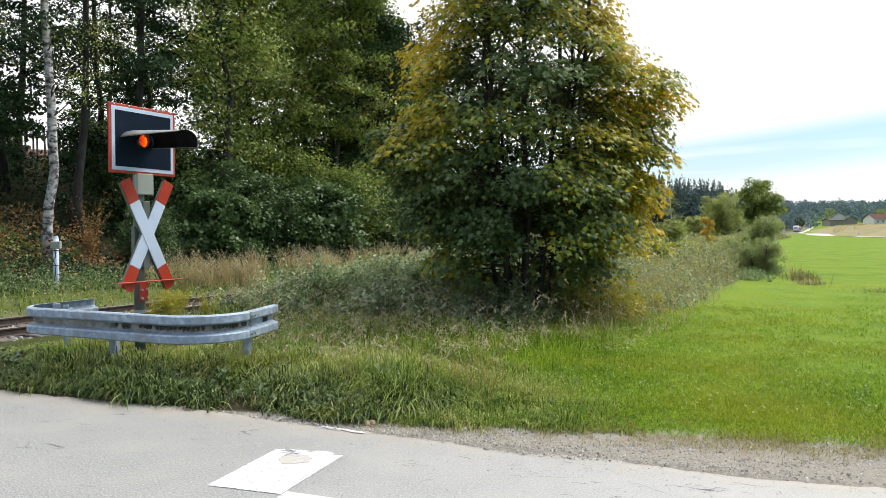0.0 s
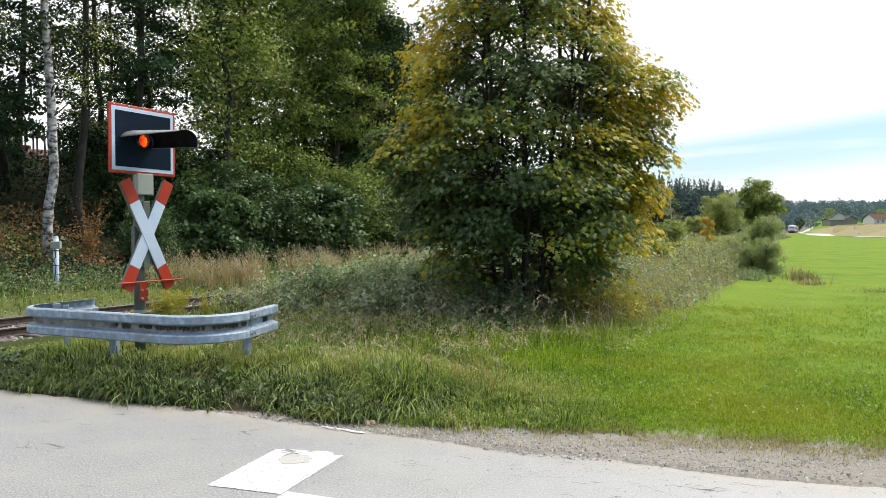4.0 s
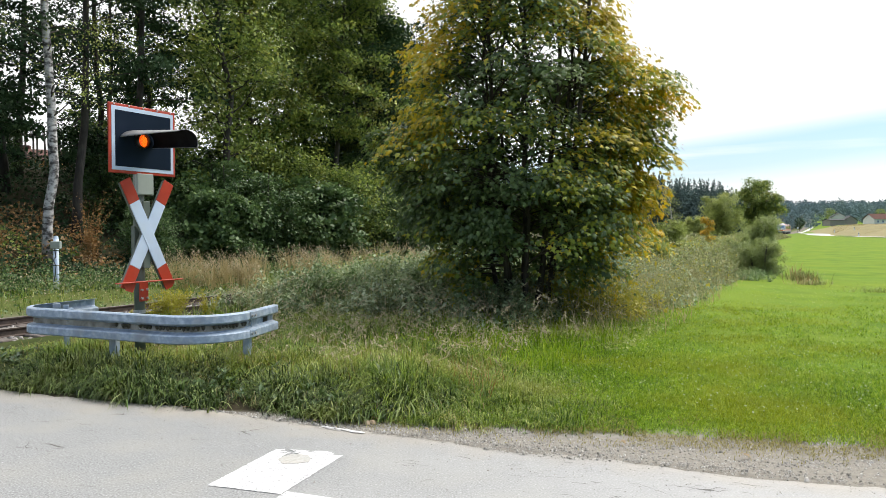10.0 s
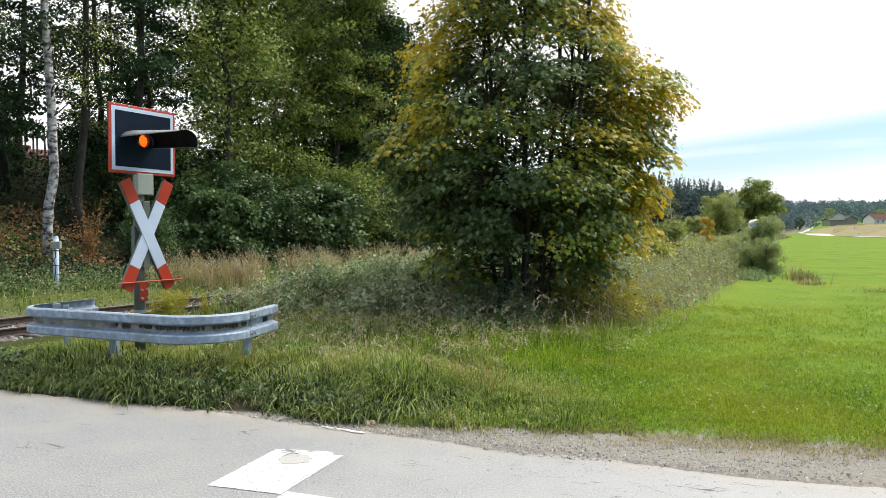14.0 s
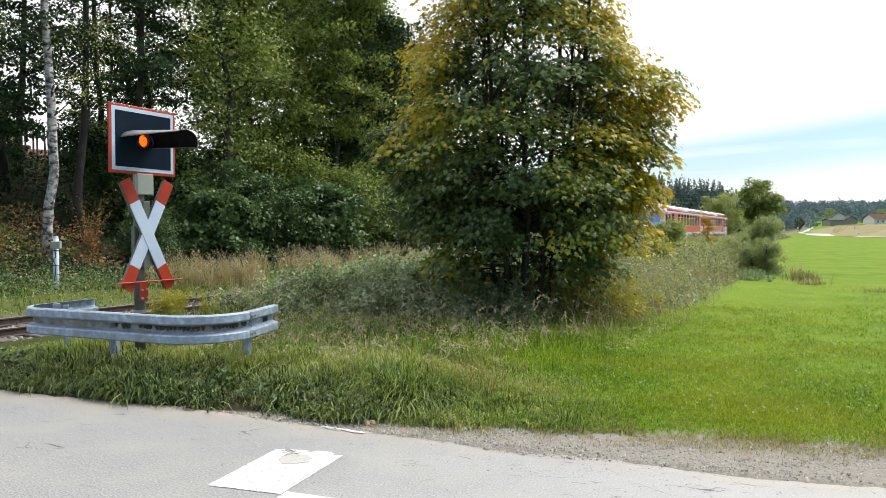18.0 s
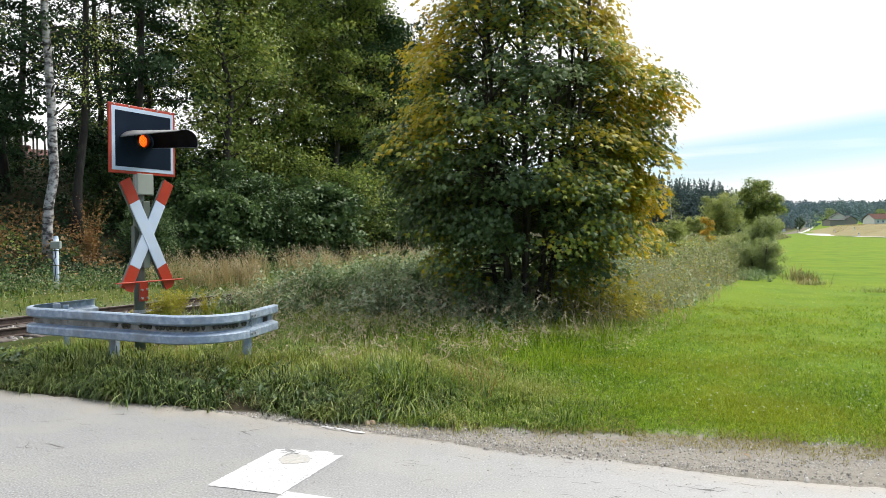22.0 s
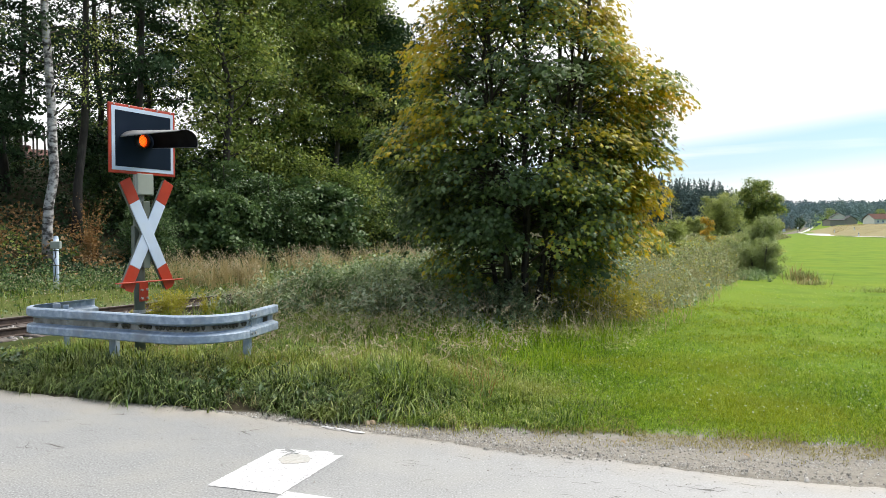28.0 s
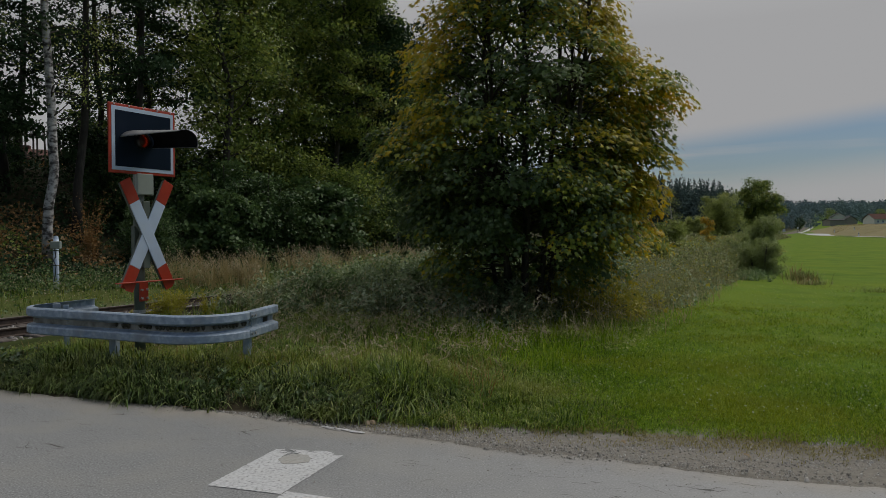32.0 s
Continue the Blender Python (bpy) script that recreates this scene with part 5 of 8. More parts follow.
    for k in range(3):
        bel.box((-length - 0.03 - k * 0.055, 0, 2.1), (0.04, 1.5 - 0.06 * (k % 2), 2.3), 0.012)
    part("bellows", bel, M_RUBBER, car, "black rubber bellows between the cars")
    # added dark block that fills the shaded space below the floor
    part("underfloor_shade_block", Geo().box((-length / 2, 0, 0.72), (length - 1.2, 2.0, 0.5), 0.03), M_UNDER, car)
    for x0, x1 in ((5.4, 7.6), (8.0, 11.0), (11.3, 14.0)):
        part("equipment_box", Geo().box((-(x0 + x1) / 2, 0, 0.78), (x1 - x0, 2.3, 0.42), 0.04), M_UNDER, car)
    for bx in (3.3, length - 3.6):
        bogie = part("bogie", Geo().box((-bx, 0, 0.66), (2.9, 1.9, 0.16), 0.04), M_UNDER, car, "black bogie")
        for dx in (-0.95, 0.95):
            for sy in (-1, 1):
                part("wheel", Geo().tube([(-bx + dx, sy * 0.68, 0.385), (-bx + dx, sy * 0.70, 0.385), (-bx + dx, sy * 0.705, 0.385), (-bx + dx, sy * 0.82, 0.385)], [0.41, 0.41, 0.385, 0.38], 28), M_RUST, bogie)
                part("axle_box", Geo().box((-bx + dx, sy * 1.0, 0.42), (0.34, 0.22, 0.34), 0.04), M_UNDER, bogie)
        for sy in (-1, 1):
            part("side_frame", Geo().box((-bx, sy * 1.0, 0.62), (2.5, 0.14, 0.2), 0.04), M_UNDER, bogie)
    return car


def build_train():
    w1 = [(a, a + 1.13) for a in (3.07, 6.08, 7.74, 9.40, 11.08, 12.78, 14.42, 16.06, 17.76)]
    bars1 = [(4.9, 2.9, 0.5, 0.03, M_TRAINWHITE), (4.9, 2.75, 0.5, 0.03, M_TRAINWHITE), (3.6, 1.92, 0.75, 0.05, M_TRAINWHITE), (3.6, 1.8, 0.6, 0.04, M_TRAINWHITE), (3.6, 1.68, 0.7, 0.05, M_TRAINWHITE)]
    front = build_car("red and light grey diesel railcar with lit headlights", 21.95, w1, [(1.28, 2.42), (19.74, 21.15)], [], [], bars1, True)
    w2 = [(a, a + 1.13) for a in (3.15, 6.15, 7.80, 9.42, 11.05, 12.72, 14.36, 16.0, 17.62)]
    bars2 = [(5.2, 2.95, 0.6, 0.03, M_TRAINWHITE), (5.2, 2.8, 0.6, 0.03, M_TRAINWHITE), (5.2, 2.65, 0.6, 0.03, M_TRAINWHITE), (3.7, 1.92, 0.75, 0.05, M_TRAINWHITE), (3.7, 1.78, 0.7, 0.05, M_TRAINWHITE),
             (20.5, 2.02, 1.1, 0.07, M_DISPLAY), (0.62, 1.72, 0.45, 0.2, M_BLUESIGN)]
    rear = build_car("red and light grey trailing railcar with yellow stripe", 22.1, w2, [(1.25, 2.45)], [(20.15, 20.85)], [(5.8, 9.1)], bars2, False)
    return front, rear


def train_place(t, behind=0.0):
    """How far along the track the front pillar is at t seconds; behind: metres further back."""
    k = t - 20.0
    far = float(np.interp(t, [0, 3, 6, 8, 10, 11, 12, 13], [425, 385, 335, 306, 276, 255, 229, 199.2]))
    return (far if t < 13 else 9.88 - 26.28 * k + 0.11 * k * k) + behind

# ---- trees and shrubs ----


def limb_path(rng, start, way, length, droop=0.0, bends=4):
    pts = [Vector(start)]
    w = Vector(way).normalized()
    for k in range(bends):
        w = (w + Vector(rng.normal(0, 0.16, 3)) + Vector((0, 0, -droop))).normalized()
        pts.append(pts[-1] + w * length / bends)
    return pts


def grow(rng, height, crown_low, envelope, trunk_r, limbs, per_cluster, spread, leaf, shape=LEAF, stems=1, splay=0.25, up=0.5, lean=(0, 0), flat=0.6, bound=None):
    """Wood and leaves of one tree. envelope: radius of the crown by height share (0..1). Returns the wood and lists of leaf arrays by sector."""
    wood = Geo()
    cl = []
    hs = np.linspace(0, 1, len(envelope))
    for st in range(stems):
        a = 2 * math.pi * st / stems + rng.uniform(0, 0.6)
        out = Vector((math.cos(a), math.sin(a), 0)) * (splay * height * 0.5 if stems > 1 else 0)
        foot = Vector((math.cos(a), math.sin(a), 0)) * (0.28 if stems > 1 else 0)
        n = 8
        tr = []
        wob = np.cumsum(rng.normal(0, 0.012 * height, (n + 1, 2)), 0) * (1.0 if stems == 1 else 0.3)
        top = height * (0.97 if st == 0 else rng.uniform(0.72, 0.93))
        for k in range(n + 1):
            u = k / n
            tr.append(foot + out * u ** 1.3 + Vector((wob[k, 0] + lean[0] * u * height, wob[k, 1] + lean[1] * u * height, top * u - (0.15 if k == 0 else 0))))
        r0 = trunk_r * (1 if stems == 1 else rng.uniform(0.7, 1.0))
        wood.tube(tr, [r0 * (1.25 if k == 0 else 1) * (1 - 0.9 * k / n) + 0.01 for k in range(n + 1)], 9)
        for i in range(limbs // stems):
            hshare = crown_low + (0.98 - crown_low) * ((i + rng.uniform(0, 1)) / (limbs // stems)) ** 0.9
            z = hshare * top
            k = min(n - 1, int(hshare * n))
            p = tr[k].lerp(tr[k + 1], hshare * n - k)
            az = rng.uniform(0, 2 * math.pi)
            reach = np.interp(z / height, hs, envelope) * rng.uniform(0.55, 1.12)
            axis = Vector((tr[0].x + lean[0] * z, tr[0].y + lean[1] * z, 0))
            way = Vector((math.cos(az), math.sin(az), up * rng.uniform(0.3, 1.2)))
            ln = max(0.3, reach - (Vector((p.x, p.y, 0)) - axis).length * (1 if stems > 1 else 0) * 0.5)
            path = limb_path(rng, p, way, ln * 1.08, 0.05)
            if bound and math.hypot(path[-1].x, path[-1].y) > bound(path[-1].z):
                continue
            lr = max(0.008, trunk_r * 0.32 * (1 - 0.75 * hshare))
            wood.tube(path, [lr, lr * 0.75, lr * 0.5, lr * 0.3, 0.005], 4, False)
            cl.append(path[-1])
            for j in range(1, 5):
                q = path[j]
                for _ in range(2 if j > 1 else 1):
                    side = Vector((rng.normal(), rng.normal(), rng.normal(0.1, 0.5))).normalized()
                    tw = limb_path(rng, q, side, ln * rng.uniform(0.18, 0.42), 0.06, 2)
                    if j % 2:
                        wood.tube(tw, [lr * 0.3, lr * 0.18, 0.003], 3, False)
                    cl.append(tw[-1])
    c = np.array([tuple(p) for p in cl])
    k = rng.integers(per_cluster // 2, per_cluster + per_cluster // 2, len(c))
    cen = np.repeat(c, k, 0)
    cen = cen + rng.normal(size=cen.shape) * np.array([spread, spread, spread * flat])
    mid = np.array([0, 0, height * 0.5])
    nrm = rng.normal(size=cen.shape) * 0.5 + np.repeat(rng.normal(size=c.shape) * 0.55, k, 0) + np.array([0, 0, 0.8]) + 0.35 * (cen - mid) / np.linalg.norm(cen - mid, axis=1, keepdims=True)
    size = leaf * rng.uniform(0.6, 1.3, len(cen))
    keep = cen[:, 2] > 0.12
    return wood, cen[keep], nrm[keep], size[keep]


def tree_thing(name, m, rng, label, group, leafmat, barkmat=M_BARK, category="tree", **kw):
    t = thing(name, m, label, category, group)
    wood, cen, nrm, size = grow(rng, **kw)
    part("trunk", wood, barkmat, t, smooth=True)
    v, f = leaf_cloud(rng, cen, nrm, size, kw.get("shape", LEAF))
    part("crown", mesh_np("crown", v, f), leafmat, t)
    return t


def on_ground(x, y, turn=0.0, sink=0.0, scale=1.0):
    return Matrix.Translation((x, y, float(ground_z(x, y)) - sink)) @ Matrix.Rotation(turn, 4, "Z") @ Matrix.Scale(scale, 4)


BOUGHS = []


def crown_reach(z, az):
    """How far the maple's crown reaches from its axis at a height, towards an azimuth."""
    hs = [0.3, 0.9, 1.8, 2.8, 3.4, 4.1, 4.9, 6.0, 7.5, 8.9]
    east = np.interp(z, hs, [1.5, 2.1, 2.35, 2.3, 2.4, 2.3, 1.75, 1.55, 1.3, 0.5])
    west = np.interp(z, hs, [1.5, 2.2, 2.4, 2.45, 2.5, 2.45, 2.4, 2.3, 1.7, 0.5])
    return west + (east - west) * (0.5 + 0.5 * np.cos(az))


def build_maple():
    """The large maple: many slender stems, its leaves in layered sprays, and boughs that stir in the wind."""
    rng = np.random.default_rng(21)
    x, y = 1.52, 13.3
    t = thing("maple_tree", on_ground(x, y), "large multi-stemmed maple with green and yellowing leaves", "tree")
    wood = Geo()
    twig, out, thick = [], [], []

    def bare(c):
        return noise.noise(Vector((c.x, c.y, c.z * 1.5)) + Vector((5, 2, 8))) < -0.17

    def bough(p, end, r, offshoots, full=False):
        mid = p.lerp(end, 0.5) + Vector((0, 0, 0.10 * (end - p).length)) + Vector(rng.normal(0, 0.06, 3))
        path = [p, p.lerp(mid, 0.55), mid, mid.lerp(end, 0.55), end]
        shown = 3 if bare(end) and not full else 5
        wood.tube(path[:shown], [r, r * 0.8, r * 0.6, r * 0.4, 0.004][:shown], 5, False)
        for k in range(offshoots):
            u = rng.uniform(0.45, 1.0) if k else 1.0
            c = path[2].lerp(path[4], (u - 0.5) * 2) if u > 0.5 else path[1].lerp(path[2], u * 2)
            ray = (end - p).normalized()
            side = Vector((-ray.y, ray.x, 0)) * rng.choice([-1, 1]) * rng.uniform(0.1, 0.55) * (k > 0)
            tip = c + side + Vector((0, 0, rng.normal(0.0, 0.10)))
            if bare(tip) and not full:
                continue
            if k:
                wood.tube([c, c.lerp(tip, 0.5) + Vector((0, 0, 0.04)), tip], [r * 0.25, r * 0.15, 0.002], 3, False)
            twig.append(tip)
            thick.append(2.0 if full else 1.0)
            flat = Vector((tip.x, tip.y, 0))
            out.append((flat.normalized() + 0.5 * Vector((side.x, side.y, 0)) + Vector(rng.normal(0, 0.25, 3))).normalized() if flat.length > 0.05 else Vector((0, -1, 0)))

    stems = 10
    for st in range(stems):
        a = 2 * math.pi * st / stems + rng.uniform(-0.25, 0.25)
        foot = Vector((math.cos(a) * rng.uniform(0.15, 0.55), math.sin(a) * rng.uniform(0.15, 0.45), -0.15))
        top = Vector((math.cos(a) * rng.uniform(0.5, 1.5), math.sin(a) * rng.uniform(0.5, 1.4), rng.uniform(6.8, 9.0)))
        bow = Vector((math.cos(a), math.sin(a), 0)) * 0.35
        tr = [foot.lerp(top, k / 8) + bow * math.sin(math.pi * k / 8) + Vector((*rng.normal(0, 0.035, 2), 0)) for k in range(9)]
        r0 = rng.uniform(0.028, 0.055)
        wood.tube(tr, [r0 * (1.3 if k == 0 else 1) * (1 - 0.85 * k / 8) + 0.008 for k in range(9)], 8)
        n = 52
        for i in range(n):
            u = 0.12 + 0.86 * (i + rng.uniform(0, 1)) / n
            p = tr[min(7, int(u * 8))].lerp(tr[min(7, int(u * 8)) + 1], u * 8 - min(7, int(u * 8)))
            az = a + rng.normal(0, 0.95)
            ze = p.z + rng.uniform(0.1, 1.0)
            if ze < 0.45 or ze > 9.0:
                continue
            lump = 1 + 0.14 * noise.noise(Vector((math.cos(az) * 1.6, math.sin(az) * 1.6, ze * 0.9)))
            reach = float(crown_reach(ze, az)) * rng.uniform(0.62, 1.0) * lump
            end = Vector((math.cos(az) * reach, math.sin(az) * reach, ze))
            # an airy window among the stems, and a hollow over the ground
            if -0.9 < end.x < 1.2 and 2.9 < ze < 4.3 and rng.uniform() < 0.2:
                continue
            if (ze < 1.4 and reach < 1.55) or (ze < 0.95 and math.sin(az) < -0.25):
                continue
            bough(p, end, max(0.010, r0 * 0.34), int(rng.integers(4, 7)))
    # low skirts of foliage round the hollow, and two long boughs
    for i in range(120):
        az = rng.uniform(0, 2 * math.pi)
        z = rng.uniform(0.4, 2.3)
        if 1.0 < az - math.pi < 2.25 and z < 1.5:
            continue
        reach = float(crown_reach(z, az)) * rng.uniform(0.72, 0.98)
        bough(Vector((0.45 * math.cos(az), 0.4 * math.sin(az), z + 0.25)), Vector((math.cos(az) * reach, math.sin(az) * reach, z)), 0.014, 5)
    for zz, az, reach in ((3.95, 0.05, 3.0), (4.15, -0.18, 2.9), (3.7, 0.2, 2.7), (3.15, math.pi + 0.15, 2.95), (3.0, math.pi + 0.3, 2.8), (3.35, math.pi - 0.1, 2.6), (3.4, 0.0, 2.65), (3.0, -0.3, 2.6), (2.7, 0.3, 2.5), (2.4, -0.1, 2.5), (5.2, -0.2, 1.65), (4.7, 0.3, 1.95), (3.2, 0.25, 2.6), (2.1, 0.15, 2.45), (4.6, -0.35, 1.95)):
        bough(Vector((0.8 * math.cos(az), 0.8 * math.sin(az), zz - 0.5)), Vector((math.cos(az) * reach * 0.92, math.sin(az) * reach * 0.92, zz)), 0.012, 11, True)
    part("trunk", wood, M_BARK, t, "dark slender stems", True)
    tw, ot = np.array([tuple(p) for p in twig]), np.array([(p.x, p.y, 0.0) for p in out])
    # which sprays have turned: the flanks, the top and the outer rim, in patches
    az = np.arctan2(tw[:, 1], tw[:, 0])
    share = np.hypot(tw[:, 0], tw[:, 1]) / crown_reach(tw[:, 2], az)
    patchy = np.array([noise.noise(Vector(p) * 0.75 + Vector((2, 9, 4))) for p in tw])
    turn = 0.04 + 0.92 * smooth01(0.8, 1.7, tw[:, 0]) + 0.55 * smooth01(-1.1, -1.9, tw[:, 0]) * smooth01(1.6, 2.6, tw[:, 2]) + 0.58 * smooth01(4.0, 5.0, tw[:, 2])
    turn = turn * smooth01(0.25, 0.75, share) + 1.15 * patchy
    k = (rng.integers(28, 54, len(tw)) * (1 - 0.4 * smooth01(4.0, 5.0, tw[:, 2])) * np.array(thick)).astype(int)
    c, o, tn = np.repeat(tw, k, 0), np.repeat(ot, k, 0), np.repeat(turn, k)
    n = len(c)
    rad = np.repeat(rng.uniform(0.24, 0.48, len(tw)), k)
    tilt = np.repeat(rng.uniform(0.3, 1.0, len(tw)), k)
    a = rng.uniform(0, 2 * math.pi, n)
    r = rad * np.sqrt(rng.uniform(0, 1, n))
    o /= np.linalg.norm(o, axis=1, keepdims=True) + 1e-9
    s = np.stack([-o[:, 1], o[:, 0], np.zeros(n)], 1)
    fan = o * np.cos(a)[:, None] + s * np.sin(a)[:, None]
    cen = c + fan * r[:, None] + o * 0.05
    cen[:, 2] += -0.55 * r * np.cos(a) * tilt - 0.5 * r * r / rad + rng.normal(0, 0.034, n)
    nrm = np.array([0, 0, 1.0]) * (0.55 + 0.2 * smooth01(1.6, 3.4, c[:, 2]))[:, None] + o * (0.75 * tilt)[:, None] + fan * 0.25 + rng.normal(size=(n, 3)) * 0.34
    head = fan * 0.7 + o * 0.5 + np.array([0, 0, -0.5]) + rng.normal(size=(n, 3)) * 0.25
    size = 0.102 * rng.uniform(0.6, 1.25, n)
    mood = tn + rng.normal(0, 0.21, n)
    kind = np.where(mood > 0.82, 2, np.where(mood > 0.45, 1, 0)).astype(np.int32)
    keep = cen[:, 2] > 0.15
    cen, nrm, head, size, kind = cen[keep], nrm[keep], head[keep], size[keep], kind[keep]
    az = np.arctan2(cen[:, 1], cen[:, 0])
    sect = ((az + math.pi) / (2 * math.pi) * 6).astype(int) % 6 + 6 * (cen[:, 2] > 3.2) + 6 * (cen[:, 2] > 5.4)
    for k in range(18):
        s = sect == k
        if s.sum() < 20:
            continue
        w = (k % 6 + 0.5) / 6 * 2 * math.pi - math.pi
        hinge = np.array([math.cos(w) * 0.5, math.sin(w) * 0.5, (1.2, 3.2, 5.2)[k // 6]])
        v, f = leaf_headed(rng, cen[s] - hinge, nrm[s], head[s], size[s], MAPLE)
        me = mesh_np("bough", v, f)
        for mt in (M_MAPLE, M_MAPLE_TURN, M_MAPLE_GOLD):
            me.materials.append(mt)
        me.polygons.foreach_set("material_index", np.repeat(kind[s], len(MAPLE[1])))
        b = part("bough", me, None, t)
        b.matrix_basis = Matrix.Translation(hinge)
        BOUGHS.append((b, Vector(hinge), k))


def build_forest():
    rng = np.random.default_rng(31)
    protos = []
    for i, (h, low, env, mt, spread, leaf, n, lab) in enumerate((
            (19, 0.30, [0.6, 1.2, 2.6, 3.4, 3.5, 3.0, 2.2, 0.8], M_OAK, 0.34, 0.21, 46, "tall leafy oak in green and dull yellow"),
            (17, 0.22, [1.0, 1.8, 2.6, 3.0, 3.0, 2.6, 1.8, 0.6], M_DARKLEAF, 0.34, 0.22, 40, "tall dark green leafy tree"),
            (18, 0.19, [1.8, 2.6, 3.2, 3.4, 3.3, 2.8, 1.8, 0.6], M_DARKLEAF, 0.30, 0.19, 44, "tall forest tree with broken crown, coloured dark as a silhouette"),
            (15.5, 0.15, [1.4, 2.0, 2.5, 2.7, 2.7, 2.3, 1.6, 0.5], M_OAK, 0.34, 0.21, 48, "dense leafy tree turning yellow"),
            (18, 0.12, [1.4, 2.4, 3.0, 3.2, 3.2, 2.7, 1.8, 0.6], M_OAK, 0.42, 0.18, 34, "tall leafy tree with open yellow-green crown"))):
        t = tree_thing("forest_tree", on_ground(*at_track(60, -60 - 9 * i)[:2]), rng, lab, "trees of the wood", mt,
                       height=h, crown_low=low, envelope=env, trunk_r=0.17, limbs=(24 if i == 2 else 46) if i in (2, 4) else 58, per_cluster=n, spread=spread, leaf=leaf, flat=0.4)
        protos.append((t, lab))
    # rows along the track: (across, along, kind, size)
    rows = [(26.5, 13.4, 2, 0.95), (25.5, 17.6, 2, 1.0), (24.0, 19.9, 2, 1.05), (24.0, 24.2, 4, 1.05), (27.0, 23.0, 4, 0.9), (24.5, 28.2, 3, 1.0), (24.0, 31.0, 0, 0.95), (24.0, 35.0, 1, 1.0), (25.5, 38.5, 3, 1.0), (25.0, 40.5, 1, 0.88),
            (30.5, 32.0, 4, 1.0), (30.0, 37.5, 3, 1.0), (31.5, 43.0, 1, 0.9), (27.0, 42.0, 1, 0.82), (33.0, 50.0, 3, 0.9), (24.5, 8.5, 0, 1.0), (28.5, 15.6, 2, 1.0), (31.0, 22.5, 2, 0.95), (34.0, 18.5, 2, 0.75), (35.0, 27.0, 2, 0.8),
            (38.0, 46.0, 0, 0.85), (26.0, 46.5, 3, 0.70), (29.0, 52.0, 1, 0.72), (36.0, 35.0, 4, 0.85), (31.0, 19.5, 2, 1.0), (33.0, 21.5, 2, 1.0)]
    for d, s, k, sc in rows:
        p = at_track(d + rng.normal(0, 0.4), s + rng.normal(0, 0.5))
        copy_thing(protos[k][0], on_ground(p.x, p.y, rng.uniform(0, 6.28), 0.1)).scale = (sc, sc, sc * rng.uniform(0.95, 1.08))
    # a row of trees beyond the meadow to the right, which the carriage windows mirror
    for x, y, k, sc in ((29.0, 7.0, 3, 0.55), (31.0, 11.0, 1, 0.55), (30.0, 15.0, 3, 0.52), (32.0, 19.0, 1, 0.46), (31.5, 23.5, 3, 0.52), (33.0, 28.0, 1, 0.52), (31.5, 31.5, 3, 0.38), (33.0, 35.0, 1, 0.28), (33.0, 2.0, 3, 0.5), (39.0, 6.0, 1, 0.7), (40.0, 13.0, 3, 0.72), (41.0, 20.0, 1, 0.7), (42.0, 27.0, 3, 0.66), (36.0, 24.0, 1, 0.6), (28.5, 20.5, 3, 0.52), (29.5, 25.5, 3, 0.5), (30.0, 29.8, 1, 0.46)):
        copy_thing(protos[k][0], on_ground(x, y, rng.uniform(0, 6.28), 0.1)).scale = (sc, sc, sc)
    # undergrowth: shrubs at the foot of the wood
    shr = []
    for i, (mt, lab, leaf) in enumerate(((M_HAZEL, "dense dark green shrub at the wood's edge", 0.17), (M_OAK, "leafy shrub with yellowing tips", 0.15), (M_HAZEL, "broad-leaved dark green shrub below tall trees", 0.26))):
        shr.append(tree_thing("shrub", on_ground(*at_track(64, -60 - 7 * i)[:2]), rng, lab, "shrubs at the wood's edge", mt, category="shrub",
                              height=4.6, crown_low=0.04, envelope=[1.6, 1.9, 2.0, 1.9, 1.6, 1.2, 0.5], trunk_r=0.05, limbs=70, per_cluster=19, spread=0.26, leaf=leaf, stems=5, splay=0.3, up=0.5))
    for d, s, k, sc in ((34.0, 19.2, 0, 0.75), (21.0, 17.4, 0, 0.5), (20.4, 20.2, 2, 0.7), (20.8, 23.2, 0, 0.85), (20.0, 26.2, 2, 0.85), (20.6, 29.2, 1, 1.05), (20.4, 32.4, 0, 0.95), (21.0, 36.0, 1, 1.0),
                        (20.8, 40.0, 1, 1.0), (24.5, 9.0, 2, 0.5), (23.2, 10.8, 1, 0.5), (28.0, 11.0, 0, 0.6), (31.0, 15.0, 1, 0.6), (33.0, 24.0, 0, 0.8), (32.0, 28.0, 0, 0.8), (22.4, 28.0, 1, 1.1), (22.2, 22.5, 0, 0.95), (22.6, 34.0, 0, 1.2), (21.5, 44.0, 0, 1.0), (27.0, 13.0, 1, 0.5),
                        (26.5, 20.0, 0, 0.7), (27.0, 25.0, 2, 0.8), (27.0, 31.0, 2, 1.0), (27.5, 38.0, 0, 1.1), (21.8, 48.0, 1, 0.9), (22.5, 53.0, 0, 0.9)):
        p = at_track(d, s)
        copy_thing(shr[k], on_ground(p.x, p.y, rng.uniform(0, 6.28), 0.05)).scale = (sc, sc, sc)
    for t, _ in protos:
        p = at_track(30 + rng.uniform(0, 6), -14 - rng.uniform(0, 14))
        t.matrix_world = on_ground(p.x, p.y)
    for i, t in enumerate(shr):
        p = at_track(24, -2 - 4 * i)
        t.matrix_world = on_ground(p.x, p.y)
    # birch by the marker post
    bx, by = -12.95, 23.5
    t = thing("birch_tree", on_ground(bx, by), "white-barked birch with a slightly crooked trunk", "tree")
    g = Geo()
    lift = -float(ground_z(bx, by))
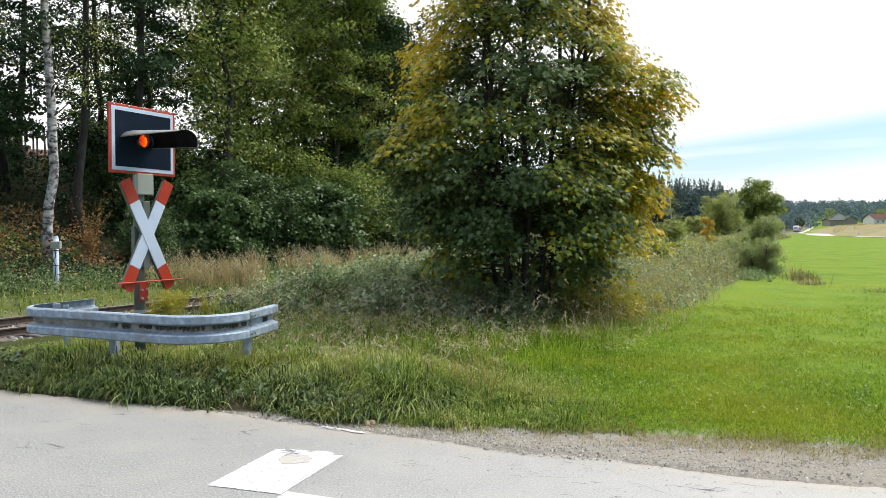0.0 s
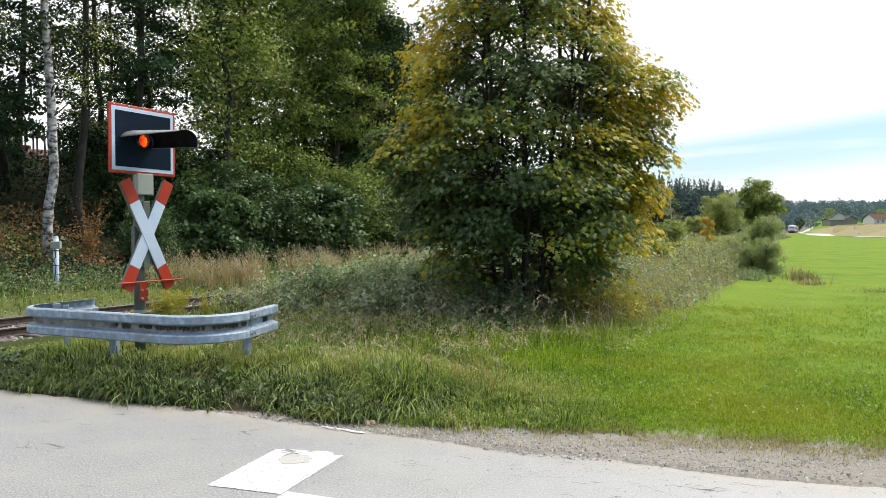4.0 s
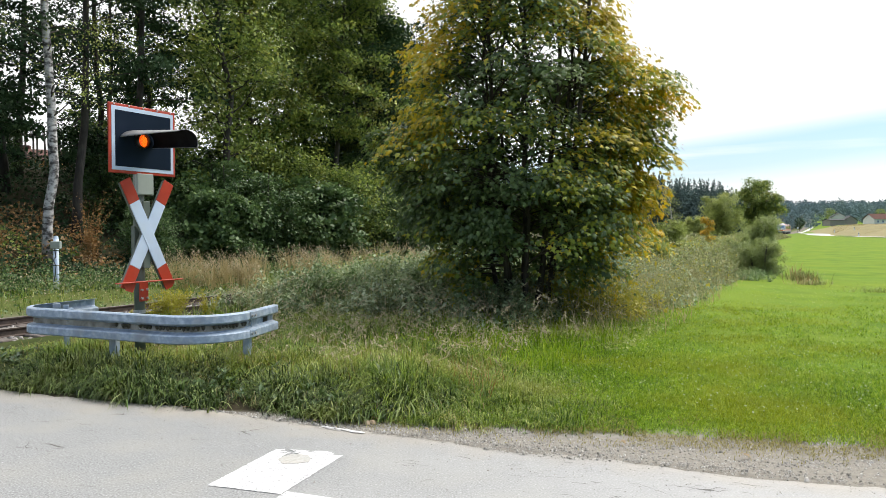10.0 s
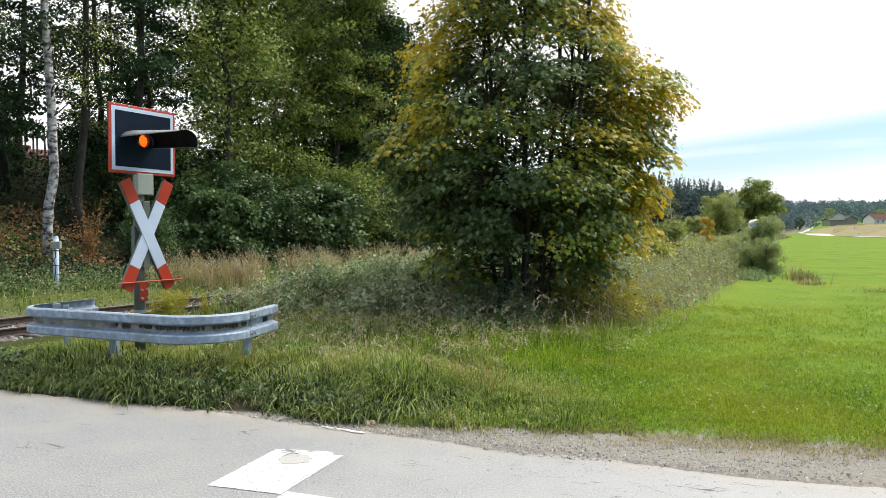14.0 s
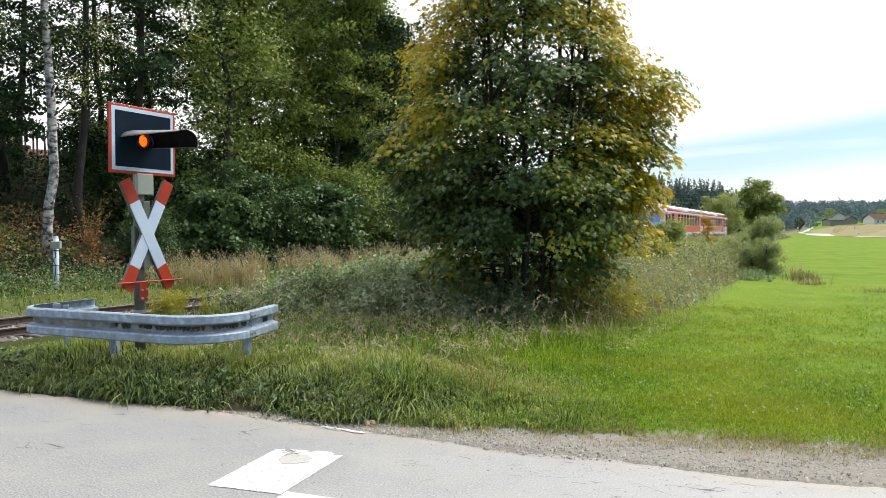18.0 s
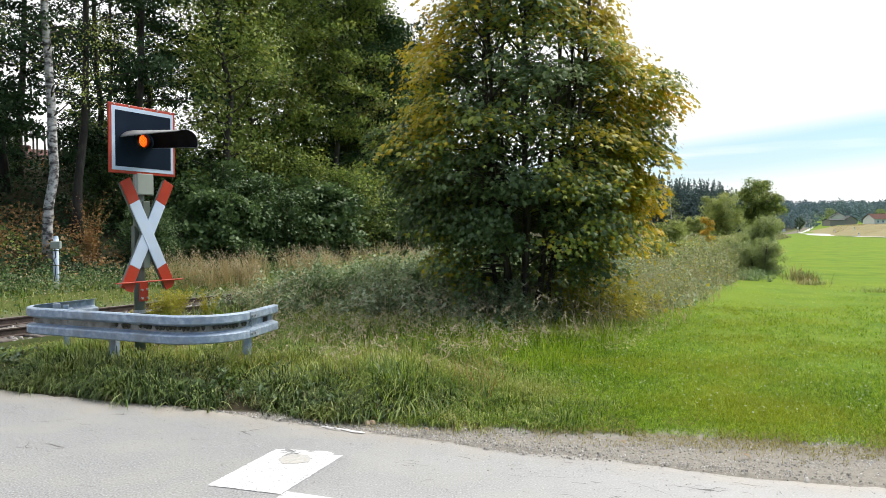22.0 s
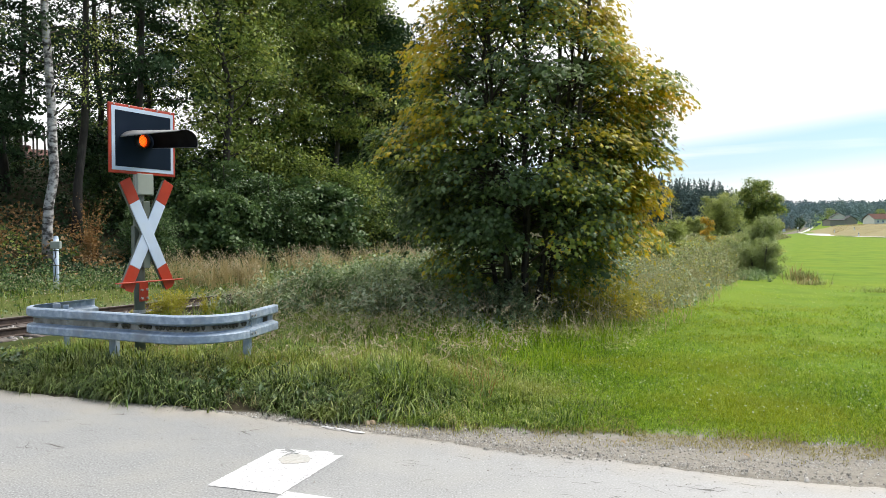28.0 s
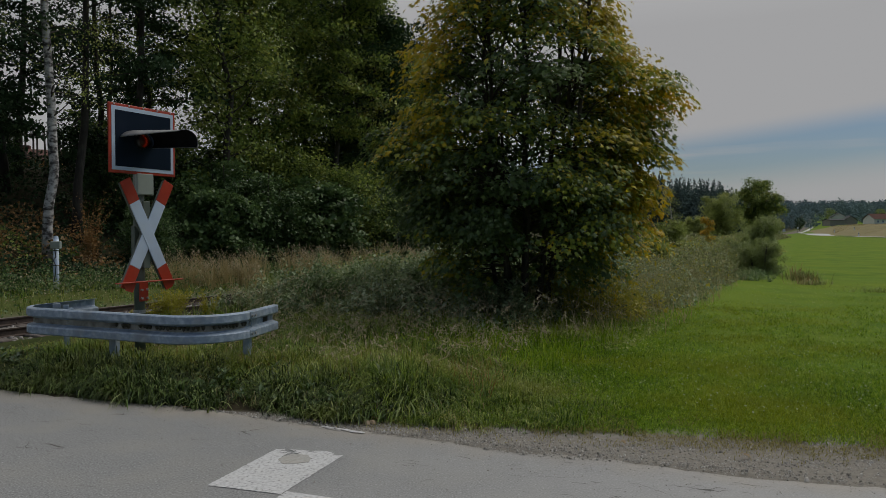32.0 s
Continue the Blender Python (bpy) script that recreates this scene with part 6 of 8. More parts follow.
    path = [(0.0, 0, -0.3), (0.0, 0, 1.76 + lift), (0.055, 0, 2.5 + lift), (0.21, 0, 3.25 + lift), (0.26, 0, 3.75 + lift), (0.19, 0.05, 4.4 + lift), (0.14, 0.1, 5.6 + lift), (0.05, 0.1, 7.2 + lift), (-0.05, 0.1, 8.9 + lift), (0.1, 0, 14.5)]
    g.tube(path, [0.20, 0.165, 0.155, 0.15, 0.145, 0.145, 0.14, 0.13, 0.12, 0.02], 12)
    birch = material("birch_bark", [(0.02, 0.018, 0.016), (0.05, 0.045, 0.04), (0.38, 0.37, 0.35), (0.52, 0.51, 0.48), (0.55, 0.54, 0.51)], scale=4.2, rough=0.75, bump=0.3, bump_scale=10, stretch=(1, 1, 1.7), big=0.9, big_shade=(0.035, 0.032, 0.03), big_scale=5.5, big_from=0.50)
    part("trunk", g, birch, t, "white peeling bark with dark scars", True)
    tw, cen = Geo(), []
    for i in range(46):
        z = rng.uniform(4.5, 14.3)
        k = np.interp(z, [p[2] for p in path], range(len(path)))
        p = Vector(path[int(k)]).lerp(Vector(path[min(int(k) + 1, 9)]), k - int(k))
        az = rng.uniform(0, 6.28)
        pt = limb_path(rng, p, (math.cos(az), math.sin(az), 0.5), rng.uniform(1.0, 2.4), 0.14)
        tw.tube(pt, [0.03, 0.022, 0.014, 0.009, 0.004], 5, False)
        cen += [pt[-1], pt[-2]] + ([pt[2]] if z > 9 else [])
    part("branch_work", tw, M_BARK, t)
    c = np.repeat(np.array([tuple(p) for p in cen if p.z > 5.5]), 26, 0)
    c = c + rng.normal(size=c.shape) * 0.3
    v, f = leaf_cloud(rng, c, rng.normal(size=c.shape), rng.uniform(0.06, 0.12, len(c)))
    part("crown", mesh_np("crown", v, f), M_WILLOW, t)


def weeds(name, rng, n, d0, d1, s0, s1, top, leaf, mat, label):
    """A tangle of low leafy growth with an uneven top."""
    x, y, d, s = scatter_ts(rng, n, d0, d1, s0, s1)
    o1, o2 = rng.uniform(0, 40, 2)
    lump = np.array([noise.noise(Vector((a * 0.45 + o1, b * 0.45 + o2, 0.7))) for a, b in zip(x, y)])
    fine = np.array([noise.noise(Vector((a * 1.7, b * 1.7, 4.7))) for a, b in zip(x, y)])
    h = top * np.clip(0.62 + 0.75 * lump + 0.45 * fine, 0.12, 1.6)
    h = h * smooth01(d0 - 0.3, d0 + 2.2, d + 0.9 * fine) * smooth01(s0 - 0.3, s0 + 2.2, s + 0.9 * fine) * (1 - smooth01(d1 - 1.2, d1 + 0.4, d)) + 0.05
    h = h * (1 - 0.62 * np.exp(-((d - 4.9) ** 2) / 3.5 - ((s - 11.4) ** 2) / 2.0))
    z0 = ground_z(x, y)
    z = z0 + h * rng.uniform(0, 1, n) ** 0.55
    cen = np.stack([x, y, z], 1)
    nrm = rng.normal(size=(n, 3)) * 0.8 + np.array([0, -0.3, 0.8])
    v, f = leaf_cloud(rng, cen, nrm, leaf * rng.uniform(0.5, 1.35, n))
    ob = put(name, mesh_np(name, v, f), mat)
    tagged(ob, label, "undergrowth", kind="stuff")
    return ob


def leafy_stems(name, rng, n, d0, d1, s0, s1, top, leaf, mat, label, pairs=11, soft=1.2, narrow=0.75):
    """Upright leafy stems, nettle-like, in mounds: leaves in crossed pairs up each stem."""
    x, y, d, s = scatter_ts(rng, n, d0, d1, s0, s1)
    o1, o2 = rng.uniform(0, 40, 2)
    lump = np.array([noise.noise(Vector((a * 0.55 + o1, b * 0.55 + o2, 0.7))) for a, b in zip(x, y)])
    fine = np.array([noise.noise(Vector((a * 2.1, b * 2.1, 4.7))) for a, b in zip(x, y)])
    keep = fine + 0.5 * lump > rng.uniform(-0.75, 0.05, n)
    edge = smooth01(d0 - 0.2, d0 + soft, d + 0.6 * fine) * smooth01(s0 - 0.2, s0 + soft, s + 0.6 * fine) * (1 - smooth01(d1 - soft, d1 + 0.3, d))
    h = top * np.clip(0.66 + 0.7 * lump + 0.35 * fine, 0.2, 1.35) * (0.25 + 0.75 * edge) * rng.uniform(0.75, 1.15, n)
    keep &= rng.uniform(0, 1, n) < 0.15 + edge
    x, y, h = x[keep], y[keep], h[keep]
    n = len(x)
    base = np.stack([x, y, ground_z(x, y) - 0.02], 1)
    way = rng.uniform(0, 2 * math.pi, n)
    lean = rng.uniform(0.05, 0.5, n) * h
    m = 2 * pairs
    u = np.linspace(0.12, 1.0, m)[None] + rng.normal(0, 0.02, (n, m))
    turn = rng.uniform(0, 2 * math.pi, (n, 1)) + np.arange(m)[None] * (math.pi + 0.0) + (np.arange(m) // 2)[None] * (math.pi / 2) + rng.normal(0, 0.3, (n, m))
    head = np.stack([np.cos(turn), np.sin(turn), np.full((n, m), -0.35)], 2)
    size = leaf * (1.15 - 0.65 * u) * rng.uniform(0.7, 1.3, (n, m))
    pos = base[:, None, :] + np.stack([np.cos(way)[:, None] * (lean[:, None] * u * u), np.sin(way)[:, None] * (lean[:, None] * u * u), h[:, None] * (u - 0.12 * u * u * (lean / h)[:, None])], 2)
    pos = pos + head * (size * 0.5)[..., None]
    nrm = head * 0.45 + np.array([0, 0, 0.9]) + rng.normal(size=(n, m, 3)) * 0.3
    nrm[..., 2] += 0.2
    v1, f1 = leaf_headed(rng, pos.reshape(-1, 3), nrm.reshape(-1, 3), head.reshape(-1, 3), size.ravel(), (LEAF[0] * np.array([narrow, 1.1, 1.0]), LEAF[1]))
    v2, f2 = blades(rng, base, h, np.full(n, 0.010), lean / h, way)
    v, f = join_np([(v1, f1), (v2, f2)])
    return tagged(put(name, mesh_np(name, v, f), mat), label, "undergrowth", kind="stuff")


def plume_stalks(name, rng, n, d0, d1, s0, s1, h0, h1, label):
    """Arching dry stems, each with a nodding pale seed head."""
    x, y, d, s = scatter_ts(rng, n, d0, d1, s0, s1)
    base = np.stack([x, y, ground_z(x, y) - 0.02], 1)
    h, lean, way = rng.uniform(h0, h1, n), rng.uniform(0.5, 1.25, n), math.atan2(-U.y, -U.x) + rng.normal(0.4, 1.1, n)
    v1, f1 = blades(rng, base, h, rng.uniform(0.004, 0.008, n), lean, way)
    tip = base + np.stack([np.cos(way) * h * lean, np.sin(way) * h * lean, h * (1 - 0.35 * lean * lean)], 1)
    m = 9
    k = np.arange(m)[None] - 5
    run = np.stack([np.cos(way), np.sin(way), -0.5 * lean], 1)
    c = tip[:, None, :] + run[:, None, :] * (k * 0.018)[..., None] + rng.normal(0, 0.006, (n, m, 3))
    hd = np.repeat(run, m, 0) + rng.normal(0, 0.3, (n * m, 3))
    v2, f2 = leaf_headed(rng, c.reshape(-1, 3), rng.normal(size=(n * m, 3)), hd, rng.uniform(0.022, 0.05, n * m), (LEAF[0] * np.array([0.6, 1.2, 1.0]), LEAF[1]))
    v, f = join_np([(v1, f1), (v2, f2)])
    return tagged(put(name, mesh_np(name, v, f), M_SEED), label, "grass", kind="stuff")


def tall_stalks(name, rng, n, d0, d1, s0, s1, h0, h1, mat, label, width=0.012, lean=0.35, clump=0.0):
    x, y, d, s = scatter_ts(rng, n, d0, d1, s0, s1)
    if clump:
        w = np.array([noise.noise(Vector((a * clump, b * clump, 8.2))) for a, b in zip(x, y)])
        keep = w > rng.uniform(-0.35, 0.35, n)
        x, y, n = x[keep], y[keep], int(keep.sum())
    base = np.stack([x, y, ground_z(x, y) - 0.02], 1)
    v, f = blades(rng, base, rng.uniform(h0, h1, n), np.full(n, width) * rng.uniform(0.6, 1.4, n), rng.uniform(0.05, lean, n))
    ob = put(name, mesh_np(name, v, f), mat)
    return tagged(ob, label, "grass", kind="stuff")


def reed_clumps(rng):
    """Plumed reed grass: clumps of stems leaning with the wind, each with a feathery head."""
    base, h, lean, way, heads = [], [], [], [], []
    for k in range(120):
        d, s = rng.uniform(16.1, 18.2), rng.uniform(14.8, 31)
        c = at_track(d, s)
        tall = rng.uniform(0.7, 1.2)
        lay = math.atan2(-U.y, -U.x) + rng.normal(0, 0.5)
        for j in range(40):
            a, r = rng.uniform(0, 6.28), abs(rng.normal(0, 0.16))
            x, y = c.x + r * math.cos(a), c.y + r * math.sin(a)
            hh = tall * rng.uniform(0.45, 1.05)
            ln = rng.uniform(0.15, 0.75)
            w = lay + rng.normal(0, 0.6)
            z = float(ground_z(x, y)) - 0.02
            base.append((x, y, z))
            h.append(hh)
            lean.append(ln)
            way.append(w)
            if j % 3 == 0:
                tip = np.array([x + math.cos(w) * hh * ln * 0.8, y + math.sin(w) * hh * ln * 0.8, z + hh * (1 - 0.3 * ln * ln)])
                for i in range(7):
                    heads.append(tip + np.array([math.cos(w) * ln, math.sin(w) * ln, 0.8]) * (i - 3.5) * 0.03 + rng.normal(0, 0.012, 3))
    n = len(base)
    v, f = blades(rng, np.array(base), np.array(h), rng.uniform(0.008, 0.018, n), np.array(lean), np.array(way))
    tagged(put("reed_grass", mesh_np("reed_grass", v, f), M_STRAW), "tall straw-coloured reed grass beyond the track", "grass", kind="stuff")
    c = np.array(heads)
    v, f = leaf_cloud(rng, c, rng.normal(size=c.shape), rng.uniform(0.02, 0.05, len(c)))
    tagged(put("reed_plumes", mesh_np("reed_plumes", v, f), M_SEED), "pale feathery plumes on the reed grass", "grass", kind="stuff")


def golden_bush(rng):
    """Feathery yellowing goldenrod beside the signal post."""
    for k in range(11):
        c = at_track(rng.uniform(10.1, 11.0), rng.uniform(8.8, 9.8))
        t = thing("goldenrod", on_ground(c.x, c.y), "feathery yellow-green goldenrod plant by the track", "weed", "goldenrod plants by the track")
        cen = []
        for j in range(6):
            a, h = rng.uniform(0, 6.28), rng.uniform(0.35, 0.70)
            path = limb_path(rng, (0, 0, -0.03), (0.35 * math.cos(a), 0.35 * math.sin(a), 1), h, 0.03)
            part("stem", Geo().tube(path, [0.005, 0.005, 0.004, 0.003, 0.002], 3, False), M_STRAW, t)
            for i in range(80):
                u = rng.uniform(0.8, 3.99)
                cen.append(np.array(path[int(u)].lerp(path[int(u) + 1], u % 1)) + rng.normal(0, 0.03, 3))
        c = np.array(cen)
        c = c[c[:, 2] > 0.05]
        v, f = leaf_cloud(rng, c, rng.normal(size=c.shape) + np.array([0, 0, 0.5]), rng.uniform(0.03, 0.075, len(c)), (LEAF[0] * np.array([0.4, 1.2, 1.0]), LEAF[1]))
        part("foliage", mesh_np("foliage", v, f), M_GOLDWEED, t)


def build_undergrowth():
    rng = np.random.default_rng(41)
    leafy_stems("bramble_thicket", rng, 4000, 3.9, 10.9, 10.0, 19, 1.1, 0.14, M_BRAMBLE, "grey-green brambles and nettles beneath the maple", 8, 1.2, 0.9)
    leafy_stems("nettle_patch", rng, 1100, 5.4, 10.6, 10.4, 18, 1.0, 0.15, M_WEED, "dark green nettles among the brambles", 8)
    leafy_stems("willowherb_patch", rng, 900, 6.0, 11.0, 9.8, 17, 1.0, 0.07, M_BANKWEED, "fading willowherb with straw-coloured leaves", 12, 1.0, 0.45)
    weeds("bramble_thicket", rng, 16000, 5.2, 10.8, 10.6, 24, 0.6, 0.09, M_BRAMBLE, "low tangle of brambles under the taller stems")
    leafy_stems("bank_weeds", rng, 1900, 2.7, 6.8, 10.9, 26, 0.62, 0.07, M_BANKWEED, "straw-coloured and olive weeds beside the maple", 10)
    weeds("bank_weeds", rng, 16000, 2.7, 6.6, 10.8, 24, 0.6, 0.06, M_BANKWEED, "low dry weeds beside the maple")
    plume_stalks("seed_grass", rng, 420, 3.2, 10.4, 9.8, 12.6, 0.35, 0.8, "arching dry grass with nodding pale seed heads")
    weeds("bramble_thicket", rng, 26000, 2.4, 9.0, 15, 46, 0.7, 0.07, M_BRAMBLE, "grey-green brambles along the railway bank")
    leafy_stems("turning_weeds", rng, 300, 2.8, 4.6, 12.0, 15.0, 0.95, 0.10, M_GOLDWEED, "yellowing saplings and weeds at the maple's foot", 9, 0.5)
    leafy_stems("green_weeds", rng, 420, 1.4, 3.6, 24.5, 30.5, 0.5, 0.09, M_WEED, "green weeds round the shrubs at the meadow's edge", 9, 0.5)
    leafy_stems("bank_weeds", rng, 2600, 2.3, 8.5, 15, 40, 0.7, 0.10, M_BANKWEED, "fading tall weeds on the railway bank", 9, 1.0, 0.6)
    weeds("bramble_thicket", rng, 60000, 2.4, 10.8, 22, 52, 0.85, 0.08, M_BANKWEED, "weedy brambles along the railway bank")
    weeds("bramble_thicket", rng, 14000, 5.4, 11.0, 50, 150, 0.9, 0.30, M_BANKWEED, "distant scrub along the railway bank")
    tall_stalks("weed_stalks", rng, 220, 3.0, 10.6, 10.5, 24, 0.5, 1.4, M_STRAW, "dry brown stalks among the brambles", 0.009, 0.95)
    tall_stalks("weed_stalks", rng, 1500, 2.2, 10.6, 14, 55, 0.4, 1.1, M_STRAW, "dry brown stalks along the bank", 0.006, 0.95)
    weeds("wood_edge_weeds", rng, 26000, 20.5, 37.0, 4.0, 34, 1.1, 0.16, M_DARKLEAF, "undergrowth on the wooded bank, its shade put into the colour")
    weeds("meadow_edge_weeds", rng, 5000, 2.3, 8.5, 9.4, 12.6, 0.45, 0.06, M_WILLOW, "fresh green weeds at the thicket's edge")
    tall_stalks("edge_grass", rng, 1500, 2.8, 8.0, 9.9, 12.2, 0.15, 0.5, M_STRAW, "dry grey-brown grass at the thicket's edge", 0.006, 1.4, 1.3)
    tall_stalks("edge_grass", rng, 2200, 2.1, 4.0, 11.5, 34, 0.12, 0.4, M_STRAW, "dry grass along the meadow's edge", 0.010, 1.2, 0.8)
    tall_stalks("edge_grass", rng, 3600, 2.6, 5.6, 7.6, 12.2, 0.10, 0.28, M_MEADOW, "rough bright green grass before the thicket", 0.012, 1.4)
    tall_stalks("edge_grass", rng, 5400, 5.4, 10.5, 7.6, 12.2, 0.10, 0.32, M_GRASS, "rough dull green grass before the thicket", 0.012, 1.4)
    weeds("green_weeds", rng, 6000, 3.4, 10.8, 10.4, 26, 0.9, 0.06, M_WILLOW, "fresh green nettles among the brambles")
    weeds("green_weeds", rng, 9000, 2.6, 10.8, 24, 60, 0.95, 0.12, M_WILLOW, "green weeds along the railway bank")
    weeds("yellow_weeds", rng, 7000, 2.4, 10.8, 14, 60, 0.9, 0.09, M_GOLDWEED, "yellowing weeds along the railway bank")
    reed_clumps(rng)
    tall_stalks("rough_grass", rng, 5000, 16.0, 19.5, 2.0, 24, 0.10, 0.32, M_GRASS, "rough grass beyond the track", 0.016, 1.1)
    weeds("track_weeds", rng, 12000, 15.2, 20.5, 1.0, 26, 0.6, 0.07, M_WEED, "low green weeds beyond the track")
    weeds("wood_edge_weeds", rng, 16000, 17.2, 19.6, 3.0, 45, 0.75, 0.10, M_HAZEL, "dark weeds at the foot of the wood")
    weeds("wood_edge_weeds", rng, 20000, 18.8, 22.5, 3.0, 45, 0.9, 0.13, M_DARKLEAF, "weeds under the wood's edge, shade put into their dark colour")
    weeds("seedhead_weeds", rng, 2600, 16.2, 19.2, 7.0, 14.5, 1.2, 0.04, M_SEED, "faded willowherb with fluffy seedheads")
    weeds("wood_edge_weeds", rng, 9000, 20.0, 27.0, -4.0, 16, 0.9, 0.15, M_OAK, "autumn-tinted weeds on the wooded bank")
    weeds("autumn_weeds", rng, 9500, 19.5, 28.0, 3.0, 17, 1.1, 0.12, M_RUSTY, "russet autumn leaves in the shaded undergrowth")
    leafy_stems("russet_creeper", rng, 60, 21.3, 21.9, 15.4, 15.9, 3.2, 0.12, M_RUSTY, "russet creeper hanging round a stem in the wood", 16, 0.3)
    plume_stalks("seed_grass", rng, 620, 3.4, 9.2, 6.4, 10.0, 0.20, 0.42, "fine grass with pale nodding seed heads on the verge")
    golden_bush(rng)


def build_verge():
    rng = np.random.default_rng(51)
    # grass between lane and guard rail, in tufts that bow outwards: coarse along the lane, its shade put into a darker
    # green, finer behind
    n = 9000
    p = rng.uniform(-11, 1.6, n)
    q = 5.60 + np.interp(p, [-5, -3, -1.5, 1], [0.0, 0.10, 0.34, 0.5]) + rng.gamma(1.25, 1.25, n)
    x, y = R.x * p + Q.x * q, R.y * p + Q.y * q
    d = x * N.x + y * N.y
    lush = np.clip(1 - (p + 2.3 + 0.25 * np.clip(q - 6.0, 0, 4)) / 1.9, 0, 1)
    clump = np.array([noise.noise(Vector((a * 1.3, b * 1.3, 2.2))) for a, b in zip(x, y)])
    keep = (q < 12.0) & (d < 9.6) & (rng.uniform(0, 1, n) < lush) & (clump > -0.5)
    p, q, x, y, d, lush, clump = p[keep], q[keep], x[keep], y[keep], d[keep], lush[keep], clump[keep]
    n = len(p)
    high = (0.09 + 0.24 * lush * np.clip(0.75 + 1.2 * clump, 0.2, 1.6)) * np.clip(0.62 + (q - ROAD_EDGE - 0.1) / 0.8, 0.6, 1)
    high = high * np.interp(q, [6.0, 6.6, 7.4, 9.0, 11], [1.1, 1.15, 1.1, 0.85, 0.55]) * (1 - 0.6 * smooth01(7.6, 9.4, d)) * (1 - 0.3 * smooth01(-2.9, -1.7, p))
    front = (q + 0.5 * clump + rng.normal(0, 0.3, n) < 6.45) & (p + rng.normal(0, 0.35, n) < -2.5)
    for sel, mt, w0, w1, name, lab in ((front, M_VERGE, 0.006, 0.019, "verge_grass", "coarse grass hanging over the lane's edge, shade put into its green"),
                                       (~front, M_GRASS, 0.004, 0.010, "rough_grass", "unmown green grass behind the road verge")):
        if name == "verge_grass":
            sel = sel & (clump > -0.24 + 0.2 * (rng.uniform(0, 1, n) - 0.5))
        m, per = int(sel.sum()), 27 if name == "verge_grass" else 26
        off = rng.normal(0, 0.07, (m, per, 2))
        bx, by = (x[sel][:, None] + off[..., 0]).ravel(), (y[sel][:, None] + off[..., 1]).ravel()
        h = (high[sel][:, None] * rng.uniform(0.4, 1.25, (m, per))).ravel()
        way = np.arctan2(off[..., 1], off[..., 0])
        if name == "verge_grass":
            way = np.where(rng.uniform(0, 1, way.shape) < 0.35, math.atan2(-Q.y, -Q.x) + rng.normal(0, 1.1, way.shape), way + rng.normal(0, 0.8, way.shape))
        base = np.stack([bx, by, ground_z(bx, by) - 0.01], 1)
        v, f = arched(base, h * 0.68, rng.uniform(w0, w1, len(h)), np.abs(rng.normal(0.95, 0.45, len(h))), way.ravel() + rng.normal(0, 0.5, len(h)))
        tagged(put(name, mesh_np(name, v, f), mt), lab, "grass", kind="stuff")
    # dock and plantain rosettes in the front strip
    n, per = 560, 7
    p, q = rng.uniform(-9, -2.6, n), 5.74 + np.interp(rng.uniform(0, 1, n), [0, 1], [0.0, 0.95])
    q = q + np.interp(p, [-5, -3, -1.5], [0.0, 0.10, 0.34])
    x, y = R.x * p + Q.x * q, R.y * p + Q.y * q
    turn = rng.uniform(0, 2 * math.pi, (n, per))
    tilt = rng.uniform(0.2, 1.3, (n, per))
    size = rng.uniform(0.04, 0.105, (n, 1)) * rng.uniform(0.6, 1.15, (n, per))
    head = np.stack([np.cos(turn), np.sin(turn), tilt - 0.35], 2)
    head /= np.linalg.norm(head, axis=2, keepdims=True)
    root = np.stack([x, y, ground_z(x, y) + rng.uniform(0.02, 0.16, n)], 1)[:, None, :]
    cen = root + head * (size * 0.55)[..., None]
    nrm = np.stack([-np.cos(turn) * 0.5, -np.sin(turn) * 0.5, np.full((n, per), 1.0)], 2) + rng.normal(size=(n, per, 3)) * 0.25
    v, f = leaf_headed(rng, cen.reshape(-1, 3), nrm.reshape(-1, 3), head.reshape(-1, 3), size.ravel(), (LEAF[0] * np.array([0.55, 1.1, 1.0]), LEAF[1]))
    tagged(put("verge_weeds", mesh_np("verge_weeds", v, f), M_DOCK), "broad-leaved docks in the verge grass", "weeds", kind="stuff")
    # dead blades and rusty stems
    for name, n, lo, q0, spread, h0, h1, w, mt, lab in (("dead_grass", 1500, -10, 5.75, 0.8, 0.08, 0.22, 0.006, M_STRAW, "pale dead grass blades on the verge"),
                                                       ("sorrel_stems", 700, -8, 6.5, 0.9, 0.22, 0.42, 0.005, M_RUSTY, "rusty brown sorrel stems in the grass")):
        p, q = rng.uniform(lo, -1.9, n), q0 + rng.exponential(spread, n)
        x, y = R.x * p + Q.x * q, R.y * p + Q.y * q
        k = x * N.x + y * N.y < 9.4
        base = np.stack([x, y, ground_z(x, y)], 1)[k]
        m = len(base)
        v, f = blades(rng, base, rng.uniform(h0, h1, m), rng.uniform(0.5, 1.3, m) * w, rng.uniform(0.4, 1.3, m))
        tagged(put(name, mesh_np(name, v, f), mt), lab, "grass", kind="stuff")
    # meadow
    chunks = []
    for n, y0, y1, hh, wd in ((170000, 5.2, 11, 0.070, 0.0065), (110000, 8.0, 24, 0.06, 0.010)):
        yy = rng.uniform(y0, y1, n)
        xx = rng.uniform(-0.2, 0.66, n) * yy
        dd, qq = xx * N.x + yy * N.y, xx * Q.x + yy * Q.y
        k = (dd < 3.6 + rng.normal(0, 0.3, n)) & (qq > ROAD_EDGE + np.interp(xx * R.x + yy * R.y, [-4.5, -2.7, -0.5, 1.5], [0.2, 0.32, 0.62, 0.80]) + rng.exponential(0.12, n))
        k &= rng.uniform(0, 1, n) > (smooth01(7.0, 11.0, yy) if y0 < 6 else smooth01(13.0, 24.0, yy))
